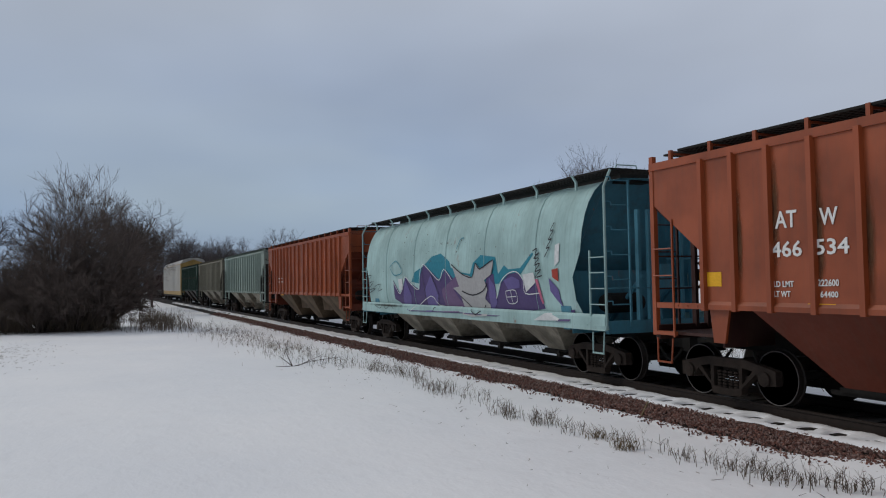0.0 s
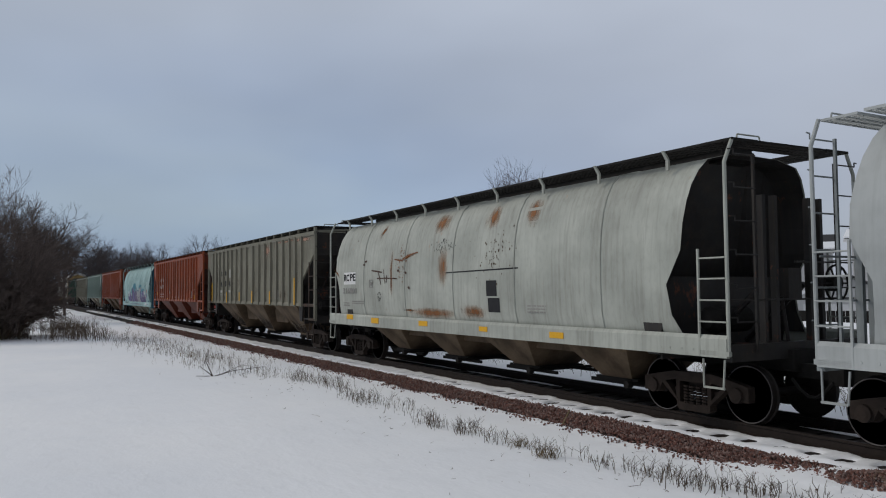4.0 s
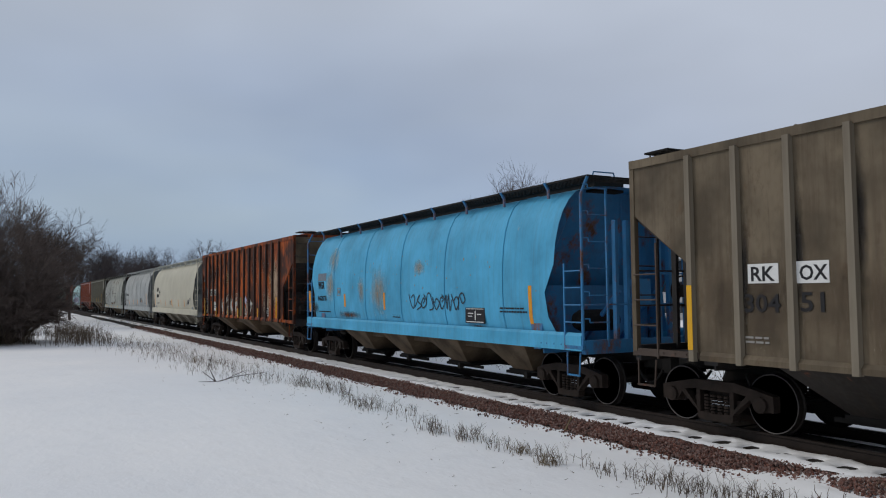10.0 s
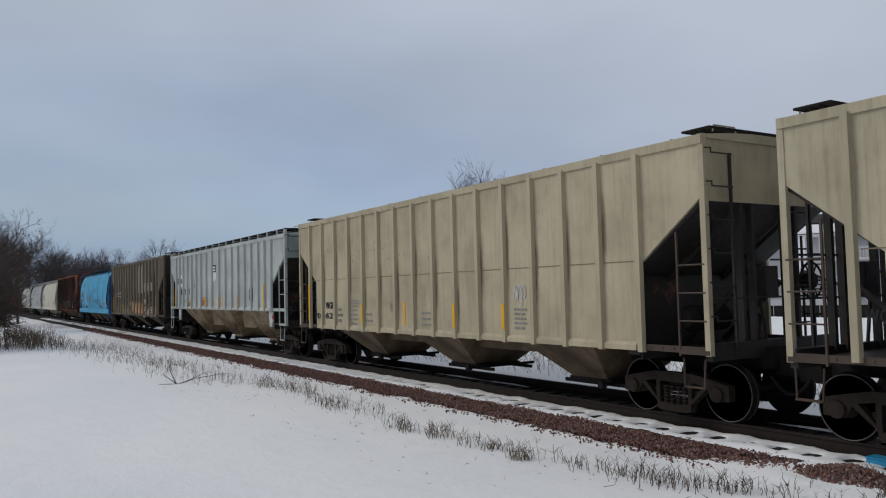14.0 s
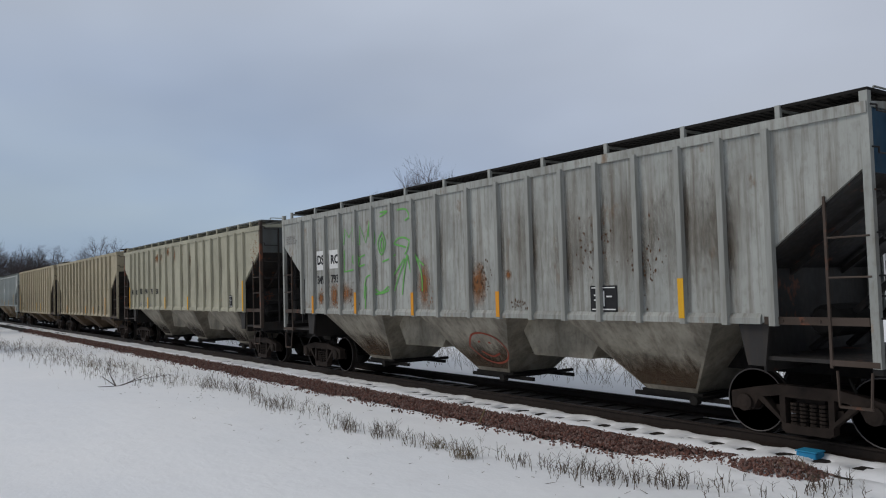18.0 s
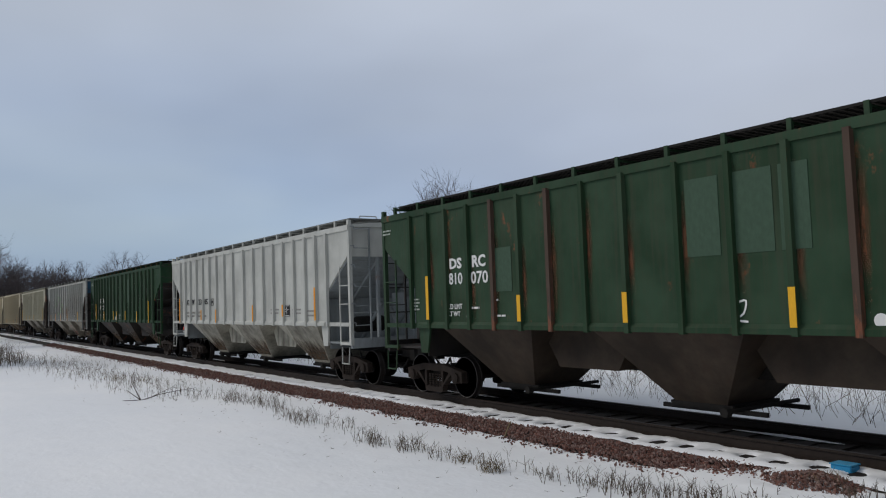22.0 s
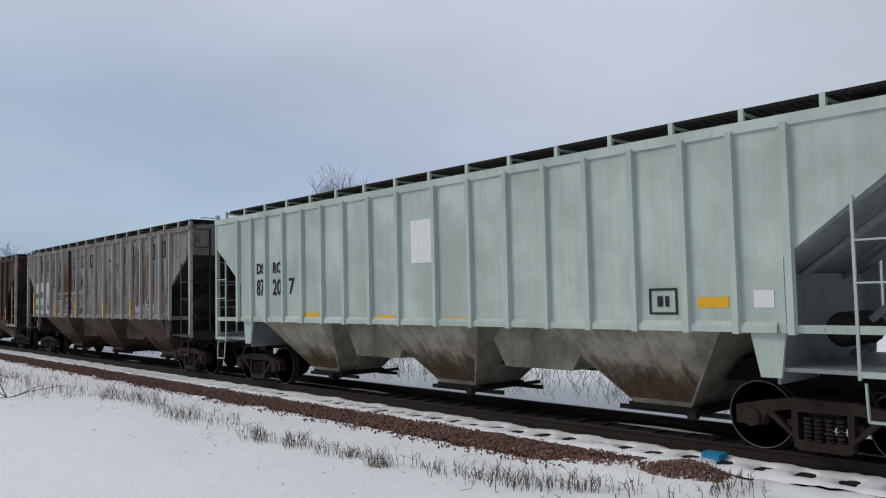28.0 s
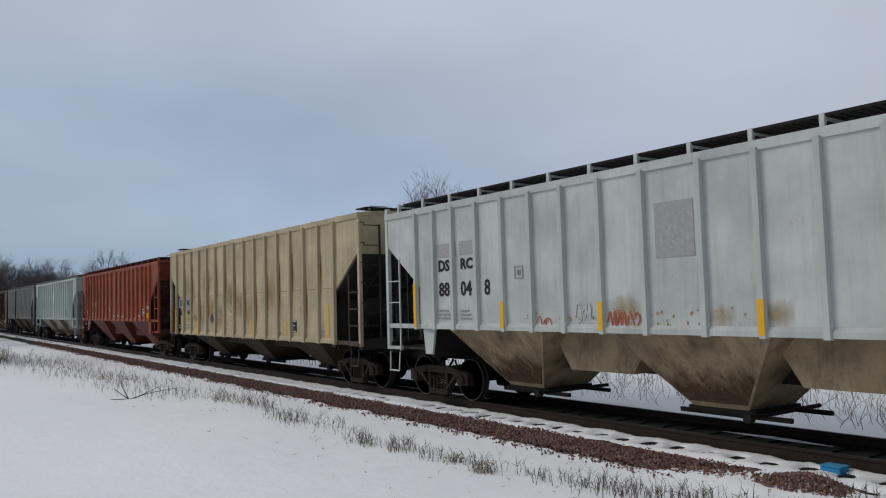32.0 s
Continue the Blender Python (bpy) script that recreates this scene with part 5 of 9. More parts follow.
def dirt_material(col):
    """Caked dirt that thins out raggedly towards the sheet's upper edge."""
    if col not in DIRT_MATS:
        m, n, l, b = shader("caked_dirt_" + str(len(DIRT_MATS)), 0.9)
        co = n.new("ShaderNodeTexCoord")
        sep = n.new("ShaderNodeSeparateXYZ")
        l.new(co.outputs["Generated"], sep.inputs["Vector"])
        drip = noise_node(n, l, 2.4, (1, 1.5, 0.7), 8, 4.0 + len(DIRT_MATS), 0.68)
        fade = n.new("ShaderNodeMath")
        fade.operation = "MULTIPLY_ADD"
        fade.inputs[1].default_value = -0.62
        l.new(sep.outputs["Z"], fade.inputs[0])
        l.new(drip, fade.inputs[2])
        l.new(times(n, l, ramp(n, l, fade.outputs[0], 0.08, 0.34), 0.8), b.inputs["Alpha"])
        fine = noise_node(n, l, 10.0, (1, 1, 1), 5, 7.0)
        l.new(mix(n, l, ramp(n, l, fine, 0.3, 0.7), tuple(k * 0.6 for k in col), tuple(k * 1.3 for k in col)), b.inputs["Base Color"])
        DIRT_MATS[col] = m
    return DIRT_MATS[col]


def hopper_dirt(car, u, mat):
    """Caked dirt over the lower half of a hopper's near face, ragged along its top."""
    rnd = random.Random(int(u * 50 - car["front"]))
    z0, z1 = 0.50, rnd.uniform(1.2, 1.5)
    v = []
    for z, lift in ((z0, 0.006), (z1, 0.006)):
        half = 0.5 + (z - 0.42) / 1.22 * 1.0 - 0.04
        v += [(-(0.62 + 0.738 * (z - 0.42)) - lift, HALF - u - half, z), (-(0.62 + 0.738 * (z - 0.42)) - lift, HALF - u + half, z)]
    me = bpy.data.meshes.new("caked_dirt")
    me.from_pydata(v, [], [(0, 1, 3, 2)])
    me.materials.append(None)
    link_mesh("caked_dirt", me, dirt_material(mat), car).visible_shadow = False


def spatter(car, u, z, w, h, k, mat):
    """A loose cluster of small chips and rust spots, crowded towards its middle."""
    rnd = random.Random(int(u * 97 + z * 31 + k))
    bm = bmesh.new()
    for i in range(k):
        a, b = u + w * (0.5 + rnd.gauss(0, 0.26)), z + h * (0.5 + rnd.gauss(0, 0.26))
        b = min(4.1, max(1.42 if car in ROUND else car["sill"] + 0.03, b))
        r = rnd.uniform(0.006, 0.022)
        n = rnd.randint(4, 6)
        bm.faces.new([bm.verts.new((a + r * rnd.uniform(0.6, 1.3) * math.cos(6.283 * j / n), b + 1.5 * r * rnd.uniform(0.6, 1.3) * math.sin(6.283 * j / n), 0.0002 * (i % 8))) for j in range(n)])
    for v in bm.verts:
        q, zz, up = v.co
        v.co = (skin(car, zz, 0.007 + up), HALF - q, zz)
    part("paint_chips", bm, mat, car)["kind"] = "stuff"


# loose loops, hooks and zigzags, each in a unit box; none of them is a letter
SCRAWLS = [
    [(0.5, 0.5), (0.72, 0.6), (0.5, 0.82), (0.2, 0.5), (0.5, 0.12), (0.98, 0.5), (0.65, 1.0)],
    [(0.0, 0.3), (0.2, 0.95), (0.4, 0.15), (0.62, 0.9), (0.8, 0.1), (1.0, 0.7)],
    [(0.1, 0.0), (0.15, 0.7), (0.6, 1.0), (0.95, 0.65), (0.6, 0.4), (0.3, 0.75)],
    [(0.0, 0.1), (0.9, 0.95), (0.45, 0.55), (1.0, 0.25), (0.3, 0.05)],
    [(0.0, 0.4), (0.25, 1.0), (0.75, 0.9), (1.0, 0.15), (0.5, 0.0)],
    [(0.1, 0.9), (0.4, 0.3), (0.7, 0.05), (1.0, 0.45), (0.75, 0.8), (0.45, 0.55)],
]


def graffiti(car, u, z, w, h, style):
    """A row of loose sprayed scrawls in one colour."""
    rnd = random.Random(int(u * 531 + z * 37 + w * 11))
    k = max(3, round(w / (0.55 * h + 0.05)))
    step = w / k
    for i in range(k):
        c, g = u + step * i, step * 1.1
        base, tall = z + h * rnd.uniform(0, 0.12), h * rnd.uniform(0.75, 0.9)
        p = [(c + g * (a + rnd.uniform(-0.08, 0.08)), base + tall * (b + rnd.uniform(-0.07, 0.07))) for a, b in rnd.choice(SCRAWLS)]
        stroke(car, smooth(p), min(0.04, 0.04 * h + 0.012), spray(TAGS[style]), 0.010)


# 534
mark(c_534, "AT", 2.91, 2.87, 0.41, 0.26, WHITE)
mark(c_534, "W", 3.80, 2.86, 0.31, 0.25, WHITE)
mark(c_534, "466", 2.79, 2.43, 0.58, 0.24, WHITE)
mark(c_534, "534", 3.61, 2.44, 0.57, 0.23, WHITE)
mark(c_534, "LD LMT", 2.81, 1.98, 0.39, 0.09, WHITE)
mark(c_534, "222600", 3.63, 1.99, 0.36, 0.10, WHITE)
mark(c_534, "LT WT", 2.81, 1.83, 0.32, 0.09, WHITE)
mark(c_534, "64400", 3.67, 1.83, 0.30, 0.09, WHITE)
tape(c_534, 1.27, 1.99, 0.52, 0.24, YELLOW)
tape(c_534, 3.54, 1.64, 0.48, 0.10, YELLOW)
frame_box(c_534, 13.31, 1.85, 0.46, 0.34, WHITE)
tape(c_534, 13.99, 1.76, 0.51, 0.25, YELLOW)
tape(c_534, 5.49, 1.66, 0.58, 0.12, YELLOW)
tape(c_534, 9.06, 1.65, 0.59, 0.10, YELLOW)
tape(c_534, 11.67, 1.65, 0.48, 0.10, YELLOW)
stencil(c_534, 6.51, 2.07, 0.41, 0.17, 3, WHITE)
stencil(c_534, 7.40, 1.82, 0.41, 0.08, 2, WHITE)
stencil(c_534, 8.18, 1.83, 0.60, 0.08, 2, WHITE)
stencil(c_534, 9.06, 1.81, 0.68, 0.10, 2, WHITE)
stencil(c_534, 12.50, 1.81, 0.47, 0.08, 2, WHITE)
stencil(c_534, 14.03, 2.25, 0.48, 0.11, 3, WHITE)
stencil(c_534, 4.98, 2.66, 0.27, 0.24, 2, WHITE)
# 470
mark(c_470, "DS", 2.98, 2.94, 0.40, 0.24, BLACK)
mark(c_470, "RC", 3.76, 2.95, 0.38, 0.24, BLACK)
mark(c_470, "47", 2.88, 2.40, 0.48, 0.28, BLACK)
mark(c_470, "00", 3.73, 2.41, 0.41, 0.29, BLACK)
mark(c_470, "48", 4.50, 2.40, 0.48, 0.29, BLACK)
tape(c_470, 1.06, 1.67, 0.20, 0.96, YELLOW)
tape(c_470, 4.14, 1.64, 0.15, 0.51, YELLOW)
tape(c_470, 4.57, 2.85, 0.46, 0.39, PALE)
stencil(c_470, 2.80, 1.94, 0.53, 0.14, 2, GREYMARK)
stencil(c_470, 3.65, 1.94, 0.48, 0.15, 2, GREYMARK)
tape(c_470, 2.78, 2.12, 0.57, 0.12, PALE)
tape(c_470, 4.43, 2.13, 0.59, 0.11, PALE)
tape(c_470, 14.78, 1.65, 0.22, 1.00, YELLOW)
tape(c_470, 6.31, 1.64, 0.29, 0.49, YELLOW)
tape(c_470, 9.13, 1.66, 0.22, 0.52, YELLOW)
tape(c_470, 11.67, 1.65, 0.21, 0.52, YELLOW)
frame_box(c_470, 12.03, 1.85, 0.45, 0.35, GREYMARK)
stain(c_470, 10.49, 3.73, 0.74, 0.50, PINK)
stain(c_470, 12.16, 4.12, 0.76, 0.17, PINK)
stain(c_470, 13.06, 4.08, 0.63, 0.20, PINK)
stain(c_470, 13.84, 4.11, 0.50, 0.17, PINK)
stain(c_470, 14.55, 4.04, 0.52, 0.22, PINK)
stain(c_470, 15.27, 4.03, 0.86, 0.26, PINK)
stain(c_470, 12.78, 1.80, 0.55, 0.37, BROWNST)
stain(c_470, 14.49, 2.54, 0.24, 0.29, BROWNST)
# rcpe
tape(c_rcpe, 1.29, 2.35, 0.96, 0.38, WHITE)
mark(c_rcpe, "RC", 1.32, 2.45, 0.41, 0.22, BLACK)
mark(c_rcpe, "PE", 1.82, 2.46, 0.42, 0.22, BLACK)
mark(c_rcpe, "316801", 1.23, 2.06, 1.08, 0.18, GREYMARK)
stencil(c_rcpe, 1.22, 1.68, 0.61, 0.14, 2, GREYMARK)
stencil(c_rcpe, 1.91, 1.75, 0.96, 0.12, 2, GREYMARK)
frame_box(c_rcpe, 3.34, 2.23, 0.24, 0.24, GREYMARK)
tape(c_rcpe, 1.57, 1.26, 0.51, 0.15, YELLOW, 0.05)
tape(c_rcpe, 3.49, 1.19, 0.52, 0.16, YELLOW, 0.05)
tape(c_rcpe, 6.56, 1.22, 0.49, 0.13, YELLOW, 0.05)
tape(c_rcpe, 9.58, 1.20, 0.35, 0.11, YELLOW, 0.05)
tape(c_rcpe, 12.25, 1.18, 0.45, 0.12, YELLOW, 0.05)
tape(c_rcpe, 9.87, 2.00, 0.43, 0.35, BLACK)
tape(c_rcpe, 9.92, 1.64, 0.48, 0.32, BLACK)
stain(c_rcpe, 7.64, 2.37, 0.38, 0.71, RUSTST)
stain(c_rcpe, 6.28, 1.44, 1.86, 0.21, RUSTST)
stain(c_rcpe, 8.90, 1.52, 0.81, 0.23, RUSTST)
stain(c_rcpe, 9.76, 3.61, 0.45, 0.49, RUSTST)
stain(c_rcpe, 7.26, 3.67, 0.55, 0.42, RUSTST)
stain(c_rcpe, 11.33, 3.56, 0.40, 0.47, RUSTST)
line(c_rcpe, 8.02, 2.57, 11.15, 2.60, BLACK)
stencil(c_rcpe, 11.45, 1.66, 0.68, 0.19, 3, GREYMARK)
# 466
mark(c_466, "ATW", 1.22, 2.34, 0.77, 0.20, BLACK)
mark(c_466, "4667", 2.26, 2.32, 1.17, 0.19, BLACK)
stencil(c_466, 1.14, 1.88, 2.66, 0.13, 2, GREYMARK)
frame_box(c_466, 11.28, 1.80, 0.54, 0.33, BLACK)
tape(c_466, 3.36, 1.55, 0.25, 0.39, ORANGE)
tape(c_466, 6.30, 1.56, 0.21, 0.41, ORANGE)
tape(c_466, 9.16, 1.56, 0.21, 0.43, ORANGE)
tape(c_466, 11.68, 1.77, 0.18, 0.26, ORANGE)
tape(c_466, 14.51, 1.59, 0.17, 0.87, ORANGE)
stencil(c_466, 10.68, 1.84, 0.57, 0.16, 2, GREYMARK)
stencil(c_466, 12.14, 1.73, 0.51, 0.27, 3, GREYMARK)
stencil(c_466, 13.28, 1.65, 0.90, 0.14, 2, GREYMARK)
# 465
mark(c_465, "ATW", 2.13, 2.59, 0.75, 0.27, BLACK)
mark(c_465, "465147", 2.08, 2.15, 1.04, 0.25, BLACK)
frame_box(c_465, 3.27, 2.39, 0.27, 0.27, BLACK)
tape(c_465, 3.76, 1.59, 0.13, 0.40, ORANGE)
tape(c_465, 5.68, 1.55, 0.12, 0.42, ORANGE)
tape(c_465, 8.30, 1.53, 0.10, 0.45, ORANGE)
tape(c_465, 1.21, 1.59, 0.15, 0.87, ORANGE)
stencil(c_465, 2.24, 1.69, 1.02, 0.16, 2, GREYMARK)
stencil(c_465, 7.48, 1.67, 0.64, 0.33, 4, GREYMARK)
data_panel(c_465, 13.77, 1.69, 0.44, 0.30, BLACK)
tape(c_465, 12.57, 1.55, 0.17, 0.44, ORANGE)
stencil(c_465, 13.22, 1.66, 0.53, 0.23, 4, GREYMARK)
stencil(c_465, 14.31, 1.92, 0.42, 0.21, 3, GREYMARK)
stencil(c_465, 7.40, 1.69, 0.59, 0.34, 4, GREYMARK)
tape(c_465, 10.55, 1.57, 0.16, 0.43, ORANGE)
tape(c_465, 8.16, 1.59, 0.14, 0.42, ORANGE)
# rust
tape(c_rust, 2.17, 2.22, 0.60, 0.35, PALE)
mark(c_rust, "DS", 2.23, 2.27, 0.39, 0.23, BLACK)
tape(c_rust, 3.05, 2.24, 0.48, 0.31, PALE)
mark(c_rust, "RC", 3.09, 2.27, 0.41, 0.21, BLACK)
mark(c_rust, "50", 2.29, 1.94, 0.37, 0.23, BLACK)
tape(c_rust, 2.90, 1.44, 0.71, 0.41, WHITE)
tape(c_rust, 0.78, 1.13, 0.15, 0.96, YELLOW)
tape(c_rust, 3.59, 1.13, 0.09, 0.47, YELLOW)
stencil(c_rust, 3.11, 1.59, 0.35, 0.17, 2, BLACK)
line(c_rust, 1.10, 1.29, 1.73, 1.78, YELLOWST)
line(c_rust, 1.16, 1.72, 1.51, 1.43, YELLOWST)
tape(c_rust, 2.75, 1.60, 0.60, 0.31, BONE)
frame_box(c_rust, 12.83, 1.33, 0.47, 0.35, WHITE)
tape(c_rust, 11.52, 1.15, 0.14, 0.49, YELLOW)
tape(c_rust, 14.35, 1.16, 0.14, 0.96, YELLOW)
tape(c_rust, 8.72, 1.18, 0.13, 0.43, YELLOW)
tape(c_rust, 6.00, 1.19, 0.16, 0.38, YELLOW)
stain(c_rust, 13.75, 1.32, 0.72, 1.91, TANST)
stain(c_rust, 13.35, 2.53, 0.27, 0.62, TANST)
stain(c_rust, 12.87, 2.56, 0.19, 0.41, TANST)
stain(c_rust, 11.86, 2.34, 0.28, 0.79, TANST)
stain(c_rust, 9.13, 2.54, 0.32, 0.63, TANST)
stain(c_rust, 5.80, 2.66, 0.46, 0.75, TANST)
stain(c_rust, 7.31, 2.49, 0.30, 0.70, TANST)
tape(c_rust, 8.10, 1.24, 0.74, 0.89, OLIVE)
# blue
tape(c_blue, 1.25, 2.68, 0.86, 0.26, SLATE)
mark(c_blue, "WGR", 1.30, 2.40, 0.64, 0.26, BLACK)
mark(c_blue, "16273", 1.27, 2.00, 0.87, 0.17, BLACK)
frame_box(c_blue, 3.26, 2.16, 0.28, 0.26, GREYMARK)
tape(c_blue, 0.24, 1.59, 0.23, 0.75, ORANGE)
tape(c_blue, 3.84, 1.81, 0.15, 0.41, ORANGE)
tape(c_blue, 7.10, 1.75, 0.12, 0.49, ORANGE)
stain(c_blue, 2.30, 3.05, 0.80, 0.66, TANST)
stain(c_blue, 2.15, 2.06, 0.73, 0.89, TANST)
stain(c_blue, 3.50, 1.44, 1.47, 0.20, BROWNST)
stain(c_blue, 5.15, 2.03, 0.39, 0.65, TANST)
stain(c_blue, 6.24, 1.68, 0.95, 1.10, TANST)
stencil(c_blue, 1.31, 1.61, 1.34, 0.17, 2, BLACK)
stencil(c_blue, 7.68, 1.54, 0.56, 0.13, 2, BLACK)
stain(c_blue, 0.56, 1.59, 0.65, 0.30, BLACKST)
graffiti(c_blue, 8.88, 1.74, 3.16, 0.52, "blacktag")
data_panel(c_blue, 12.05, 1.50, 0.92, 0.36, BLACK)
tape(c_blue, 14.82, 1.44, 0.13, 0.90, ORANGE)
stencil(c_blue, 13.65, 1.77, 1.12, 0.15, 2, BLACK)
stain(c_blue, 12.27, 1.17, 0.56, 0.22, BROWNST)
stain(c_blue, 9.23, 2.73, 0.58, 0.32, TANST)
# rkox
tape(c_rkox, 2.43, 2.29, 0.52, 0.28, WHITE)
mark(c_rkox, "RK", 2.49, 2.32, 0.40, 0.21, BLACK)
tape(c_rkox, 3.21, 2.28, 0.52, 0.30, WHITE)
mark(c_rkox, "OX", 3.24, 2.32, 0.42, 0.21, BLACK)
mark(c_rkox, "304", 2.26, 1.87, 0.61, 0.27, BLACK)
mark(c_rkox, "51", 3.19, 1.89, 0.36, 0.27, BLACK)
tape(c_rkox, 1.16, 1.27, 0.17, 1.01, YELLOW)
stencil(c_rkox, 2.36, 1.43, 0.49, 0.13, 2, GREYMARK)
tape(c_rkox, 5.14, 1.19, 1.03, 0.33, PALEBR)
tape(c_rkox, 4.61, 1.16, 0.12, 0.61, YELLOW)
tape(c_rkox, 9.60, 2.47, 1.48, 1.66, PALEBR)
tape(c_rkox, 11.35, 2.56, 0.53, 0.50, PALEBR)
tape(c_rkox, 12.33, 2.59, 0.47, 0.46, PALEBR)
tape(c_rkox, 13.29, 2.56, 0.59, 0.52, PALEBR)
frame_box(c_rkox, 13.20, 1.34, 0.45, 0.30, WHITE)
# 672
tape(c_672, 2.10, 2.68, 0.54, 0.58, WHITE)
mark(c_672, "DS", 1.46, 2.84, 0.44, 0.27, BLACK)
mark(c_672, "RC", 2.15, 2.83, 0.44, 0.24, BLACK)
mark(c_672, "87", 2.15, 2.27, 0.40, 0.29, BLACK)
mark(c_672, "2", 2.88, 2.29, 0.21, 0.27, BLACK)
mark(c_672, "1", 3.22, 2.30, 0.10, 0.25, BLACK)
mark(c_672, "5", 3.72, 2.30, 0.18, 0.25, BLACK)
tape(c_672, 1.23, 1.67, 0.16, 0.95, YELLOW)
tape(c_672, 4.28, 1.66, 0.14, 0.48, YELLOW)
frame_box(c_672, 4.62, 2.58, 0.25, 0.25, GREYMARK)
stencil(c_672, 2.12, 1.90, 0.40, 0.18, 2, GREYMARK)
stencil(c_672, 2.88, 1.91, 0.38, 0.18, 2, GREYMARK)
graffiti(c_672, 3.62, 1.68, 0.58, 0.25, "blacktag")
shield(c_672, 7.74, 2.81, 0.60, 0.74)
graffiti(c_672, 5.80, 1.63, 0.71, 0.61, "redtag")
tape(c_672, 6.29, 1.64, 0.23, 0.49, YELLOW)
tape(c_672, 9.13, 1.61, 0.15, 0.50, YELLOW)
frame_box(c_672, 9.51, 1.76, 0.25, 0.21, GREYMARK)
tape(c_672, 7.71, 1.81, 0.29, 0.14, YELLOWST)
tape(c_672, 14.74, 1.65, 0.19, 0.95, YELLOW)
data_panel(c_672, 12.85, 1.91, 0.41, 0.55, BLACK)
tape(c_672, 9.14, 1.65, 0.23, 0.48, YELLOW)
tape(c_672, 11.65, 1.62, 0.18, 0.52, YELLOW)
tape(c_672, 6.60, 1.73, 0.27, 0.44, YELLOW)
# 7062
mark(c_7062, "WGR", 2.15, 1.71, 0.58, 0.21, BLACK)
mark(c_7062, "70", 1.22, 1.41, 0.52, 0.17, BLACK)
mark(c_7062, "62", 2.13, 1.42, 0.55, 0.18, BLACK)
tape(c_7062, 1.13, 1.34, 0.11, 1.14, YELLOW)
tape(c_7062, 4.49, 1.35, 0.12, 0.51, YELLOW)
stencil(c_7062, 3.95, 1.78, 0.63, 0.24, 3, GREYMARK)
stencil(c_7062, 3.91, 1.29, 0.52, 0.50, 4, GREYMARK)
stencil(c_7062, 4.90, 1.39, 0.52, 0.35, 2, GREYMARK)
tape(c_7062, 7.08, 1.34, 0.12, 0.58, YELLOW)
tape(c_7062, 9.49, 1.34, 0.08, 0.55, YELLOW)
tape(c_7062, 11.69, 1.36, 0.08, 0.52, YELLOW)
frame_box(c_7062, 6.41, 1.67, 0.23, 0.24, GREYMARK)
stencil(c_7062, 8.00, 1.35, 0.52, 0.42, 3, GREYMARK)
stencil(c_7062, 11.79, 1.38, 0.44, 0.46, 5, GREYMARK)
graffiti(c_7062, 11.81, 1.84, 0.37, 0.43, "greytag")
# tan2
mark(c_tan2, "WGR", 1.04, 1.65, 0.43, 0.18, BLACK)
data_panel(c_tan2, 12.21, 1.44, 0.42, 0.31, BLACK)
data_panel(c_tan2, 13.13, 1.44, 0.40, 0.31, BLACK)
tape(c_tan2, 14.63, 1.26, 0.11, 0.88, ORANGE)
tape(c_tan2, 11.76, 1.28, 0.13, 0.38, ORANGE)
tape(c_tan2, 8.99, 1.30, 0.14, 0.38, ORANGE)
tape(c_tan2, 6.26, 1.28, 0.13, 0.42, ORANGE)
tape(c_tan2, 3.47, 1.27, 0.12, 0.45, ORANGE)
stencil(c_tan2, 11.18, 1.28, 0.55, 0.55, 4, GREYMARK)
stencil(c_tan2, 13.08, 1.85, 0.64, 0.39, 3, GREYMARK)
stencil(c_tan2, 13.94, 1.41, 0.50, 0.27, 3, GREYMARK)
stencil(c_tan2, 7.55, 1.38, 0.54, 0.36, 3, GREYMARK)
# 829
mark(c_829, "NO", 1.37, 2.26, 0.38, 0.23, BLACK)
mark(c_829, "KL", 2.07, 2.25, 0.41, 0.22, BLACK)
mark(c_829, "82", 2.87, 2.27, 0.36, 0.25, BLACK)
mark(c_829, "94", 3.71, 2.26, 0.31, 0.25, BLACK)
mark(c_829, "79", 4.53, 2.26, 0.37, 0.23, BLACK)
mark(c_829, "50", 5.34, 2.26, 0.36, 0.22, BLACK)
tape(c_829, 1.01, 1.66, 0.16, 0.94, YELLOW)
tape(c_829, 4.11, 1.65, 0.16, 0.48, YELLOW)
tape(c_829, 6.72, 1.63, 0.15, 0.49, YELLOW)
tape(c_829, 9.57, 1.63, 0.13, 0.49, YELLOW)
stain(c_829, 5.22, 3.62, 0.61, 0.27, RUSTST)
stain(c_829, 3.34, 3.43, 0.23, 0.36, RUSTST)
stain(c_829, 7.90, 3.57, 0.13, 0.50, RUSTST)
stain(c_829, 6.96, 3.87, 0.25, 0.33, RUSTST)
stain(c_829, 6.07, 3.63, 0.11, 0.18, RUSTST)
stencil(c_829, 2.68, 1.78, 0.49, 0.16, 2, GREYMARK)
stencil(c_829, 3.49, 1.75, 0.45, 0.22, 2, GREYMARK)
stencil(c_829, 4.37, 1.74, 0.47, 0.10, 2, GREYMARK)
stain(c_829, 9.81, 3.27, 0.18, 0.53, BROWNST)
data_panel(c_829, 13.92, 1.74, 0.35, 0.39, BLACK)
tape(c_829, 15.02, 1.62, 0.19, 0.98, YELLOW)
stain(c_829, 16.46, 3.36, 0.30, 0.71, BROWNST)
stain(c_829, 5.39, 3.74, 0.86, 0.20, RUSTST)
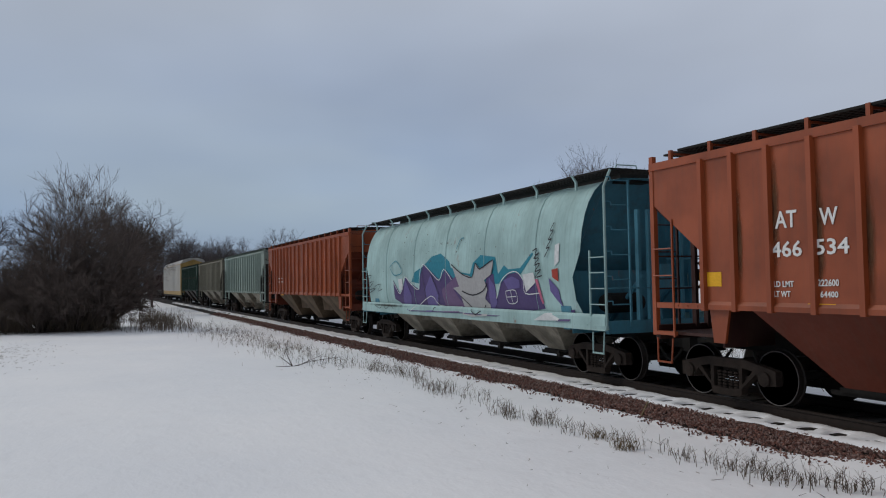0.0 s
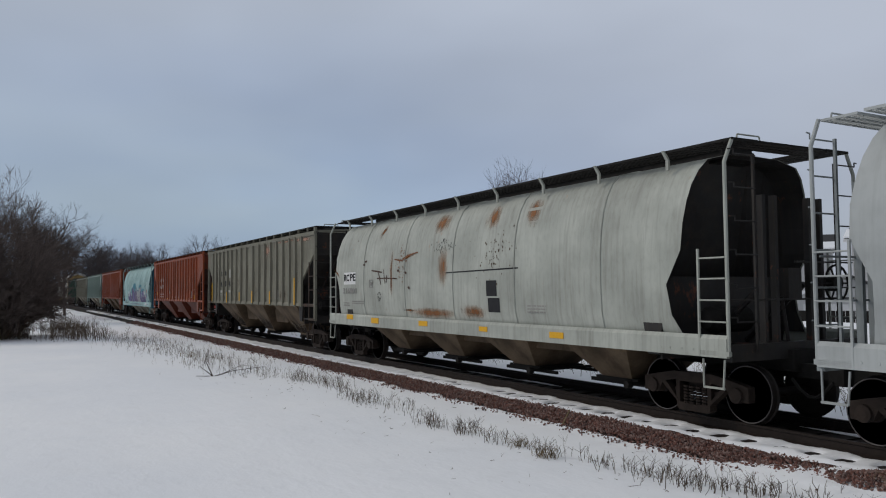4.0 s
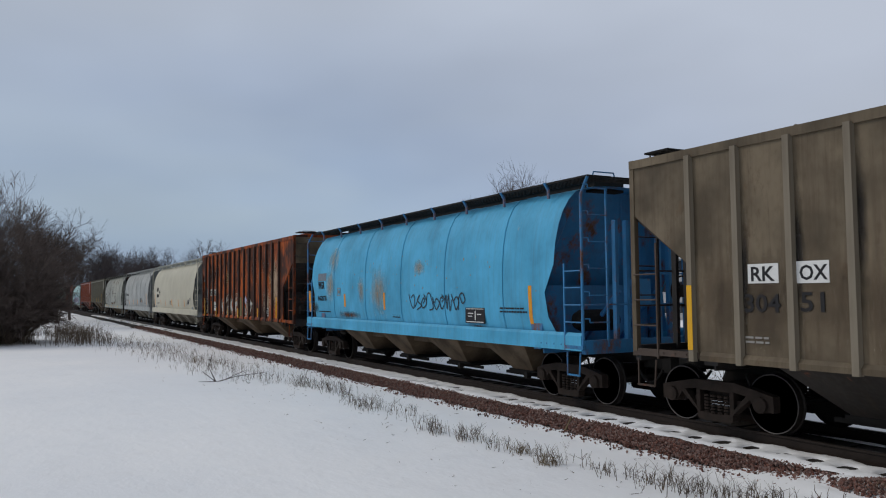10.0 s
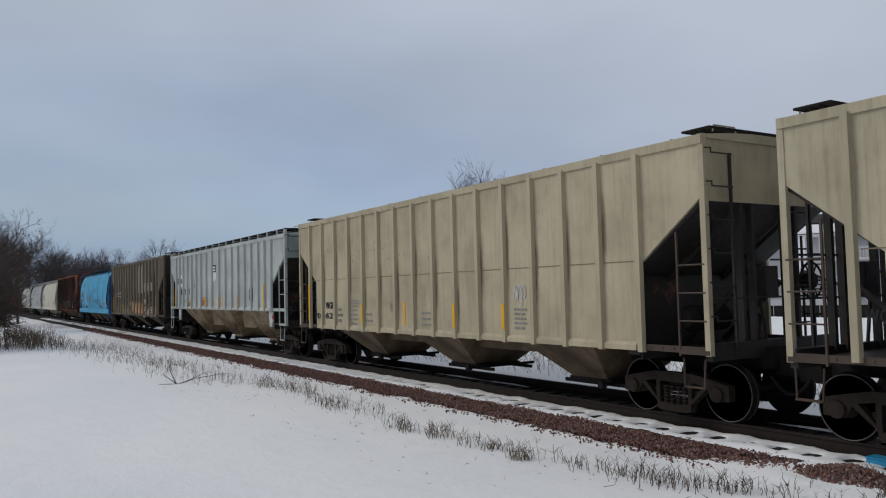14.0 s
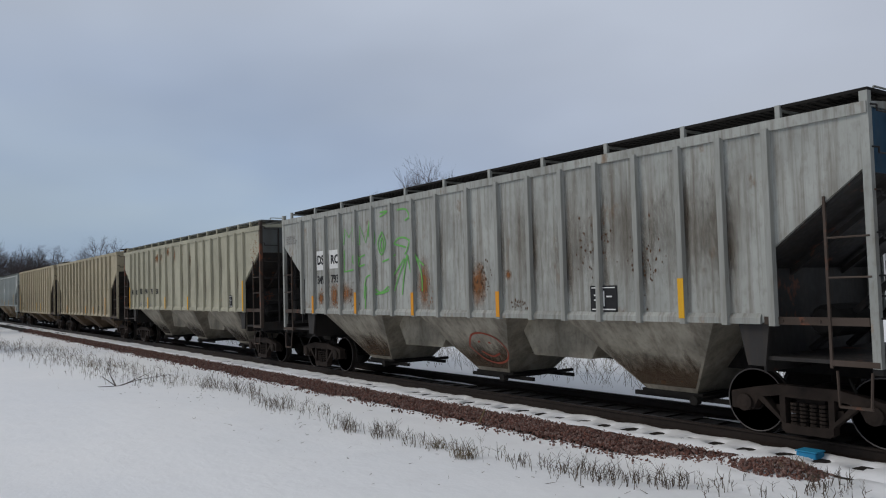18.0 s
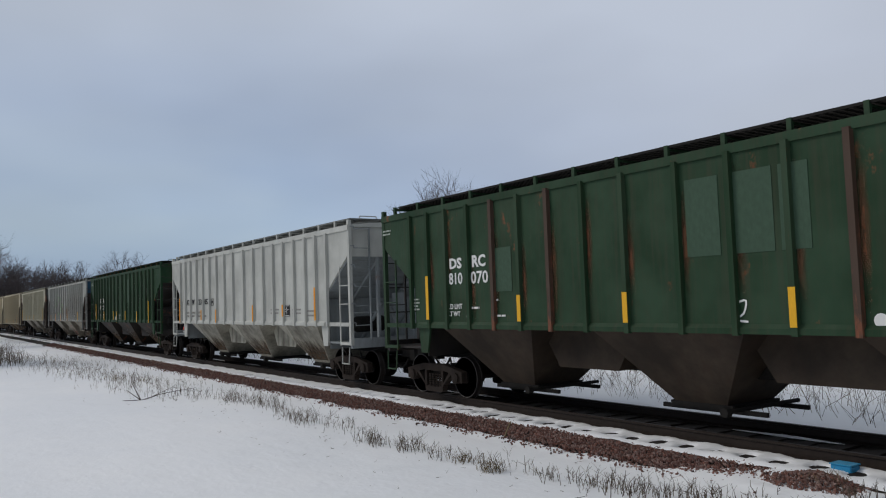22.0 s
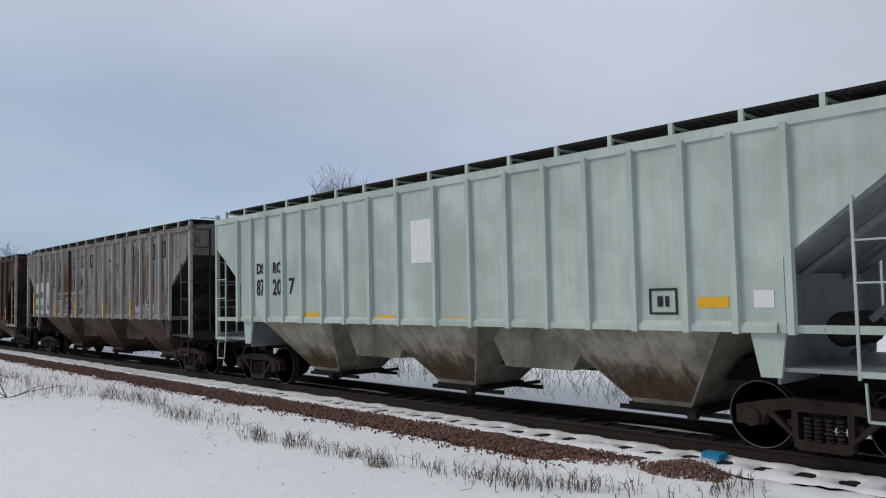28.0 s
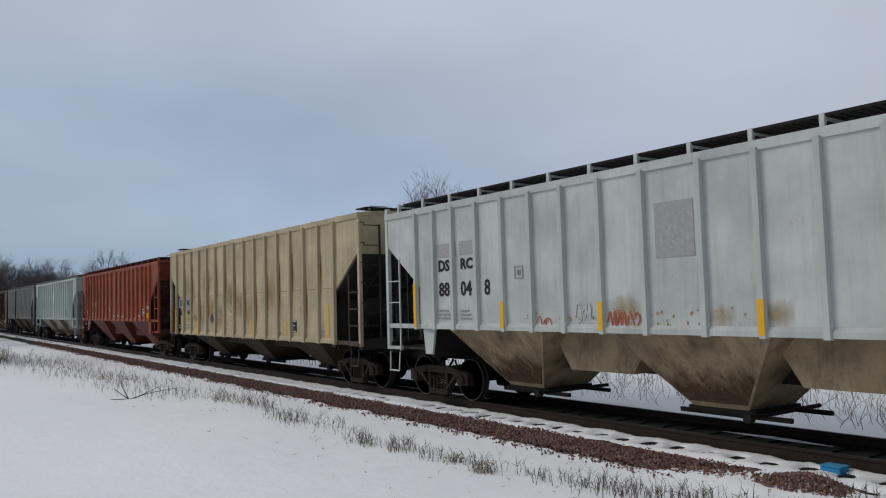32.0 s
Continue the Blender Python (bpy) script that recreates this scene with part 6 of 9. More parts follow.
# 349
tape(c_349, 2.16, 2.75, 0.56, 0.51, WHITE)
tape(c_349, 2.90, 2.77, 0.62, 0.48, WHITE)
mark(c_349, "DS", 2.21, 2.89, 0.48, 0.26, BLACK)
mark(c_349, "RC", 2.98, 2.89, 0.47, 0.24, BLACK)
mark(c_349, "349", 2.20, 2.38, 0.42, 0.22, BLACK)
mark(c_349, "793", 2.98, 2.40, 0.40, 0.21, BLACK)
tape(c_349, 1.84, 1.60, 0.16, 0.47, ORANGE)
stencil(c_349, 0.25, 3.56, 0.71, 0.26, 4, GREYMARK)
stain(c_349, 2.22, 1.88, 0.34, 0.26, RUSTST)
stain(c_349, 2.96, 1.73, 0.37, 0.57, RUSTST)
tape(c_349, 1.63, 1.62, 0.20, 0.46, ORANGE)
tape(c_349, 4.09, 1.62, 0.15, 0.52, ORANGE)
tape(c_349, 6.67, 1.61, 0.16, 0.50, ORANGE)
tape(c_349, 9.54, 1.62, 0.13, 0.48, ORANGE)
stain(c_349, 7.03, 1.79, 0.42, 0.85, RUSTST)
stain(c_349, 8.92, 1.93, 0.44, 0.66, RUSTST)
stain(c_349, 9.99, 2.33, 0.14, 0.14, RUSTST)
stain(c_349, 3.53, 1.91, 0.48, 0.42, RUSTST)
for u0, w0 in ((10.2, 0.9), (11.3, 0.8), (12.4, 1.1), (13.6, 1.0), (14.6, 1.2), (15.6, 0.8)):
    stain(c_349, u0, 1.75, w0, 2.2, GRIMESHADE)
data_panel(c_349, 12.13, 1.74, 0.57, 0.42, BLACK)
tape(c_349, 14.18, 1.66, 0.18, 0.58, YELLOW)
# 222
mark(c_222, "DS", 2.97, 2.71, 0.43, 0.26, WHITE)
mark(c_222, "RC", 3.77, 2.70, 0.46, 0.27, WHITE)
mark(c_222, "810", 2.89, 2.32, 0.51, 0.26, WHITE)
mark(c_222, "222", 3.64, 2.31, 0.60, 0.26, WHITE)
tape(c_222, 2.07, 1.73, 0.14, 0.93, YELLOW)
tape(c_222, 4.44, 1.72, 0.12, 0.49, YELLOW)
mark(c_222, "LD LMT", 2.85, 1.96, 0.52, 0.10, PALEGR)
mark(c_222, "LT WT", 2.84, 1.81, 0.44, 0.10, PALEGR)
mark(c_222, "207 400", 3.73, 1.98, 0.37, 0.08, WHITE)
mark(c_222, "60600", 3.72, 1.82, 0.42, 0.08, PALEGR)
stain(c_222, 2.19, 2.08, 0.34, 0.28, PALEST)
stencil(c_222, 1.38, 1.96, 0.47, 0.25, 4, PALEGR)
stencil(c_222, 0.18, 3.83, 0.67, 0.18, 3, PALEGR)
tape(c_222, 2.19, 1.61, 0.12, 0.14, WHITE)
tape(c_222, 6.87, 1.73, 0.15, 0.48, YELLOW)
tape(c_222, 9.72, 1.73, 0.12, 0.48, YELLOW)
stencil(c_222, 7.93, 1.80, 0.50, 0.29, 4, PALEGR)
stencil(c_222, 7.87, 1.64, 0.64, 0.06, 1, PALEGR)
graffiti(c_222, 8.73, 1.77, 0.69, 0.38, "darktag")
graffiti(c_222, 9.82, 1.82, 0.79, 0.35, "darktag")
graffiti(c_222, 6.85, 1.61, 0.57, 0.40, "whitetag")
tape(c_222, 9.64, 2.81, 0.21, 0.93, PALEDK)
tape(c_222, 9.93, 2.65, 0.75, 1.21, PALEDK)
tape(c_222, 14.42, 1.60, 0.32, 1.04, YELLOW)
tape(c_222, 12.07, 1.61, 0.36, 0.55, YELLOW)
tape(c_222, 9.92, 1.57, 0.35, 0.60, YELLOW)
tape(c_222, 7.12, 1.57, 0.42, 0.62, YELLOW)
# 230
mark(c_230, "AT", 1.98, 2.34, 0.40, 0.23, BLACK)
mark(c_230, "W", 2.75, 2.35, 0.31, 0.22, BLACK)
mark(c_230, "23", 3.70, 2.35, 0.37, 0.22, BLACK)
mark(c_230, "057", 4.37, 2.35, 0.52, 0.22, BLACK)
frame_box(c_230, 5.27, 2.30, 0.27, 0.26, BLACK)
tape(c_230, 1.18, 1.64, 0.22, 1.00, ORANGE)
tape(c_230, 3.90, 1.68, 0.14, 0.46, ORANGE)
tape(c_230, 6.30, 1.65, 0.12, 0.49, ORANGE)
data_panel(c_230, 12.28, 1.87, 0.47, 0.35, BLACK)
tape(c_230, 9.48, 1.71, 0.18, 0.54, ORANGE)
tape(c_230, 14.55, 1.76, 0.17, 0.93, ORANGE)
tape(c_230, 12.19, 1.87, 0.12, 0.36, ORANGE)
stencil(c_230, 11.22, 1.95, 0.79, 0.22, 2, GREYMARK)
stencil(c_230, 12.95, 1.94, 0.69, 0.21, 2, GREYMARK)
stencil(c_230, 13.82, 1.87, 0.96, 0.26, 2, GREYMARK)
# 070
mark(c_070, "DS", 2.76, 2.86, 0.44, 0.23, WHITE)
mark(c_070, "RC", 3.54, 2.86, 0.45, 0.25, WHITE)
mark(c_070, "810", 2.69, 2.53, 0.49, 0.25, WHITE)
mark(c_070, "070", 3.48, 2.52, 0.58, 0.26, WHITE)
mark(c_070, "LD LMT", 2.64, 2.01, 0.50, 0.11, WHITE)
mark(c_070, "LT WT", 2.63, 1.86, 0.43, 0.10, WHITE)
tape(c_070, 1.83, 1.79, 0.17, 0.96, YELLOW)
tape(c_070, 5.29, 1.76, 0.12, 0.50, YELLOW)
tape(c_070, 4.30, 2.34, 0.60, 0.86, PALEDK)
stencil(c_070, 1.18, 2.00, 0.43, 0.30, 4, PALEGR)
stencil(c_070, 3.50, 2.01, 0.37, 0.09, 1, WHITE)
stencil(c_070, 4.28, 2.16, 0.19, 0.08, 1, WHITE)
stencil(c_070, 4.26, 1.85, 0.52, 0.08, 1, WHITE)
stain(c_070, 3.38, 1.79, 0.16, 0.14, WHITEST)
stencil(c_070, 0.03, 3.82, 0.41, 0.16, 2, PALEGR)
tape(c_070, 14.11, 1.79, 0.22, 0.92, YELLOW)
tape(c_070, 10.64, 1.70, 0.25, 0.53, YELLOW)
tape(c_070, 5.20, 1.81, 0.19, 0.36, YELLOW)
tape(c_070, 7.71, 1.75, 0.24, 0.49, YELLOW)
for u0, w0 in ((9.03, 0.58), (9.72, 0.74), (10.56, 0.42)):
    tape(c_070, u0, 2.72, w0, 1.15, PALEDK)
frame_box(c_070, 12.09, 1.82, 0.42, 0.43, PALEGR)
frame_box(c_070, 12.98, 1.85, 0.42, 0.41, PALEGR)
stencil(c_070, 13.13, 2.32, 0.39, 0.27, 3, PALEGR)
stencil(c_070, 14.55, 1.86, 0.45, 0.50, 4, PALEGR)
# 5017
tape(c_5017, 2.08, 2.13, 0.49, 0.75, WHITE)
tape(c_5017, 2.77, 2.11, 0.61, 0.75, WHITE)
tape(c_5017, 3.59, 2.13, 0.26, 0.37, WHITE)
mark(c_5017, "WG", 2.13, 2.65, 0.43, 0.20, BLACK)
mark(c_5017, "R", 3.01, 2.62, 0.16, 0.20, BLACK)
mark(c_5017, "50", 2.11, 2.21, 0.38, 0.20, BLACK)
mark(c_5017, "17", 2.94, 2.21, 0.33, 0.19, BLACK)
tape(c_5017, 1.06, 1.53, 0.17, 0.97, YELLOW)
tape(c_5017, 4.11, 1.50, 0.16, 0.53, YELLOW)
tape(c_5017, 6.74, 1.49, 0.13, 0.50, YELLOW)
stencil(c_5017, 2.78, 1.72, 0.45, 0.22, 2, BLACK)
stencil(c_5017, 3.55, 1.72, 0.51, 0.17, 2, BLACK)
stencil(c_5017, 2.08, 1.71, 0.34, 0.23, 2, BLACK)
stain(c_5017, 0.16, 3.61, 0.54, 0.67, RUSTST)
stain(c_5017, 1.51, 3.91, 0.47, 0.38, RUSTST)
stain(c_5017, 3.86, 3.55, 0.20, 0.21, RUSTST)
stain(c_5017, 5.50, 3.65, 0.24, 0.22, RUSTST)
stain(c_5017, 2.43, 4.16, 0.48, 0.14, RUSTST)
stain(c_5017, 3.20, 4.15, 0.27, 0.26, RUSTST)
stain(c_5017, 4.54, 1.81, 0.53, 0.47, BROWNST)
stain(c_5017, 6.17, 1.81, 0.55, 0.68, BROWNST)
stain(c_5017, 5.41, 1.81, 0.47, 0.58, BROWNST)
stain(c_5017, 7.01, 3.32, 0.17, 0.85, BROWNST)
frame_box(c_5017, 13.04, 1.77, 0.55, 0.38, WHITE)
tape(c_5017, 14.01, 2.01, 0.19, 0.18, WHITE)
tape(c_5017, 14.64, 1.76, 0.33, 0.23, WHITE)
tape(c_5017, 14.98, 1.55, 0.24, 1.00, YELLOW)
tape(c_5017, 9.14, 1.54, 0.18, 0.47, YELLOW)
tape(c_5017, 11.80, 1.52, 0.19, 0.48, YELLOW)
graffiti(c_5017, 6.90, 2.22, 1.59, 1.05, "whitetag")
graffiti(c_5017, 12.11, 2.48, 1.55, 0.70, "whitetag")
stain(c_5017, 11.80, 1.48, 3.06, 1.37, BROWNST)
stain(c_5017, 5.26, 1.59, 6.54, 1.42, BROWNST)
stain(c_5017, 2.14, 1.53, 3.13, 1.24, BROWNST)
for u0, h0 in ((7.2, 0.75), (8.6, 1.0), (10.0, 0.9), (11.4, 1.15), (12.8, 1.0), (14.0, 0.9), (5.2, 0.5), (6.2, 0.6)):
    stain(c_5017, u0, 1.60, 1.5, h0, BROWNST)
stain(c_5017, 14.6, 3.5, 1.2, 0.7, RUSTST)
stain(c_5017, 15.6, 3.7, 0.8, 0.5, BROWNST)
# xtra
tape(c_xtra, 1.51, 1.99, 0.60, 0.75, DKTEAL)
tape(c_xtra, 2.39, 1.99, 0.66, 0.77, DKTEAL)
mark(c_xtra, "DS", 1.55, 2.38, 0.51, 0.26, CREAMMK)
mark(c_xtra, "RC", 2.41, 2.37, 0.60, 0.25, CREAMMK)
mark(c_xtra, "473", 1.52, 2.02, 0.58, 0.23, WHITE)
mark(c_xtra, "59", 2.40, 2.01, 0.42, 0.23, WHITE)
tape(c_xtra, 1.41, 1.50, 0.70, 0.47, RUSTOR)
tape(c_xtra, 2.26, 1.48, 0.76, 0.50, RUSTOR)
tape(c_xtra, 1.23, 1.98, 0.14, 0.49, YELLOW)
tape(c_xtra, 3.92, 1.50, 0.13, 0.35, YELLOW)
tape(c_xtra, 6.79, 1.48, 0.14, 0.47, YELLOW)
tape(c_xtra, 9.58, 1.46, 0.13, 0.49, YELLOW)
stain(c_xtra, 8.29, 3.76, 0.47, 0.27, PALEST)
stain(c_xtra, 7.34, 3.65, 0.49, 0.45, PALEST)
stain(c_xtra, 6.43, 3.75, 0.49, 0.39, PALEST)
stain(c_xtra, 5.46, 3.88, 0.31, 0.28, PALEST)
stain(c_xtra, 4.36, 3.60, 0.56, 0.49, RUSTOR)
stain(c_xtra, 7.28, 2.33, 0.53, 0.49, RUSTOR)
stain(c_xtra, 7.23, 1.40, 0.49, 0.53, RUSTOR)
stain(c_xtra, 10.08, 4.01, 0.56, 0.17, PALEST)
letter_bar(c_xtra, 12.28, 3.68, 0.35, 0.33, WHITE)
letter_bar(c_xtra, 12.12, 3.19, 0.42, 0.30, WHITE)
letter_bar(c_xtra, 12.09, 2.73, 0.42, 0.27, WHITE)
letter_bar(c_xtra, 12.05, 2.22, 0.45, 0.30, WHITE)
tape(c_xtra, 15.19, 1.44, 0.15, 0.56, YELLOW)
stain(c_xtra, 0.1, 3.6, 0.9, 0.6, PALEST)
stain(c_xtra, 15.88, 3.29, 0.93, 0.89, RUSTOR)
# mor
tape(c_mor, 1.29, 1.74, 0.73, 1.26, BONE)
tape(c_mor, 2.08, 1.71, 0.62, 1.31, BONE)
tape(c_mor, 2.83, 1.69, 0.57, 1.31, BONE)
letter_bar(c_mor, 2.20, 3.43, 0.42, 0.48, INK)
letter_bar(c_mor, 3.00, 3.45, 0.39, 0.45, INK)
letter_bar(c_mor, 3.84, 3.42, 0.33, 0.45, INK)
letter_bar(c_mor, 4.68, 3.41, 0.37, 0.43, INK)
letter_bar(c_mor, 5.64, 3.42, 0.10, 0.42, INK)
letter_bar(c_mor, 6.38, 3.43, 0.36, 0.44, INK)
letter_bar(c_mor, 7.29, 3.43, 0.40, 0.46, INK)
letter_bar(c_mor, 8.24, 3.40, 0.39, 0.48, INK)
mark(c_mor, "G", 3.75, 2.75, 0.36, 0.39, INK)
mark(c_mor, "R", 4.62, 2.69, 0.32, 0.43, INK)
mark(c_mor, "A", 5.46, 2.71, 0.31, 0.42, INK)
mark(c_mor, "I", 6.47, 2.70, 0.07, 0.42, INK)
mark(c_mor, "N", 7.24, 2.68, 0.36, 0.46, INK)
mark(c_mor, "NO", 1.39, 2.35, 0.39, 0.23, BLACK)
mark(c_mor, "KL", 2.10, 2.38, 0.36, 0.24, BLACK)
mark(c_mor, "82", 1.38, 1.89, 0.41, 0.21, BLACK)
mark(c_mor, "39", 2.13, 1.87, 0.32, 0.21, BLACK)
mark(c_mor, "78", 2.92, 1.87, 0.33, 0.21, BLACK)
tape(c_mor, 1.04, 1.64, 0.16, 0.97, YELLOW)
tape(c_mor, 4.10, 1.64, 0.14, 0.50, YELLOW)
tape(c_mor, 6.72, 1.62, 0.15, 0.51, YELLOW)
stain(c_mor, 4.51, 1.61, 1.46, 2.58, BROWNST)
letter_bar(c_mor, 11.37, 3.40, 0.37, 0.51, INK)
letter_bar(c_mor, 12.14, 3.42, 0.36, 0.51, INK)
letter_bar(c_mor, 13.15, 3.42, 0.09, 0.48, INK)
letter_bar(c_mor, 13.86, 3.42, 0.35, 0.48, INK)
letter_bar(c_mor, 14.67, 3.44, 0.33, 0.50, INK)
letter_bar(c_mor, 10.23, 3.53, 0.12, 0.09, INK)
mark(c_mor, "C", 10.37, 2.72, 0.35, 0.45, INK)
mark(c_mor, "O", 11.31, 2.72, 0.32, 0.44, INK)
mark(c_mor, "R", 12.08, 2.72, 0.33, 0.43, INK)
mark(c_mor, "P", 12.94, 2.72, 0.36, 0.46, INK)
tape(c_mor, 9.89, 1.63, 0.14, 0.53, YELLOW)
tape(c_mor, 12.47, 1.66, 0.15, 0.49, YELLOW)
graffiti(c_mor, 12.63, 1.76, 0.69, 0.34, "whitetag")
graffiti(c_mor, 13.46, 1.83, 0.67, 0.34, "whitetag")
stain(c_mor, 12.72, 1.69, 0.76, 2.53, BROWNST)
stain(c_mor, 11.20, 3.28, 0.32, 0.87, BROWNST)
stain(c_mor, 15.19, 1.73, 0.41, 2.51, BROWNST)
data_panel(c_mor, 14.55, 2.39, 0.30, 0.60, BROWN1)
# mint
mark(c_mint, "DS", 2.23, 2.75, 0.65, 0.27, BLACK)
mark(c_mint, "RC", 3.01, 2.75, 0.53, 0.27, BLACK)
mark(c_mint, "87", 2.23, 2.22, 0.60, 0.41, BLACK)
mark(c_mint, "20", 3.00, 2.23, 0.45, 0.39, BLACK)
mark(c_mint, "7", 3.74, 2.24, 0.24, 0.38, BLACK)
tape(c_mint, 8.19, 2.76, 0.74, 0.81, WHITE)
frame_box(c_mint, 13.39, 1.82, 0.44, 0.36, BLACK)
tape(c_mint, 14.13, 1.91, 0.44, 0.14, YELLOW)
tape(c_mint, 14.72, 1.59, 0.47, 0.14, YELLOW)
tape(c_mint, 11.76, 1.60, 0.57, 0.13, YELLOW)
tape(c_mint, 9.09, 1.60, 0.66, 0.15, YELLOW)
tape(c_mint, 7.04, 1.63, 0.62, 0.15, YELLOW)
tape(c_mint, 4.24, 1.66, 0.75, 0.16, YELLOW)
tape(c_mint, 14.91, 1.91, 0.26, 0.22, WHITE)
# 262
mark(c_262, "AT", 3.07, 2.87, 0.40, 0.24, WHITE)
mark(c_262, "W", 3.93, 2.87, 0.27, 0.23, WHITE)
mark(c_262, "466", 2.96, 2.40, 0.53, 0.24, WHITE)
mark(c_262, "262", 3.79, 2.39, 0.43, 0.24, WHITE)
mark(c_262, "LD LMT", 2.95, 1.96, 0.38, 0.08, WHITE)
mark(c_262, "221700", 3.77, 1.96, 0.33, 0.08, WHITE)
mark(c_262, "LT WT", 2.94, 1.80, 0.31, 0.08, WHITE)
mark(c_262, "64300", 3.81, 1.80, 0.28, 0.07, WHITE)
tape(c_262, 1.43, 1.98, 0.47, 0.21, YELLOW)
tape(c_262, 3.69, 1.60, 0.44, 0.10, YELLOW)
frame_box(c_262, 14.06, 1.86, 0.45, 0.31, WHITE)
tape(c_262, 14.74, 1.77, 0.51, 0.23, YELLOW)
tape(c_262, 12.44, 1.65, 0.48, 0.10, YELLOW)
tape(c_262, 9.91, 1.61, 0.60, 0.11, YELLOW)
tape(c_262, 6.21, 1.64, 0.56, 0.11, YELLOW)
frame_box(c_262, 4.83, 2.65, 0.27, 0.29, WHITE)
stencil(c_262, 7.29, 2.11, 0.42, 0.19, 3, WHITE)
stencil(c_262, 8.20, 1.82, 0.39, 0.10, 2, WHITE)
stencil(c_262, 9.09, 1.82, 0.67, 0.10, 2, WHITE)
stencil(c_262, 9.86, 1.81, 0.65, 0.07, 1, WHITE)
stencil(c_262, 13.25, 1.81, 0.53, 0.09, 2, WHITE)
stencil(c_262, 14.79, 2.17, 0.47, 0.16, 3, WHITE)
# 5044
tape(c_5044, 1.23, 2.18, 0.62, 0.39, BLUEGR)
tape(c_5044, 2.19, 2.17, 0.67, 0.41, BLUEGR)
mark(c_5044, "DS", 1.38, 2.26, 0.43, 0.24, BLACK)
mark(c_5044, "RC", 2.27, 2.28, 0.46, 0.23, BLACK)
mark(c_5044, "50", 1.31, 1.88, 0.40, 0.25, BLACK)
mark(c_5044, "44", 2.27, 1.89, 0.39, 0.24, BLACK)
tape(c_5044, 0.88, 1.17, 0.13, 0.96, YELLOW)
tape(c_5044, 3.72, 1.18, 0.11, 0.49, YELLOW)
stencil(c_5044, 1.24, 1.37, 0.43, 0.20, 2, GREYMARK)
stencil(c_5044, 2.17, 1.38, 0.52, 0.21, 2, GREYMARK)
stencil(c_5044, 3.08, 1.39, 0.20, 0.17, 2, GREYMARK)
stain(c_5044, 3.15, 1.67, 0.52, 0.27, TANST)
stain(c_5044, 2.18, 1.66, 0.48, 0.22, TANST)
data_panel(c_5044, 12.32, 1.40, 0.50, 0.33, BLACK)
tape(c_5044, 14.81, 1.18, 0.14, 1.02, YELLOW)
tape(c_5044, 9.15, 1.17, 0.15, 0.57, YELLOW)
tape(c_5044, 11.93, 1.18, 0.15, 0.54, YELLOW)
stencil(c_5044, 11.55, 1.32, 0.25, 0.11, 2, GREYMARK)
stencil(c_5044, 14.17, 1.21, 0.49, 0.31, 3, GREYMARK)
# 880
tape(c_880, 2.10, 3.12, 0.70, 0.29, MIDGR)
tape(c_880, 2.93, 3.14, 0.65, 0.28, MIDGR)
mark(c_880, "DS", 2.17, 2.82, 0.40, 0.25, BLACK)
mark(c_880, "RC", 2.97, 2.84, 0.40, 0.23, BLACK)
mark(c_880, "88", 2.17, 2.29, 0.38, 0.30, BLACK)
mark(c_880, "04", 2.95, 2.29, 0.37, 0.31, BLACK)
mark(c_880, "8", 3.74, 2.29, 0.18, 0.32, BLACK)
tape(c_880, 1.04, 1.64, 0.21, 0.95, YELLOW)
tape(c_880, 4.16, 1.65, 0.15, 0.50, YELLOW)
tape(c_880, 6.73, 1.64, 0.17, 0.48, YELLOW)
tape(c_880, 9.57, 1.62, 0.15, 0.49, YELLOW)
frame_box(c_880, 4.67, 2.58, 0.24, 0.24, GREYMARK)
tape(c_880, 8.03, 2.77, 0.72, 0.85, MIDGR)
stencil(c_880, 2.10, 1.81, 0.52, 0.24, 3, GREYMARK)
stencil(c_880, 2.92, 1.81, 0.39, 0.23, 3, GREYMARK)
graffiti(c_880, 6.98, 1.65, 0.66, 0.41, "redtag")
graffiti(c_880, 6.25, 1.78, 0.36, 0.36, "greytag")
graffiti(c_880, 5.26, 1.67, 0.37, 0.20, "redtag")
stain(c_880, 7.11, 1.79, 0.53, 0.36, TANST)
stain(c_880, 8.99, 1.76, 0.37, 0.28, TANST)
stain(c_880, 9.80, 1.77, 0.41, 0.26, TANST)
# graf
stain(c_graf, 0.58, 1.14, 3.96, 0.10, BLACKST)
# red_far
stencil(c_red_far, 2.65, 2.26, 1.51, 0.38, 2, WHITE)
tape(c_red_far, 3.38, 1.53, 0.74, 0.13, YELLOW)
tape(c_red_far, 9.09, 1.58, 0.69, 0.11, YELLOW)

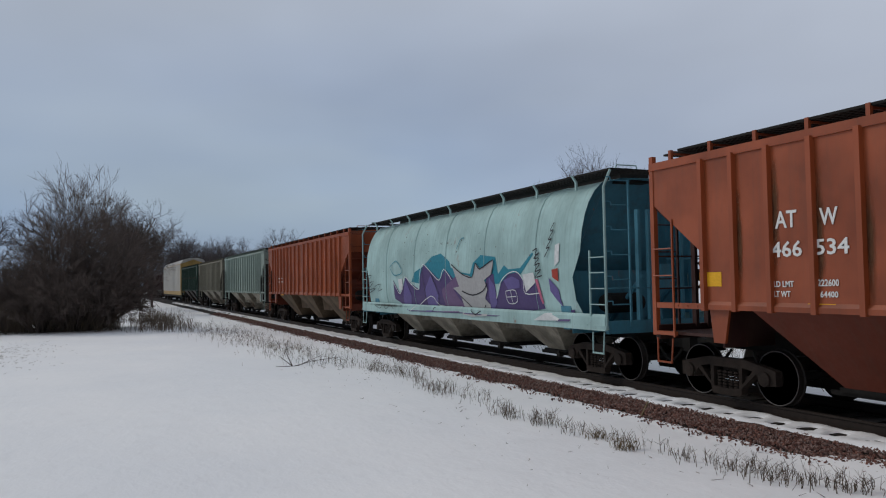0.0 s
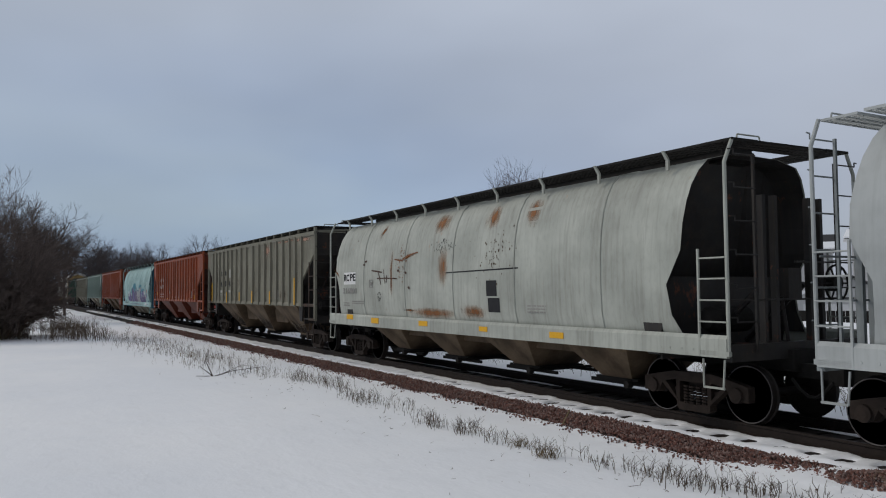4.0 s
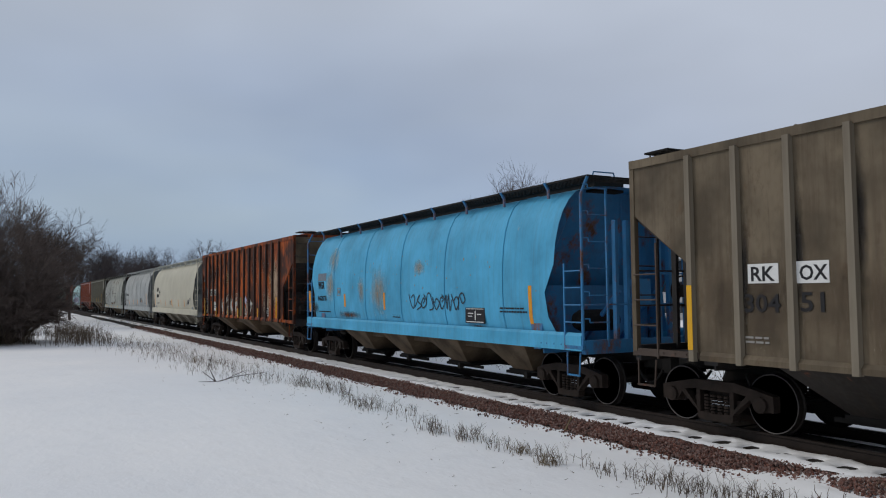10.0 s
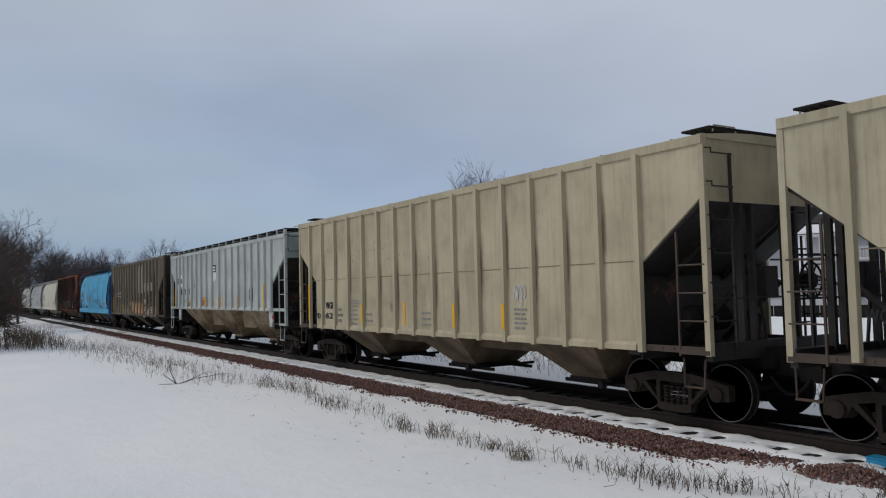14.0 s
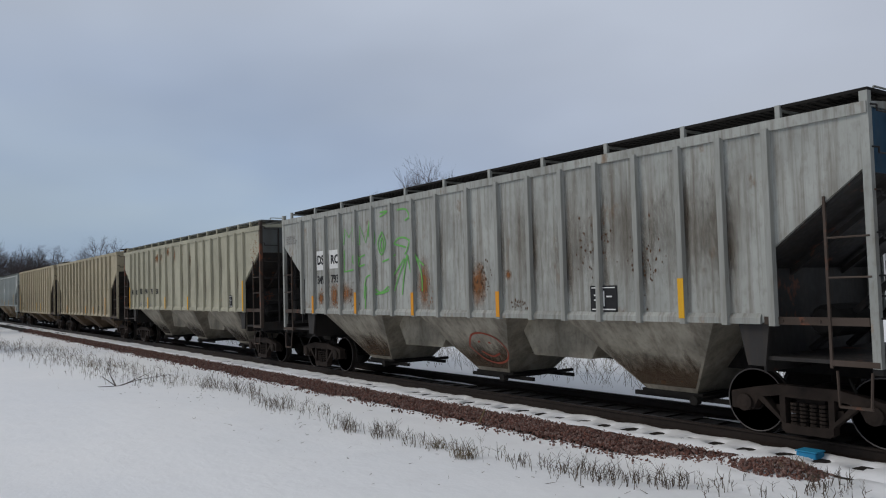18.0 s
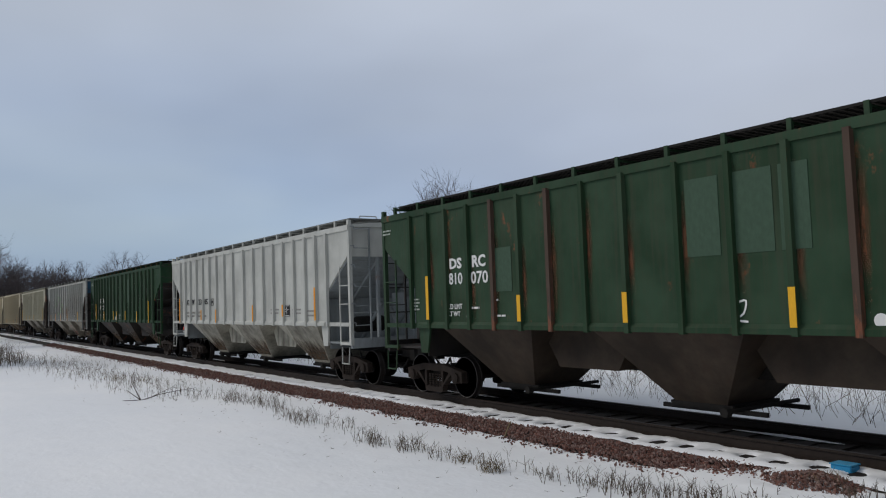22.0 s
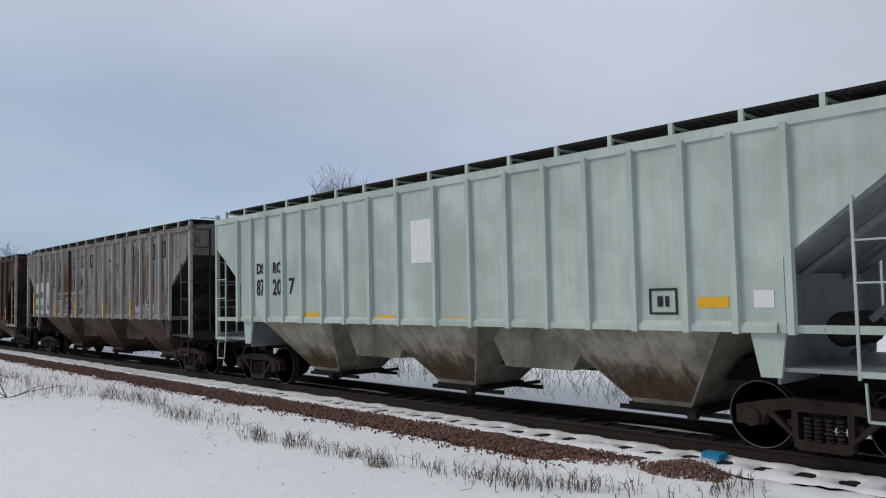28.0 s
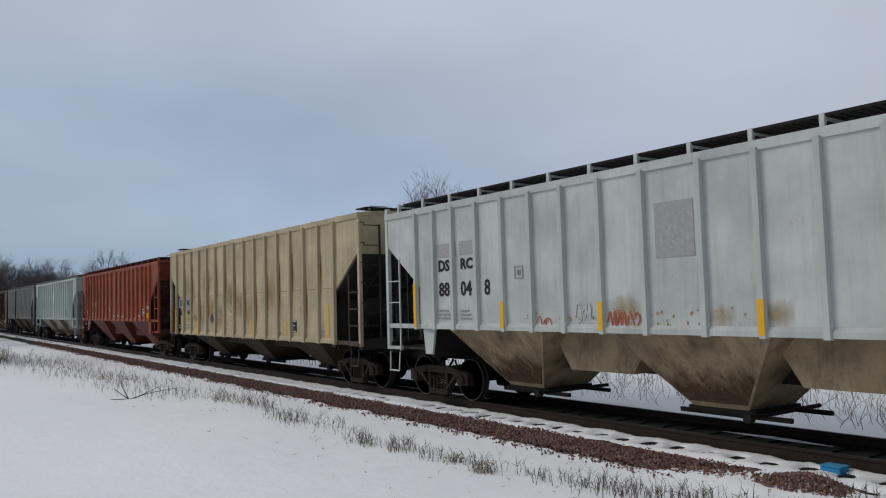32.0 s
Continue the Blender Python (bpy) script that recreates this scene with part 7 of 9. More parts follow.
# the mural along the aqua car
sheet(c_graf, "graffiti", [[(5.47, 2.16), (5.76, 2.47), (6.58, 2.66), (7.23, 2.93), (7.96, 3.0), (8.64, 2.74), (8.74, 2.56), (9.38, 2.41), (10.09, 2.35), (10.3, 2.65), (10.78, 2.85), (11.68, 2.77), (11.75, 2.57), (11.83, 2.32), (12.17, 2.54), (12.41, 2.43), (13.03, 2.45), (13.64, 2.81), (13.71, 2.77), (13.18, 2.38), (12.71, 2.08), (7.19, 2.01)]], spray((0.02, 0.2, 0.27)), 0.0060)
sheet(c_graf, "graffiti", [[(3.67, 2.23), (4.27, 1.77), (4.58, 1.9), (4.9, 2.33), (5.47, 2.09), (6.15, 1.91), (6.3, 2.41), (6.58, 2.71), (7.21, 2.47), (7.92, 2.19), (8.29, 2.52), (9.47, 2.0), (10.83, 1.75), (11.22, 2.33), (11.57, 2.33), (11.71, 1.68), (11.98, 2.08), (12.4, 2.31), (12.88, 2.34), (13.2, 2.15), (13.3, 1.85), (13.82, 2.18), (13.95, 1.85), (14.13, 1.48), (11.69, 1.22), (9.43, 1.24), (5.29, 1.19), (3.73, 1.57)]], spray((0.075, 0.05, 0.15)), 0.0085)
sheet(c_graf, "graffiti", [[(9.16, 2.32), (9.36, 2.0), (8.93, 1.91), (9.55, 1.47), (9.33, 1.27), (8.23, 1.24), (8.03, 1.91), (8.83, 2.19)]], spray((0.14, 0.085, 0.18)), 0.0110)
sheet(c_graf, "graffiti", [[(7.21, 2.4), (7.79, 1.72), (7.4, 1.23), (6.78, 1.21), (6.68, 1.91)]], spray((0.12, 0.095, 0.26)), 0.0135)
sheet(c_graf, "graffiti", [[(11.3, 2.25), (11.64, 2.0), (11.71, 1.6), (11.26, 1.27)]], spray((0.12, 0.095, 0.26)), 0.0160)
sheet(c_graf, "graffiti", [[(4.9, 2.27), (5.45, 1.7), (5.14, 1.22), (4.57, 1.47)]], spray((0.12, 0.095, 0.26)), 0.0185)
sheet(c_graf, "graffiti", [[(12.15, 2.16), (12.64, 2.25), (13.02, 2.15), (13.01, 1.96), (12.39, 1.92)]], spray((0.12, 0.095, 0.26)), 0.0210)
sheet(c_graf, "graffiti", [[(8.85, 2.64), (9.58, 2.36), (10.28, 2.26), (10.49, 2.64), (10.77, 2.47), (11.59, 2.69), (11.48, 2.33), (11.03, 2.17), (11.2, 1.92), (11.01, 1.67), (11.27, 1.51), (11.17, 1.21), (10.24, 1.17), (9.64, 1.22), (9.45, 1.73), (8.93, 1.96), (9.36, 2.0)]], spray((0.36, 0.36, 0.36)), 0.0235)
sheet(c_graf, "graffiti", [[(13.18, 2.29), (13.73, 2.33), (13.82, 2.09), (13.33, 1.86)]], spray((0.6, 0.62, 0.62)), 0.0260)
sheet(c_graf, "graffiti", [[(4.2, 2.25), (4.63, 2.28), (4.61, 1.92), (4.31, 1.84)]], spray((0.6, 0.62, 0.62)), 0.0210)
sheet(c_graf, "graffiti", [[(14.72, 2.94), (14.91, 2.97), (14.89, 2.56), (14.7, 2.45)]], spray((0.6, 0.62, 0.62)), 0.0210)
sheet(c_graf, "graffiti", [[(13.71, 1.2), (14.26, 1.38), (14.91, 1.44), (14.84, 1.23)]], spray((0.6, 0.62, 0.62)), 0.0210)
sheet(c_graf, "graffiti", [[(14.87, 1.44), (15.42, 1.49), (15.32, 1.23), (14.74, 1.21)]], spray((0.075, 0.05, 0.15)), 0.0210)
sheet(c_graf, "graffiti", [[(14.57, 2.38), (14.84, 2.41), (14.86, 2.1), (14.59, 2.21)]], spray((0.35, 0.05, 0.03)), 0.0210)
sheet(c_graf, "graffiti", [[(14.43, 2.2), (14.84, 1.93), (14.96, 1.53), (14.48, 1.89)]], spray((0.12, 0.095, 0.26)), 0.0210)
sheet(c_graf, "graffiti", [[(13.78, 2.17), (13.92, 2.17), (14.14, 1.62), (14.06, 1.58)]], spray((0.45, 0.12, 0.2)), 0.0210)
stroke(c_graf, smooth([(9.56, 1.87), (10.26, 1.76), (10.93, 1.88), (11.21, 2.08)], 3), 0.035, spray((0.025, 0.022, 0.03)), 0.034)
stroke(c_graf, smooth([(8.85, 2.64), (9.58, 2.36), (10.28, 2.26), (10.49, 2.64), (10.77, 2.47), (11.59, 2.69), (11.48, 2.33)], 3), 0.03, spray((0.025, 0.022, 0.03)), 0.034)
stroke(c_graf, smooth([(3.67, 2.23), (4.27, 1.77), (4.58, 1.9), (4.9, 2.33), (5.47, 2.09), (6.15, 1.91), (6.3, 2.41), (6.58, 2.71), (7.21, 2.47), (7.92, 2.19), (8.29, 2.52), (8.88, 2.19)], 3), 0.025, spray((0.62, 0.64, 0.64)), 0.034)
stroke(c_graf, smooth([(11.71, 1.68), (11.98, 2.08), (12.4, 2.31), (12.88, 2.36), (13.23, 2.15), (13.3, 1.83), (13.99, 1.84)], 3), 0.025, spray((0.62, 0.64, 0.64)), 0.034)
stroke(c_graf, smooth([(9.45, 1.73), (10.05, 1.44), (10.53, 1.23), (11.0, 1.5)], 3), 0.03, spray((0.025, 0.022, 0.03)), 0.034)
stroke(c_graf, smooth([(5.43, 1.2), (7.18, 1.71), (7.77, 1.43), (9.44, 1.42)], 3), 0.025, spray((0.62, 0.64, 0.64)), 0.034)
stroke(c_graf, smooth([(6.45, 2.61), (6.68, 1.91), (6.78, 1.21)], 3), 0.025, spray((0.025, 0.022, 0.03)), 0.034)
stroke(c_graf, smooth([(7.21, 2.4), (7.79, 1.72), (7.4, 1.23)], 3), 0.025, spray((0.025, 0.022, 0.03)), 0.034)
stroke(c_graf, smooth([(3.36, 2.68), (4.01, 2.89), (4.61, 2.49), (3.83, 2.4), (3.46, 2.62)], 3), 0.03, spray((0.03, 0.22, 0.3)), 0.034)
stroke(c_graf, smooth([(9.2, 3.09), (9.42, 3.35), (9.63, 3.38)], 3), 0.03, spray((0.03, 0.22, 0.3)), 0.034)
stroke(c_graf, smooth([(12.27, 1.88), (12.78, 1.9), (12.84, 1.62), (12.37, 1.58), (12.27, 1.88)], 3), 0.02, spray((0.62, 0.64, 0.64)), 0.034)
stroke(c_graf, smooth([(12.54, 1.88), (12.61, 1.6)], 3), 0.02, spray((0.62, 0.64, 0.64)), 0.034)
stroke(c_graf, smooth([(12.31, 1.73), (12.82, 1.75)], 3), 0.02, spray((0.62, 0.64, 0.64)), 0.034)
stroke(c_graf, smooth([(14.62, 3.46), (14.48, 3.27), (14.63, 3.28), (14.43, 3.06), (14.57, 3.09), (14.35, 2.87), (14.49, 2.9), (14.29, 2.68)], 3), 0.03, spray((0.025, 0.022, 0.03)), 0.034)
stroke(c_graf, smooth([(13.71, 2.84), (13.92, 2.89), (13.84, 2.74), (14.03, 2.79), (13.77, 2.66), (14.02, 2.66), (13.79, 2.5), (14.07, 2.54), (13.83, 2.35), (14.11, 2.39), (13.86, 2.22), (14.17, 2.25)], 3), 0.03, spray((0.025, 0.022, 0.03)), 0.034)
stroke(c_graf, smooth([(0.48, 2.38), (1.25, 2.43), (0.74, 2.13), (1.5, 2.19), (0.85, 1.89), (1.71, 1.95), (1.03, 1.77)], 3), 0.025, spray((0.025, 0.022, 0.03)), 0.034)
stroke(c_graf, smooth([(1.6, 2.01), (2.32, 2.1), (1.96, 1.84), (2.49, 1.92)], 3), 0.02, spray((0.025, 0.022, 0.03)), 0.034)
stroke(c_graf, smooth([(1.75, 1.31), (2.28, 1.22), (2.64, 1.35), (2.97, 1.22), (3.47, 1.34), (3.78, 1.22)], 3), 0.02, spray((0.025, 0.022, 0.03)), 0.034)
# green line drawing along the dirty white car
stroke(c_349, [(3.7, 3.35), (3.77, 3.74), (3.97, 3.51), (4.18, 3.77), (4.2, 3.31)], 0.042, spray((0.15, 0.44, 0.10)), 0.011)
stroke(c_349, [(4.36, 3.68), (4.4, 3.3)], 0.042, spray((0.15, 0.44, 0.10)), 0.011)
stroke(c_349, [(4.5, 3.29), (4.53, 3.76), (4.81, 3.33), (5.0, 3.84), (4.93, 3.47)], 0.042, spray((0.15, 0.44, 0.10)), 0.011)
stroke(c_349, [(3.72, 3.21), (3.7, 2.66), (4.16, 2.7)], 0.042, spray((0.15, 0.44, 0.10)), 0.011)
stroke(c_349, smooth([(4.27, 3.12), (4.44, 2.99), (4.27, 2.79), (4.12, 2.97), (4.27, 3.12)], 3), 0.038, spray((0.15, 0.44, 0.10)), 0.011)
stroke(c_349, smooth([(4.75, 3.04), (4.51, 2.98), (4.46, 2.78), (4.73, 2.81)], 3), 0.038, spray((0.15, 0.44, 0.10)), 0.011)
stroke(c_349, smooth([(5.56, 3.54), (5.71, 3.25), (5.52, 3.0), (5.37, 3.28), (5.56, 3.54)], 3), 0.038, spray((0.15, 0.44, 0.10)), 0.011)
stroke(c_349, smooth([(5.55, 3.41), (5.62, 3.23), (5.53, 3.08), (5.48, 3.24), (5.55, 3.41)], 3), 0.038, spray((0.15, 0.44, 0.10)), 0.011)
stroke(c_349, smooth([(6.07, 3.22), (6.27, 3.34), (6.53, 3.34), (6.72, 3.26)], 3), 0.038, spray((0.15, 0.44, 0.10)), 0.011)
stroke(c_349, smooth([(6.11, 3.22), (6.58, 3.12)], 3), 0.038, spray((0.15, 0.44, 0.10)), 0.011)
stroke(c_349, smooth([(5.49, 4.0), (5.84, 4.0), (5.48, 3.9)], 3), 0.038, spray((0.15, 0.44, 0.10)), 0.011)
stroke(c_349, smooth([(6.25, 3.99), (6.63, 3.96), (6.78, 3.7), (6.81, 3.43), (6.64, 3.08), (6.53, 2.96)], 3), 0.038, spray((0.15, 0.44, 0.10)), 0.011)
stroke(c_349, smooth([(6.56, 3.72), (6.87, 3.82)], 3), 0.038, spray((0.15, 0.44, 0.10)), 0.011)
stroke(c_349, smooth([(5.15, 3.79), (5.23, 3.39), (5.1, 2.96), (5.18, 2.57), (4.79, 2.49), (4.68, 1.99)], 3), 0.038, spray((0.15, 0.44, 0.10)), 0.011)
stroke(c_349, smooth([(5.56, 2.84), (5.84, 2.89), (6.14, 2.98)], 3), 0.038, spray((0.15, 0.44, 0.10)), 0.011)
stroke(c_349, smooth([(5.91, 2.91), (5.95, 2.53), (5.79, 2.16), (5.07, 2.08)], 3), 0.038, spray((0.15, 0.44, 0.10)), 0.011)
stroke(c_349, smooth([(6.63, 2.95), (6.29, 2.52), (6.07, 2.16)], 3), 0.038, spray((0.15, 0.44, 0.10)), 0.011)
stroke(c_349, smooth([(6.63, 2.95), (6.48, 2.51), (6.39, 2.06)], 3), 0.038, spray((0.15, 0.44, 0.10)), 0.011)
stroke(c_349, smooth([(6.63, 2.95), (6.74, 2.59), (6.9, 2.23)], 3), 0.038, spray((0.15, 0.44, 0.10)), 0.011)
stroke(c_349, smooth([(6.83, 3.07), (7.05, 2.83), (7.28, 2.69)], 3), 0.038, spray((0.15, 0.44, 0.10)), 0.011)
stroke(c_349, smooth([(6.83, 3.07), (7.16, 2.56), (7.19, 2.13)], 3), 0.038, spray((0.15, 0.44, 0.10)), 0.011)
stroke(c_349, smooth([(6.5, 2.87), (5.95, 2.44)], 3), 0.038, spray((0.15, 0.44, 0.10)), 0.011)
stroke(c_349, smooth([(5.08, 2.28), (5.44, 2.12), (5.8, 2.26)], 3), 0.038, spray((0.15, 0.44, 0.10)), 0.011)
stroke(c_349, smooth([(4.78, 2.29), (4.71, 1.74)], 3), 0.038, spray((0.15, 0.44, 0.10)), 0.011)
# pale outlined blocks along the grey car
stroke(c_mor, [(5.15, 2.52), (4.55, 2.54), (4.36, 2.42), (4.33, 1.85), (4.45, 1.73), (4.78, 1.74), (4.88, 1.89), (4.88, 2.13), (4.69, 2.13)], 0.034, spray((0.40, 0.40, 0.39)), 0.011)
stroke(c_mor, [(4.89, 2.24), (4.47, 2.26), (4.46, 2.03)], 0.034, spray((0.40, 0.40, 0.39)), 0.011)
stroke(c_mor, [(5.23, 2.5), (5.1, 1.73), (5.72, 1.74)], 0.034, spray((0.40, 0.40, 0.39)), 0.011)
stroke(c_mor, [(5.15, 2.54), (6.04, 2.52), (6.87, 2.55), (7.78, 2.53)], 0.034, spray((0.40, 0.40, 0.39)), 0.011)
stroke(c_mor, [(5.46, 2.29), (5.71, 2.28)], 0.034, spray((0.40, 0.40, 0.39)), 0.011)
stroke(c_mor, [(5.42, 2.06), (5.76, 2.05)], 0.034, spray((0.40, 0.40, 0.39)), 0.011)
stroke(c_mor, [(5.46, 1.86), (5.76, 1.87)], 0.034, spray((0.40, 0.40, 0.39)), 0.011)
stroke(c_mor, [(5.82, 2.03), (6.14, 2.34), (6.45, 2.53)], 0.034, spray((0.40, 0.40, 0.39)), 0.011)
stroke(c_mor, [(6.01, 1.65), (6.13, 1.84), (6.35, 1.82), (6.26, 1.67)], 0.034, spray((0.40, 0.40, 0.39)), 0.011)
stroke(c_mor, [(6.5, 2.52), (6.48, 2.03), (6.17, 2.03), (6.48, 2.27)], 0.034, spray((0.40, 0.40, 0.39)), 0.011)
stroke(c_mor, [(7.78, 2.53), (7.82, 2.27), (7.49, 1.77), (7.8, 1.76)], 0.034, spray((0.40, 0.40, 0.39)), 0.011)
stroke(c_mor, [(7.02, 2.26), (7.36, 2.26), (6.94, 1.79), (6.9, 1.73)], 0.034, spray((0.40, 0.40, 0.39)), 0.011)
stroke(c_mor, [(7.14, 2.03), (7.47, 1.97)], 0.034, spray((0.40, 0.40, 0.39)), 0.011)
stroke(c_mor, [(7.81, 1.86), (8.15, 2.4), (8.26, 2.4), (8.2, 2.24), (8.33, 2.24), (8.48, 2.22), (8.41, 1.76)], 0.034, spray((0.40, 0.40, 0.39)), 0.011)
stroke(c_mor, [(8.64, 2.54), (8.49, 2.52), (8.23, 1.78)], 0.034, spray((0.40, 0.40, 0.39)), 0.011)
stroke(c_mor, smooth([(7.13, 1.85), (7.2, 2.0), (7.28, 1.85), (7.16, 1.73), (7.38, 1.97), (7.46, 1.85), (7.31, 1.77), (7.49, 1.88)], 3), 0.03, spray((0.02, 0.02, 0.025)), 0.013)
stroke(c_mor, smooth([(2.72, 2.27), (2.91, 2.38), (3.07, 2.19), (3.18, 2.41), (3.3, 2.22), (3.01, 2.09)], 3), 0.03, spray((0.02, 0.02, 0.025)), 0.013)
# small pieces along the brown car
for u0, z0, w0, h0 in ((9.95, 2.18, 0.62, 0.30), (9.95, 1.86, 0.62, 0.26), (10.05, 1.56, 0.45, 0.20), (12.02, 2.0, 0.72, 0.28), (12.05, 1.74, 0.66, 0.22), (12.1, 1.50, 0.60, 0.20)):
    graffiti(c_xtra, u0, z0, w0, h0, "tantag")
stroke(c_xtra, smooth([(8.97, 2.22), (9.03, 1.8)], 3), 0.028, spray((0.42, 0.40, 0.36)), 0.011)
stroke(c_xtra, smooth([(9.14, 2.06), (9.23, 1.8), (9.31, 1.99), (9.17, 2.14), (9.1, 1.95)], 3), 0.028, spray((0.42, 0.40, 0.36)), 0.011)
stroke(c_xtra, smooth([(9.35, 2.27), (9.54, 2.32), (9.54, 2.13), (9.38, 2.14), (9.35, 2.27)], 3), 0.028, spray((0.42, 0.40, 0.36)), 0.011)
stroke(c_xtra, smooth([(9.54, 2.13), (9.41, 1.84)], 3), 0.028, spray((0.42, 0.40, 0.36)), 0.011)
sheet(c_xtra, "graffiti", [[(10.78, 1.47), (10.78, 1.84), (10.89, 2.19), (11.22, 2.41), (11.52, 2.44), (11.49, 1.47)]], stain_material(PALEST), 0.006)
sheet(c_xtra, "graffiti", [[(10.89, 1.57), (10.89, 1.88), (11.14, 1.93), (11.14, 1.51)]], spray((0.30, 0.42, 0.50)), 0.009)
sheet(c_xtra, "graffiti", [[(11.14, 1.51), (11.14, 1.9), (11.35, 1.88), (11.45, 1.69), (11.41, 1.48)]], spray((0.16, 0.07, 0.11)), 0.009)
stroke(c_xtra, smooth([(10.79, 1.47), (10.78, 1.84), (10.89, 2.19), (11.22, 2.41), (11.52, 2.44)], 3), 0.05, spray((0.33, 0.14, 0.05)), 0.01)
stroke(c_xtra, smooth([(10.89, 2.02), (11.08, 2.15), (11.2, 2.01), (11.36, 2.19), (11.49, 2.11)], 3), 0.04, spray((0.40, 0.28, 0.13)), 0.01)
sheet(c_xtra, "graffiti", [[(12.69, 1.38), (12.74, 2.33), (12.91, 2.21), (13.05, 1.97), (13.27, 2.14), (13.44, 2.2), (13.4, 1.41)]], spray((0.14, 0.045, 0.03)), 0.006)
sheet(c_xtra, "graffiti", [[(12.87, 1.45), (12.96, 1.92), (13.12, 2.03), (13.26, 1.86), (13.18, 1.45)]], spray((0.17, 0.12, 0.08)), 0.009)
stroke(c_xtra, smooth([(12.74, 2.33), (12.91, 2.21), (13.05, 1.97), (13.12, 2.32), (13.03, 2.41)], 3), 0.05, spray((0.33, 0.16, 0.07)), 0.011)
stroke(c_xtra, smooth([(13.05, 1.97), (13.27, 2.14), (13.44, 2.21), (13.34, 2.29)], 3), 0.05, spray((0.33, 0.16, 0.07)), 0.012)
sheet(c_xtra, "graffiti", [[(13.73, 1.64), (13.75, 2.0), (14.4, 2.05), (14.38, 1.68)]], spray((0.055, 0.07, 0.07)), 0.006)
sheet(c_xtra, "graffiti", [[(13.65, 1.39), (13.7, 1.61), (14.33, 1.66), (14.32, 1.42)]], spray((0.17, 0.045, 0.03)), 0.006)
stroke(c_xtra, smooth([(13.76, 2.14), (13.79, 2.41), (13.96, 2.41), (13.97, 2.29)], 3), 0.05, spray((0.30, 0.14, 0.06)), 0.009)
stroke(c_xtra, smooth([(13.69, 1.42), (13.73, 1.59), (13.88, 1.6), (13.88, 1.43)], 3), 0.03, spray((0.50, 0.46, 0.42)), 0.009)
# rust runs and scars on the stained white car
stroke(c_rcpe, smooth([(5.03, 3.02), (5.5, 2.97), (5.94, 3.09), (6.45, 3.15)], 3), 0.1, stain_material(RUSTST), 0.008)
stroke(c_rcpe, smooth([(5.03, 3.02), (5.5, 2.97), (5.94, 3.09), (6.45, 3.15)], 3), 0.035, spray((0.20, 0.075, 0.025)), 0.011)
stroke(c_rcpe, smooth([(3.48, 2.74), (3.86, 2.71), (4.22, 2.67)], 3), 0.04, spray((0.07, 0.03, 0.018)), 0.01)
stroke(c_rcpe, smooth([(3.87, 2.5), (4.5, 2.5), (5.23, 2.47)], 3), 0.03, spray((0.07, 0.03, 0.018)), 0.01)
stroke(c_rcpe, smooth([(3.96, 2.68), (4.05, 2.53), (4.15, 2.32)], 3), 0.04, spray((0.07, 0.03, 0.018)), 0.01)
stroke(c_rcpe, smooth([(4.33, 2.75), (4.37, 2.57), (4.43, 2.35)], 3), 0.03, spray((0.07, 0.03, 0.018)), 0.01)
stroke(c_rcpe, smooth([(4.55, 2.58), (4.52, 2.37)], 3), 0.04, spray((0.07, 0.03, 0.018)), 0.01)
stroke(c_rcpe, smooth([(4.15, 4.04), (3.95, 3.9), (3.75, 3.66)], 3), 0.16, stain_material(RUSTST), 0.008)
stroke(c_rcpe, smooth([(4.92, 3.42), (4.81, 2.8), (4.84, 2.31), (4.9, 1.82)], 3), 0.14, stain_material(RUSTST), 0.008)
stroke(c_rcpe, smooth([(0.36, 2.91), (0.7, 2.73), (1.02, 2.49)], 3), 0.07, stain_material(RUSTST), 0.009)
stroke(c_rcpe, smooth([(2.82, 2.93), (2.96, 2.93)], 3), 0.06, spray((0.07, 0.03, 0.018)), 0.01)
stroke(c_rcpe, smooth([(2.94, 3.02), (3.09, 3.03)], 3), 0.06, spray((0.07, 0.03, 0.018)), 0.01)
stroke(c_rcpe, smooth([(5.67, 2.65), (5.82, 2.61)], 3), 0.06, spray((0.07, 0.03, 0.018)), 0.01)
stroke(c_rcpe, smooth([(5.91, 2.24), (6.01, 2.19)], 3), 0.06, spray((0.07, 0.03, 0.018)), 0.01)
stroke(c_rcpe, smooth([(5.24, 2.69), (5.35, 2.7)], 3), 0.06, spray((0.07, 0.03, 0.018)), 0.01)
stroke(c_rcpe, smooth([(2.14, 3.72), (2.16, 3.69)], 3), 0.06, spray((0.07, 0.03, 0.018)), 0.01)
stroke(c_rcpe, smooth([(3.89, 2.02), (4.03, 2.1), (4.14, 1.97), (3.98, 1.84), (3.93, 1.99), (4.07, 1.88)], 3), 0.02, spray((0.05, 0.05, 0.05)), 0.01)
stroke(c_rcpe, smooth([(5.45, 1.63), (5.88, 1.62), (6.39, 1.59)], 3), 0.06, stain_material(RUSTST), 0.009)
# white squiggle and dot on the faded green car
stroke(c_070, smooth([(9.84, 2.04), (9.97, 2.06), (9.92, 1.88), (9.77, 1.8), (9.99, 1.77)], 3), 0.03, WHITE, 0.01)
sheet(c_070, "painted_dot", [[(11.78 + 0.09 * math.cos(0.524 * i), 1.79 + 0.09 * math.sin(0.524 * i)) for i in range(12)]], WHITE, 0.008)
stroke(c_070, smooth([(9.73, 1.67), (9.79, 1.64)], 3), 0.05, PALEST, 0.01)
stroke(c_070, smooth([(9.87, 1.68), (9.91, 1.65)], 3), 0.05, PALEST, 0.01)
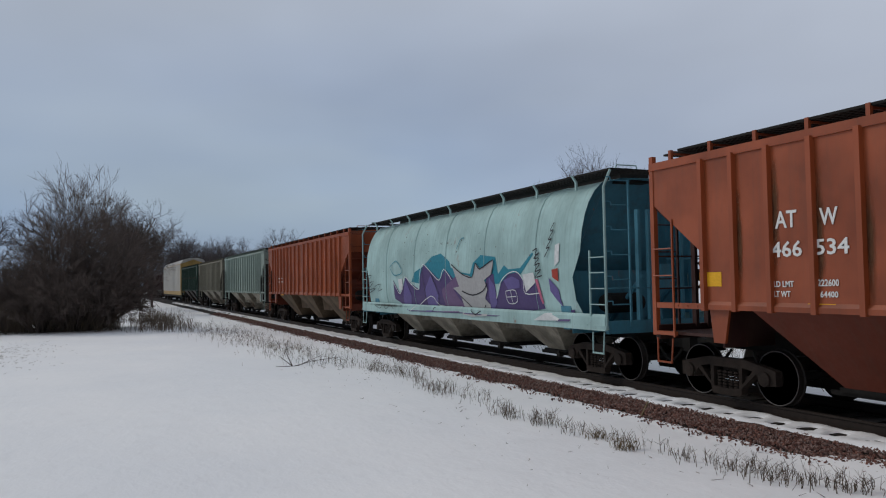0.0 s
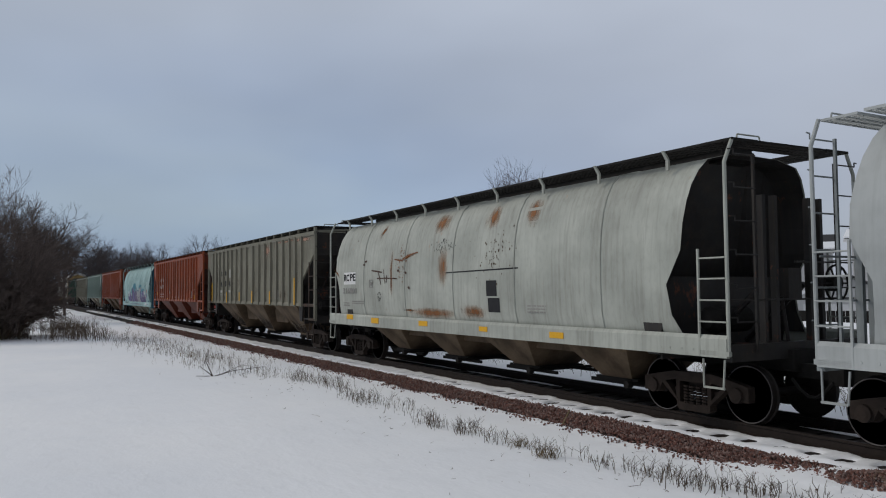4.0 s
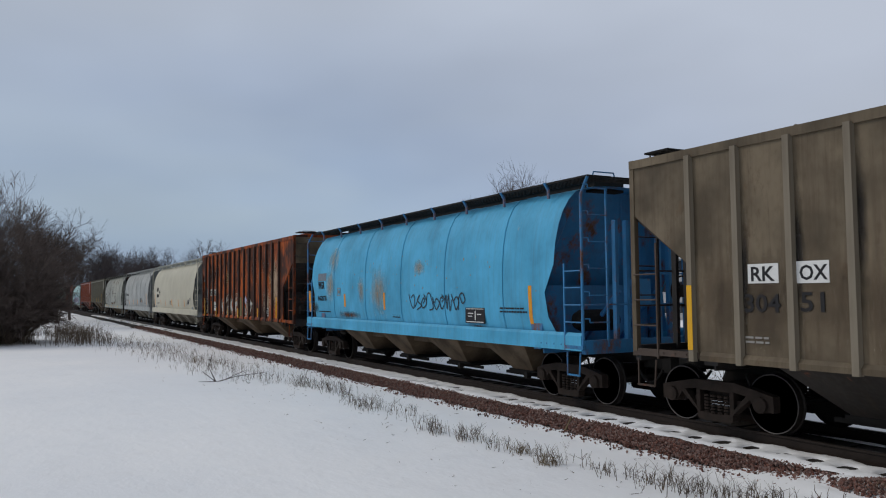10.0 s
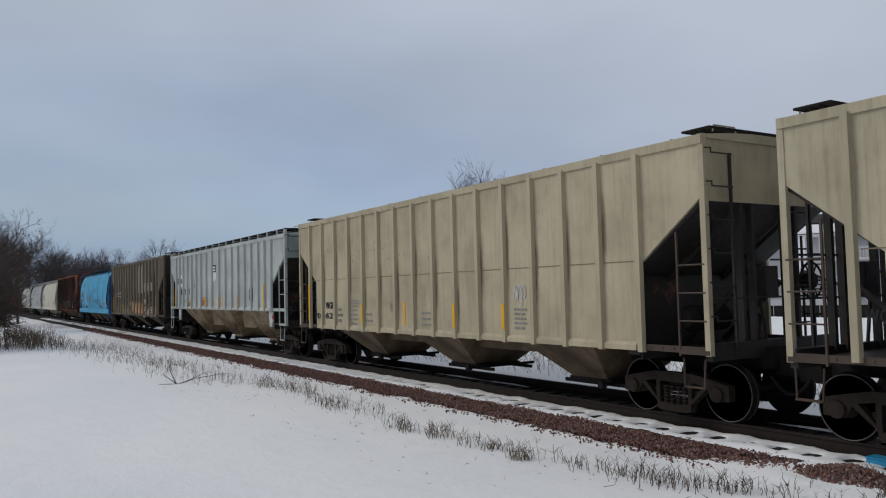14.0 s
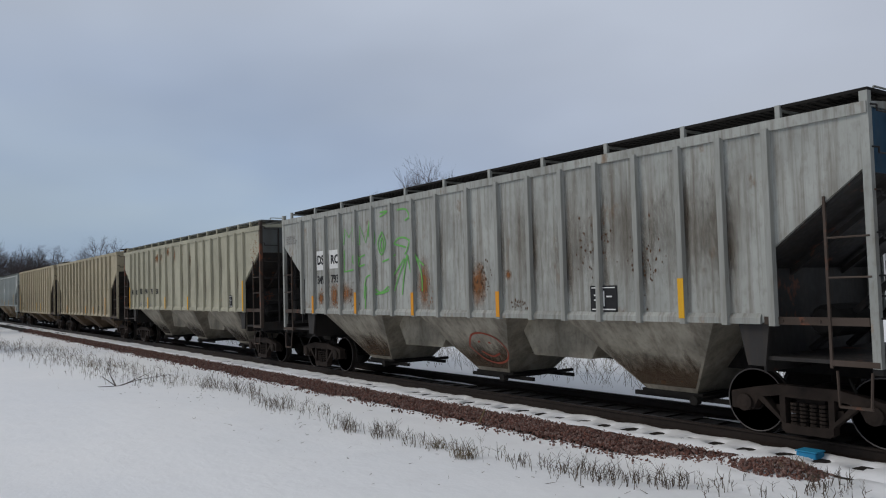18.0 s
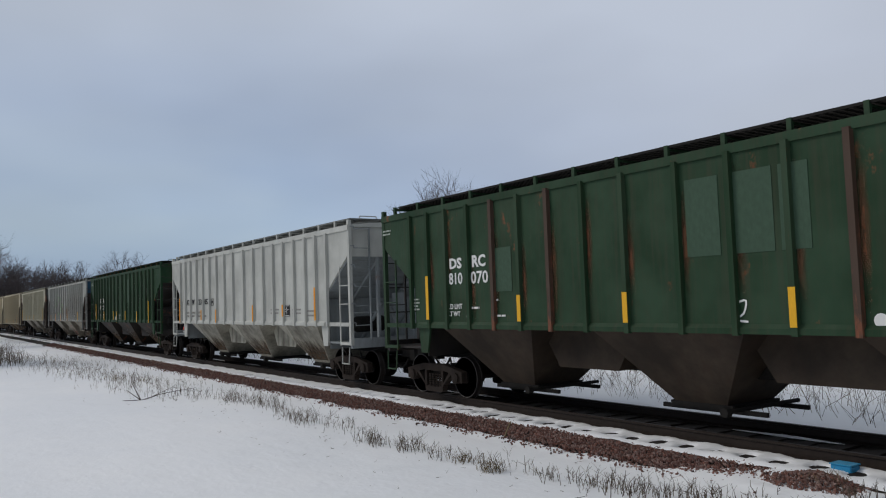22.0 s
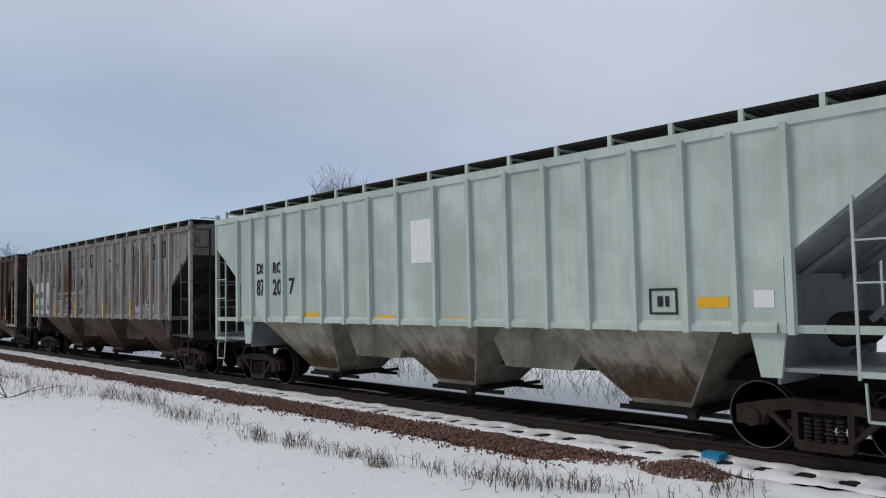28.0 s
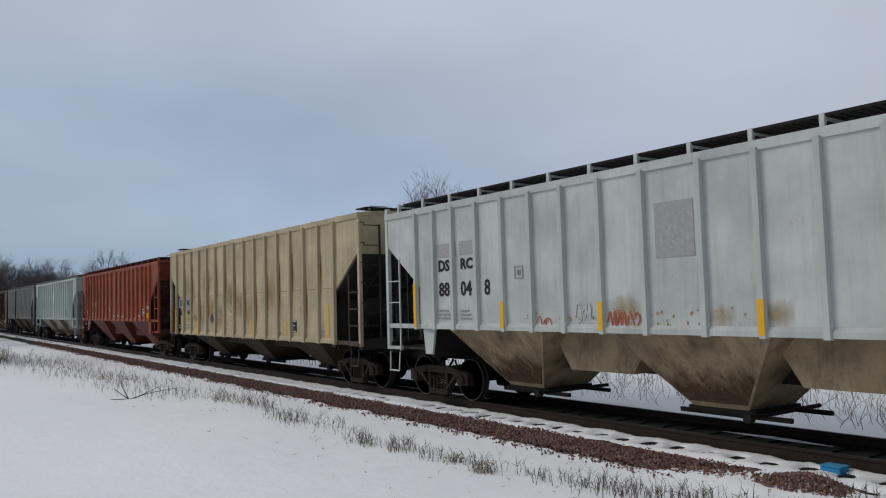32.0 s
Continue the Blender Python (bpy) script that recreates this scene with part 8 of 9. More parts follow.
# pale worn piece along the rusted car
worn_letter(c_rust, [(5.22, 1.98), (4.74, 1.79), (5.12, 1.55), (4.71, 1.26)])
worn_letter(c_rust, [(6.29, 2.15), (5.65, 1.91), (5.68, 1.32), (6.18, 1.39), (6.16, 1.74)])
worn_letter(c_rust, [(6.54, 1.32), (6.76, 1.78), (7.05, 2.14)])
worn_letter(c_rust, [(6.58, 1.97), (6.86, 1.63), (7.21, 1.31)])
worn_letter(c_rust, [(7.5, 1.27), (7.51, 2.02), (8.0, 2.21), (7.98, 1.86), (7.6, 1.75), (8.01, 1.31)])
worn_letter(c_rust, [(9.28, 1.99), (9.7, 1.93), (9.83, 1.44), (9.27, 1.19)])
worn_letter(c_rust, [(9.26, 1.72), (9.6, 1.42)])
worn_letter(c_rust, [(10.25, 2.0), (10.45, 1.86), (10.8, 1.71)])
worn_letter(c_rust, [(10.25, 1.39), (10.48, 1.73)])
sheet(c_rust, "graffiti", [[(9.59, 2.2), (9.8, 2.01), (9.59, 1.79), (9.35, 2.0)]], spray((0.44, 0.44, 0.58)), 0.014)
# orange piece with pale tags round it along the brown-grey car
flame = random.Random(17)
FLAME = [(0.60, 0.17, 0.03), (0.66, 0.30, 0.07), (0.54, 0.11, 0.02), (0.46, 0.40, 0.16), (0.62, 0.22, 0.04), (0.55, 0.46, 0.22)]
for i in range(30):
    c, zc = 7.45 + 3.95 * (i + 0.5) / 30 + flame.uniform(-0.06, 0.06), 1.58 + flame.uniform(-0.14, 0.14) - 0.10 * (i > 20)
    tall, wide, up = flame.uniform(0.30, 0.52), flame.uniform(0.12, 0.22), flame.choice((1, 1, -1))
    q = [(-1.1, -0.35), (-0.5, 0.05), (-0.75, 0.75), (-0.1, 0.4), (0.55, 1.0), (0.5, 0.3), (1.15, 0.35), (0.55, -0.1), (0.7, -0.95), (0.0, -0.45), (-0.55, -0.8)]
    p = [(c + wide * a + 0.12 * b * tall, min(2.12, max(1.16, zc + up * tall * b))) for a, b in q]
    lift = 0.008 + 0.0025 * (i % 5)
    sheet(c_rkox, "graffiti", [p], spray(FLAME[i % 6]), lift)
    stroke(c_rkox, p + p[:1], 0.020, spray((0.68, 0.64, 0.56) if i % 3 else (0.42, 0.06, 0.02)), lift + 0.001)
sheet(c_rkox, "graffiti", [[(7.48, 1.01), (7.45, 2.11), (8.49, 2.26), (8.64, 1.07)]], stain_material(YELLOWST), 0.005)
sheet(c_rkox, "graffiti", [[(11.0, 1.18), (11.13, 1.71), (12.14, 1.82), (12.13, 1.28)]], stain_material(YELLOWST), 0.005)
stroke(c_rkox, smooth([(10.64, 1.57), (11.36, 1.38), (11.81, 1.58), (12.14, 1.82)], 3), 0.09, spray((0.64, 0.60, 0.52)), 0.016)
stroke(c_rkox, smooth([(10.64, 1.57), (11.36, 1.38), (11.81, 1.58), (12.14, 1.82)], 3), 0.045, spray((0.50, 0.10, 0.03)), 0.019)
stroke(c_rkox, smooth([(11.15, 1.1), (11.58, 1.06), (11.94, 1.27), (12.24, 1.55), (12.26, 1.81)], 3), 0.09, spray((0.64, 0.60, 0.52)), 0.016)
stroke(c_rkox, smooth([(11.15, 1.1), (11.58, 1.06), (11.94, 1.27), (12.24, 1.55), (12.26, 1.81)], 3), 0.045, spray((0.50, 0.10, 0.03)), 0.019)
sheet(c_rkox, "graffiti", [[(12.12, 1.8), (12.22, 1.9), (12.33, 1.87), (12.3, 1.75), (12.18, 1.7)]], spray((0.55, 0.06, 0.03)), 0.021)
stroke(c_rkox, smooth([(6.63, 1.64), (6.74, 2.03), (6.81, 1.62), (6.97, 1.98), (7.05, 1.64), (7.12, 2.03), (7.19, 1.65), (7.28, 1.97)], 3), 0.028, spray((0.58, 0.58, 0.55)), 0.011)
stroke(c_rkox, smooth([(6.65, 1.76), (6.98, 1.86), (7.3, 1.82)], 3), 0.022, spray((0.58, 0.58, 0.55)), 0.013)
stroke(c_rkox, smooth([(5.64, 1.0), (5.76, 1.3), (5.84, 1.03), (5.99, 1.25), (6.12, 1.09), (6.21, 1.28), (6.32, 1.09), (6.43, 1.34), (6.58, 1.05), (6.66, 1.33), (6.8, 1.08), (6.9, 1.29), (6.98, 1.11), (7.1, 1.34), (7.17, 1.13), (7.32, 1.38)], 3), 0.028, spray((0.58, 0.58, 0.55)), 0.011)
stroke(c_rkox, smooth([(5.61, 1.1), (6.49, 1.24), (7.3, 1.23)], 3), 0.022, spray((0.58, 0.58, 0.55)), 0.013)
stroke(c_rkox, smooth([(11.18, 1.77), (11.28, 2.14), (11.36, 1.79), (11.47, 2.16), (11.51, 1.81), (11.6, 2.15), (11.66, 1.78), (11.74, 2.13), (11.83, 1.82), (11.88, 2.16), (11.97, 1.79), (12.03, 2.15)], 3), 0.028, spray((0.58, 0.58, 0.55)), 0.011)
stroke(c_rkox, smooth([(11.21, 1.93), (11.63, 2.0), (12.04, 1.97)], 3), 0.022, spray((0.58, 0.58, 0.55)), 0.013)
stroke(c_rkox, smooth([(12.11, 1.07), (12.18, 1.5), (12.28, 1.05), (12.35, 1.49), (12.38, 1.1), (12.49, 1.51), (12.53, 1.07), (12.61, 1.51), (12.66, 1.13), (12.74, 1.56), (12.79, 1.09), (12.86, 1.57)], 3), 0.028, spray((0.58, 0.58, 0.55)), 0.011)
stroke(c_rkox, smooth([(12.13, 1.26), (12.51, 1.35), (12.86, 1.33)], 3), 0.022, spray((0.58, 0.58, 0.55)), 0.013)
stroke(c_rkox, smooth([(13.17, 1.08), (13.25, 1.25), (13.28, 1.09), (13.36, 1.26), (13.38, 1.1), (13.42, 1.27), (13.49, 1.11), (13.52, 1.26), (13.57, 1.07), (13.62, 1.27)], 3), 0.028, spray((0.58, 0.58, 0.55)), 0.011)
stroke(c_rkox, smooth([(13.19, 1.12), (13.41, 1.2), (13.63, 1.18)], 3), 0.022, spray((0.58, 0.58, 0.55)), 0.013)
stroke(c_rkox, smooth([(5.44, 2.05), (6.35, 2.13)], 3), 0.018, spray((0.30, 0.28, 0.24)), 0.011)
stroke(c_rkox, smooth([(5.55, 1.55), (5.39, 1.83), (5.7, 2.04), (6.08, 1.89), (6.0, 1.61), (5.61, 1.58), (5.87, 1.78)], 3), 0.018, spray((0.30, 0.28, 0.24)), 0.011)
stroke(c_rkox, smooth([(5.44, 1.53), (6.29, 1.6)], 3), 0.018, spray((0.30, 0.28, 0.24)), 0.011)
stroke(c_rkox, smooth([(7.67, 2.29), (7.95, 2.49), (8.36, 2.48)], 3), 0.06, stain_material(WHITEST), 0.009)
# a red ring with two dots and a bow on the middle hopper, scribbles on others
for pts in ([(8.08, 0.97), (8.35, 1.2), (8.72, 1.26), (9.1, 1.17), (9.25, 0.92), (9.05, 0.7), (8.67, 0.62), (8.3, 0.72), (8.08, 0.97)], [(8.38, 0.86), (8.65, 0.76), (8.95, 0.84)], [(8.45, 1.06), (8.52, 1.08)], [(8.78, 1.06), (8.86, 1.06)]):
    hopper_stroke(c_349, pts, 0.035, spray((0.34, 0.07, 0.04)))
for pts in ([(7.2, 1.35), (7.4, 1.1), (7.5, 1.4), (7.7, 1.05)], [(8.0, 1.3), (8.25, 1.0), (8.4, 1.35), (8.5, 1.0), (8.7, 1.35)], [(8.1, 0.75), (8.4, 0.95), (8.7, 0.7)]):
    hopper_stroke(c_672, pts, 0.025, spray((0.03, 0.03, 0.03)))
for pts in ([(3.1, 1.25), (3.3, 1.05), (3.5, 1.3), (3.7, 1.0), (4.0, 1.3)],):
    hopper_stroke(c_mor, pts, 0.025, spray((0.03, 0.03, 0.03)))
for u0, z0, w0, h0 in ((0.2, 3.55, 1.6, 0.6), (1.5, 2.7, 0.9, 1.3), (2.5, 2.9, 0.8, 1.2), (3.4, 3.1, 0.8, 1.0), (10.6, 2.9, 0.9, 1.2), (12.4, 3.1, 0.8, 1.0)):
    stain(c_rust, u0, z0, w0, h0, BLACKST)
stain(c_rust, 13.8, 1.3, 0.9, 2.3, PALEST)
stain(c_rust, 12.6, 1.2, 0.9, 1.1, PALEST)
tape(c_rkox, 14.58, 1.25, 0.12, 1.0, YELLOW)
for u0 in rib_places(10)[:-1]:
    stain(c_rkox, u0 + 0.1, 1.2, 0.75, 1.3, GRIMESHADE)
for u0 in (12.9, 13.7, 14.2):
    stain(c_rkox, u0, 1.3, 1.2, 2.0, BLACKST)
for u0, z0 in ((3.2, 1.5), (4.6, 1.7), (5.6, 1.4), (6.6, 2.2), (7.6, 1.9), (8.6, 1.6), (2.0, 2.6), (10.2, 2.2), (4.2, 2.7)):
    stain(c_5044, u0, z0, 1.1, 0.8, TANST)
# streaks beside each rib: rust runs, and rib shade painted as dark lines
for car, col in ((c_349, GRIMESHADE), (c_829, GRIMESHADE), (c_470, GRIMESHADE), (c_222, BLACKST), (c_070, BROWNST), (c_7062, GRIMESHADE), (c_tan2, GRIMESHADE), (c_5044, RUSTST), (c_rkox, BLACKST), (c_mor, BROWNST),
                 (c_xtra, RUSTOR), (c_5017, BROWNST), (c_262, BROWNST), (c_534, BROWNST)):
    run_rnd = random.Random(int(-car["front"]))
    for u0 in rib_places(car["ribs"])[1:-1]:
        z0 = run_rnd.uniform(car["sill"] + 0.05, 2.6)
        stain(car, u0 + 0.04, z0, 0.13, run_rnd.uniform(0.9, 1.5), col)
for car in (c_230, c_349, c_470, c_672, c_829, c_880, c_mint, c_222, c_mor, c_xtra, c_sage, c_gtan):
    for u0 in (3.8, 8.35, 12.9):
        hopper_dirt(car, u0, (0.03, 0.022, 0.017) if car in (c_470, c_mor, c_829) else (0.085, 0.052, 0.03))
for car, u0 in ((c_230, 1.36), (c_mor, 1.36), (c_672, 15.2), (c_470, 1.36)):
    patch(car, "warning_placard", u0, 1.32, 0.13, 0.13, REDMARK, -1.562)
    patch(car, "stencil_bar", u0 + 0.02, 1.22, 0.10, 0.05, WHITE, -1.562)
mark(c_230, "LD LMT", 1.94, 2.00, 0.42, 0.08, GREYMARK)
mark(c_230, "LT WT", 1.94, 1.86, 0.36, 0.08, GREYMARK)
mark(c_230, "202800LBS", 2.62, 2.00, 0.55, 0.08, GREYMARK)
mark(c_230, "60200", 2.66, 1.86, 0.34, 0.08, GREYMARK)
mark(c_230, "92000", 3.47, 2.00, 0.34, 0.08, GREYMARK)
mark(c_230, "27300", 3.47, 1.86, 0.34, 0.08, GREYMARK)
mark(c_230, "KG", 4.28, 2.00, 0.14, 0.08, GREYMARK)
mark(c_230, "4-80", 4.28, 1.86, 0.24, 0.08, GREYMARK)
mark(c_7062, "CAPY", 3.03, 1.66, 0.28, 0.08, GREYMARK)
mark(c_7062, "LD LMT", 3.03, 1.50, 0.36, 0.08, GREYMARK)
mark(c_7062, "LT WT", 3.03, 1.34, 0.30, 0.08, GREYMARK)
# chips and rust spots
for car, u, z, w, h, k, col in ((c_349, 2.2, 1.75, 0.45, 0.5, 40, RUSTST), (c_349, 3.0, 1.7, 0.45, 0.65, 60, RUSTST), (c_349, 3.85, 1.75, 0.5, 0.6, 40, BROWNST), (c_349, 9.0, 1.95, 0.5, 0.75, 70, BROWNST), (c_349, 7.1, 1.7, 0.5, 0.8, 45, RUSTST),
                                (c_349, 11.9, 2.3, 0.7, 0.9, 70, BROWNST), (c_349, 13.0, 1.9, 0.6, 1.2, 50, BROWNST), (c_349, 10.1, 1.7, 0.5, 0.3, 30, BROWNST), (c_829, 5.2, 3.55, 0.8, 0.35, 60, RUSTST), (c_829, 15.9, 2.9, 0.6, 1.2, 80, RUSTST),
                                (c_829, 6.9, 3.8, 0.5, 0.35, 40, RUSTST), (c_829, 8.8, 3.5, 0.3, 0.6, 30, RUSTST), (c_rcpe, 7.4, 3.0, 0.9, 0.45, 60, BLACKST), (c_rcpe, 5.2, 2.4, 0.6, 0.9, 60, RUSTST), (c_rcpe, 9.6, 2.4, 1.2, 1.0, 70, BROWNST),
                                (c_470, 6.2, 2.2, 0.5, 0.7, 45, BROWNST), (c_470, 12.6, 1.8, 0.8, 0.7, 70, BROWNST), (c_470, 9.2, 1.9, 0.6, 0.5, 45, BROWNST), (c_470, 14.2, 2.3, 0.7, 0.7, 60, BROWNST), (c_470, 4.2, 3.0, 0.5, 0.6, 30, BROWNST),
                                (c_672, 3.3, 1.7, 0.7, 0.4, 40, RUSTST), (c_672, 8.0, 1.7, 3.0, 0.25, 60, RUSTST), (c_880, 5.0, 1.7, 5.0, 0.3, 90, TANST), (c_7062, 2.0, 3.0, 6.0, 0.8, 40, BROWNST), (c_tan2, 3.0, 2.6, 9.0, 1.4, 70, BROWNST),
                                (c_5044, 4.0, 1.6, 6.0, 1.5, 60, RUSTOR), (c_mor, 0.5, 3.3, 0.5, 0.7, 60, RUSTST), (c_blue, 4.0, 2.0, 9.0, 1.4, 70, TANST), (c_graf, 2.0, 2.6, 11.0, 1.2, 60, BROWNST), (c_222, 1.5, 1.7, 13.0, 2.0, 60, PALEDK)):
    spatter(car, u, z, w, h, k, col)
# panel seams half way up the slab sides, their shadow line painted on
for car, zs in ((c_7062, 2.58), (c_tan2, 2.56), (c_5044, 2.60)):
    for u0 in rib_places(14)[:-1]:
        patch(car, "panel_seam", u0 + 0.1, zs, 0.755, 0.016, SEAM, -SIDE - 0.004)
# hazard diamonds on the tan car
sheet(c_5044, "diamond_mark", [[(5.29, 1.55), (5.52, 1.77), (5.30, 1.99), (5.07, 1.77)]], mk("dark_slate_placard", (0.05, 0.055, 0.06)), 0.006)
sheet(c_5044, "diamond_mark", [[(6.09, 1.73), (6.27, 1.91), (6.10, 2.09), (5.92, 1.91)]], mk("bare_grey_placard", (0.25, 0.24, 0.22)), 0.006)
for u0, z0 in ((7.3, 2.3), (7.22, 2.05), (7.32, 1.98), (7.28, 1.82), (7.42, 1.85), (7.25, 1.7)):
    patch(c_5044, "paint_chip", u0, z0, 0.05, 0.05, INK, -SIDE - 0.005)


# ------------------------------------------------------------ the far cars
c_brown_a = ribbed_hopper(149.4, "dark brown ribbed car far along the train", brown, 16, brown, hop_dark, boards=False, end_mat=end_dark)
c_brown_b = ribbed_hopper(167.5, "dark brown ribbed car far along the train", brown, 16, brown, hop_dark, boards=False, end_mat=end_dark)
c_brown_c = ribbed_hopper(185.6, "oxide-red ribbed car far along the train", red_b, 16, red_b, hop_dark, boards=False, end_mat=end_dark)
HOPPERS += [c_brown_a, c_brown_b, c_brown_c]
RACK_HALF = 13.6


def autorack():
    car = tagged(new("autorack_car"), "tall yellow and silver enclosed autorack car", "autorack car", group="cars of the freight train")
    bm = bmesh.new()
    solid(bm, [(-1.55, 1.0), (1.55, 1.0), (1.55, 5.0), (1.2, 5.45), (0.5, 5.65), (-0.5, 5.65), (-1.2, 5.45), (-1.55, 5.0)], "y", -RACK_HALF, RACK_HALF)
    part("body", bm, yellow_body, car)
    bm = bmesh.new()
    solid(bm, [(-1.58, 4.98), (-1.22, 5.48), (-0.5, 5.69), (0.5, 5.69), (1.22, 5.48), (1.58, 4.98), (1.5, 4.96), (0.0, 5.5), (-1.5, 4.96)], "y", -RACK_HALF - 0.05, RACK_HALF + 0.05)
    part("roof", bm, silver_body, car)
    for i in range(14):
        for s in (-1, 1):
            o = link_mesh("side_panel", shared("rack_panel", lambda bm: block(bm, -0.03, 0.03, -0.85, 0.85, 1.5, 4.9)), silver_body, car)
            o.location = (s * 1.57, -RACK_HALF + 1.4 + i * 1.9, 0)
    bm = bmesh.new()
    block(bm, -1.45, 1.45, -RACK_HALF - 0.05, RACK_HALF + 0.05, 0.75, 1.05)
    part("deck_frame", bm, STEEL_DARK, car)
    for s in (-1, 1):
        truck(car, s * (RACK_HALF - 3.0), TRUCK)
        c = link_mesh("coupler", shared("coupler", coupler_bm), STEEL_DARK, car)
        c.matrix_basis = pose(0, s * RACK_HALF, 0, 0, 0, 0 if s > 0 else 180)
    return car


c_rack = autorack()

# ------------------------------------------------------------ ballast stones, snow over the tie ends
STONE_SHAPE = [(1, 0, 0), (0, 1, 0), (-1, 0, 0), (0, -1, 0), (0, 0, 1), (0, 0, -1)]
STONE_FACE = [(0, 1, 4), (1, 2, 4), (2, 3, 4), (3, 0, 4), (1, 0, 5), (2, 1, 5), (3, 2, 5), (0, 3, 5)]


def stones(name, spots, size, mat, label):
    rnd = random.Random(5)
    v, f = [], []
    for x, y, z in spots:
        r = Euler((rnd.uniform(0, 6), rnd.uniform(0, 6), rnd.uniform(0, 6))).to_matrix()
        k = rnd.uniform(*size)
        s = Vector((k, k * rnd.uniform(0.6, 1.0), k * rnd.uniform(0.5, 0.85)))
        b = len(v)
        for p in STONE_SHAPE:
            q = r @ Vector((p[0] * s.x * rnd.uniform(0.75, 1.2), p[1] * s.y * rnd.uniform(0.75, 1.2), p[2] * s.z * rnd.uniform(0.75, 1.2)))
            v.append((x + q.x, y + q.y, z + q.z))
        f += [(b + i, b + j, b + k2) for i, j, k2 in STONE_FACE]
    me = bpy.data.meshes.new(name)
    me.from_pydata(v, [], f)
    me.materials.append(mat)
    return tagged(new(name, me), label, "ballast", kind="stuff")


rnd = random.Random(11)
spots = []
for i in range(52000):
    y = 2.0 + 68.0 * rnd.random() ** 1.9
    lo, hi = 2.10 + 0.16 * noise.noise(Vector((y * 0.7, 0, 3))) + 0.1 * noise.noise(Vector((y * 3.1, 1, 3))), 1.50 + 0.08 * noise.noise(Vector((y * 1.3, 2, 3)))
    o = rnd.uniform(hi, lo) if rnd.random() < 0.93 else lo + abs(rnd.gauss(0, 0.14))
    z = float(np.interp(o, [1.35, 1.75, 2.2, 2.75], [-0.21, -0.25, -0.37, -0.36])) + 0.02 + 0.03 * rnd.random()
    if y < 8.3 and rnd.random() > (y - 5.9) / 2.4:
        continue
    spots.append((TRACK_X + bend(y) - o, y, z))
stones("ballast_stones", spots, (0.016, 0.036), STONE, "reddish-brown crushed granite ballast along the track shoulder")
spots = []
for i in range(1500):
    a, r = rnd.uniform(0, 6.28), rnd.random() ** 0.6
    spots.append((9.42 + 0.42 * r * math.cos(a), 5.75 + 0.75 * r * math.sin(a), -0.27 + 0.15 * (1 - r) + 0.02 * rnd.random()))
stones("ballast_mound", spots, (0.016, 0.036), STONE, "small mound of loose reddish ballast beside the ties")

sv, sf = [], []
offs = [-1.62, -1.54, -1.44, -1.34, -1.24, -1.14, -1.04, -0.94, -0.86, -0.80]
sy = [1.5 + 0.055 * i for i in range(1000)] + [56.5 + 0.5 * i for i in range(120)]
for y in sy:
    gap = abs(((y + 12 + 0.27) / 0.53) % 1.0 - 0.5) * 0.53
    run_on = noise.noise(Vector((y * 0.35, 7.0, 0.0)))
    for o in offs:
        h = -0.150 + 0.03 * noise.noise(Vector((o * 4, y * 2.2, 2.0))) + 0.015 * noise.noise(Vector((o * 12, y * 9, 5.0)))
        side = 1.52 + 0.10 * noise.noise(Vector((y * 0.9, 3.3, 1.0)))
        h -= 0.5 * max(0, -o - side)
        inner = 0.86 + 0.05 * noise.noise(Vector((y * 1.6, 9.3, 1.0)))
        h -= 0.8 * max(0, inner + o)
        hole = (gap / 0.15) ** 2 + ((o + 1.24 + 0.05 * math.sin(y * 5)) / (0.17 + 0.06 * run_on)) ** 2
        if run_on > -0.42:
            h -= 0.16 * max(0, 1 - hole)
        sv.append((TRACK_X + bend(y) + o, y, h))
k = len(offs)
for j in range(len(sy) - 1):
    for i in range(k - 1):
        sf.append((j * k + i, j * k + i + 1, (j + 1) * k + i + 1, (j + 1) * k + i))
me = bpy.data.meshes.new("tie_snow")
me.from_pydata(sv, [], sf)
me.materials.append(SNOW)
for p in me.polygons:
    p.use_smooth = True
tagged(new("snow_strip", me), "crusted snow lying over the tie ends beside the rail", "snow", kind="stuff")
sv, sf = [], []
for i in range(60):
    y, o = rnd.uniform(2, 50), rnd.choice((-0.62, -0.55, 0.55))
    n, b = 10, len(sv)
    ln, wd = rnd.uniform(0.3, 1.5), rnd.uniform(0.03, 0.07)
    for j in range(n):
        a = 2 * math.pi * j / n
        sv.append((TRACK_X + bend(y) + o + wd * math.cos(a) * rnd.uniform(0.7, 1.2), y + ln * math.sin(a), -0.178))
    sv.append((TRACK_X + bend(y) + o, y, -0.15))
    sf += [(b + j, b + (j + 1) % n, b + n) for j in range(n)]
me = bpy.data.meshes.new("rail_snow")
me.from_pydata(sv, [], sf)
me.materials.append(SNOW)
tagged(new("snow_patches", me), "thin streaks of snow left between the rails", "snow", kind="stuff")

# a blue painted box by the near rail, a stick on the ballast, a fallen twig on the field
bm = bmesh.new()
block(bm, -0.11, 0.11, -0.14, 0.14, -0.24, -0.10)
bmesh.ops.bevel(bm, geom=bm.edges[:], offset=0.015, segments=1, affect="EDGES")
blue_box = tagged(new("trackside_box"), "small bright blue metal box beside the rail", "box")
blue_box.location = (10.02, 5.72, 0)
part("housing", bm, mk("bright_blue_enamel", (0.03, 0.26, 0.48), 0.45), blue_box)
bm = bmesh.new()
block(bm, -0.115, 0.115, -0.145, 0.145, -0.10, -0.085)
part("lid", bm, mk("blue_lid_enamel", (0.035, 0.30, 0.52), 0.45), blue_box)
bm = bmesh.new()
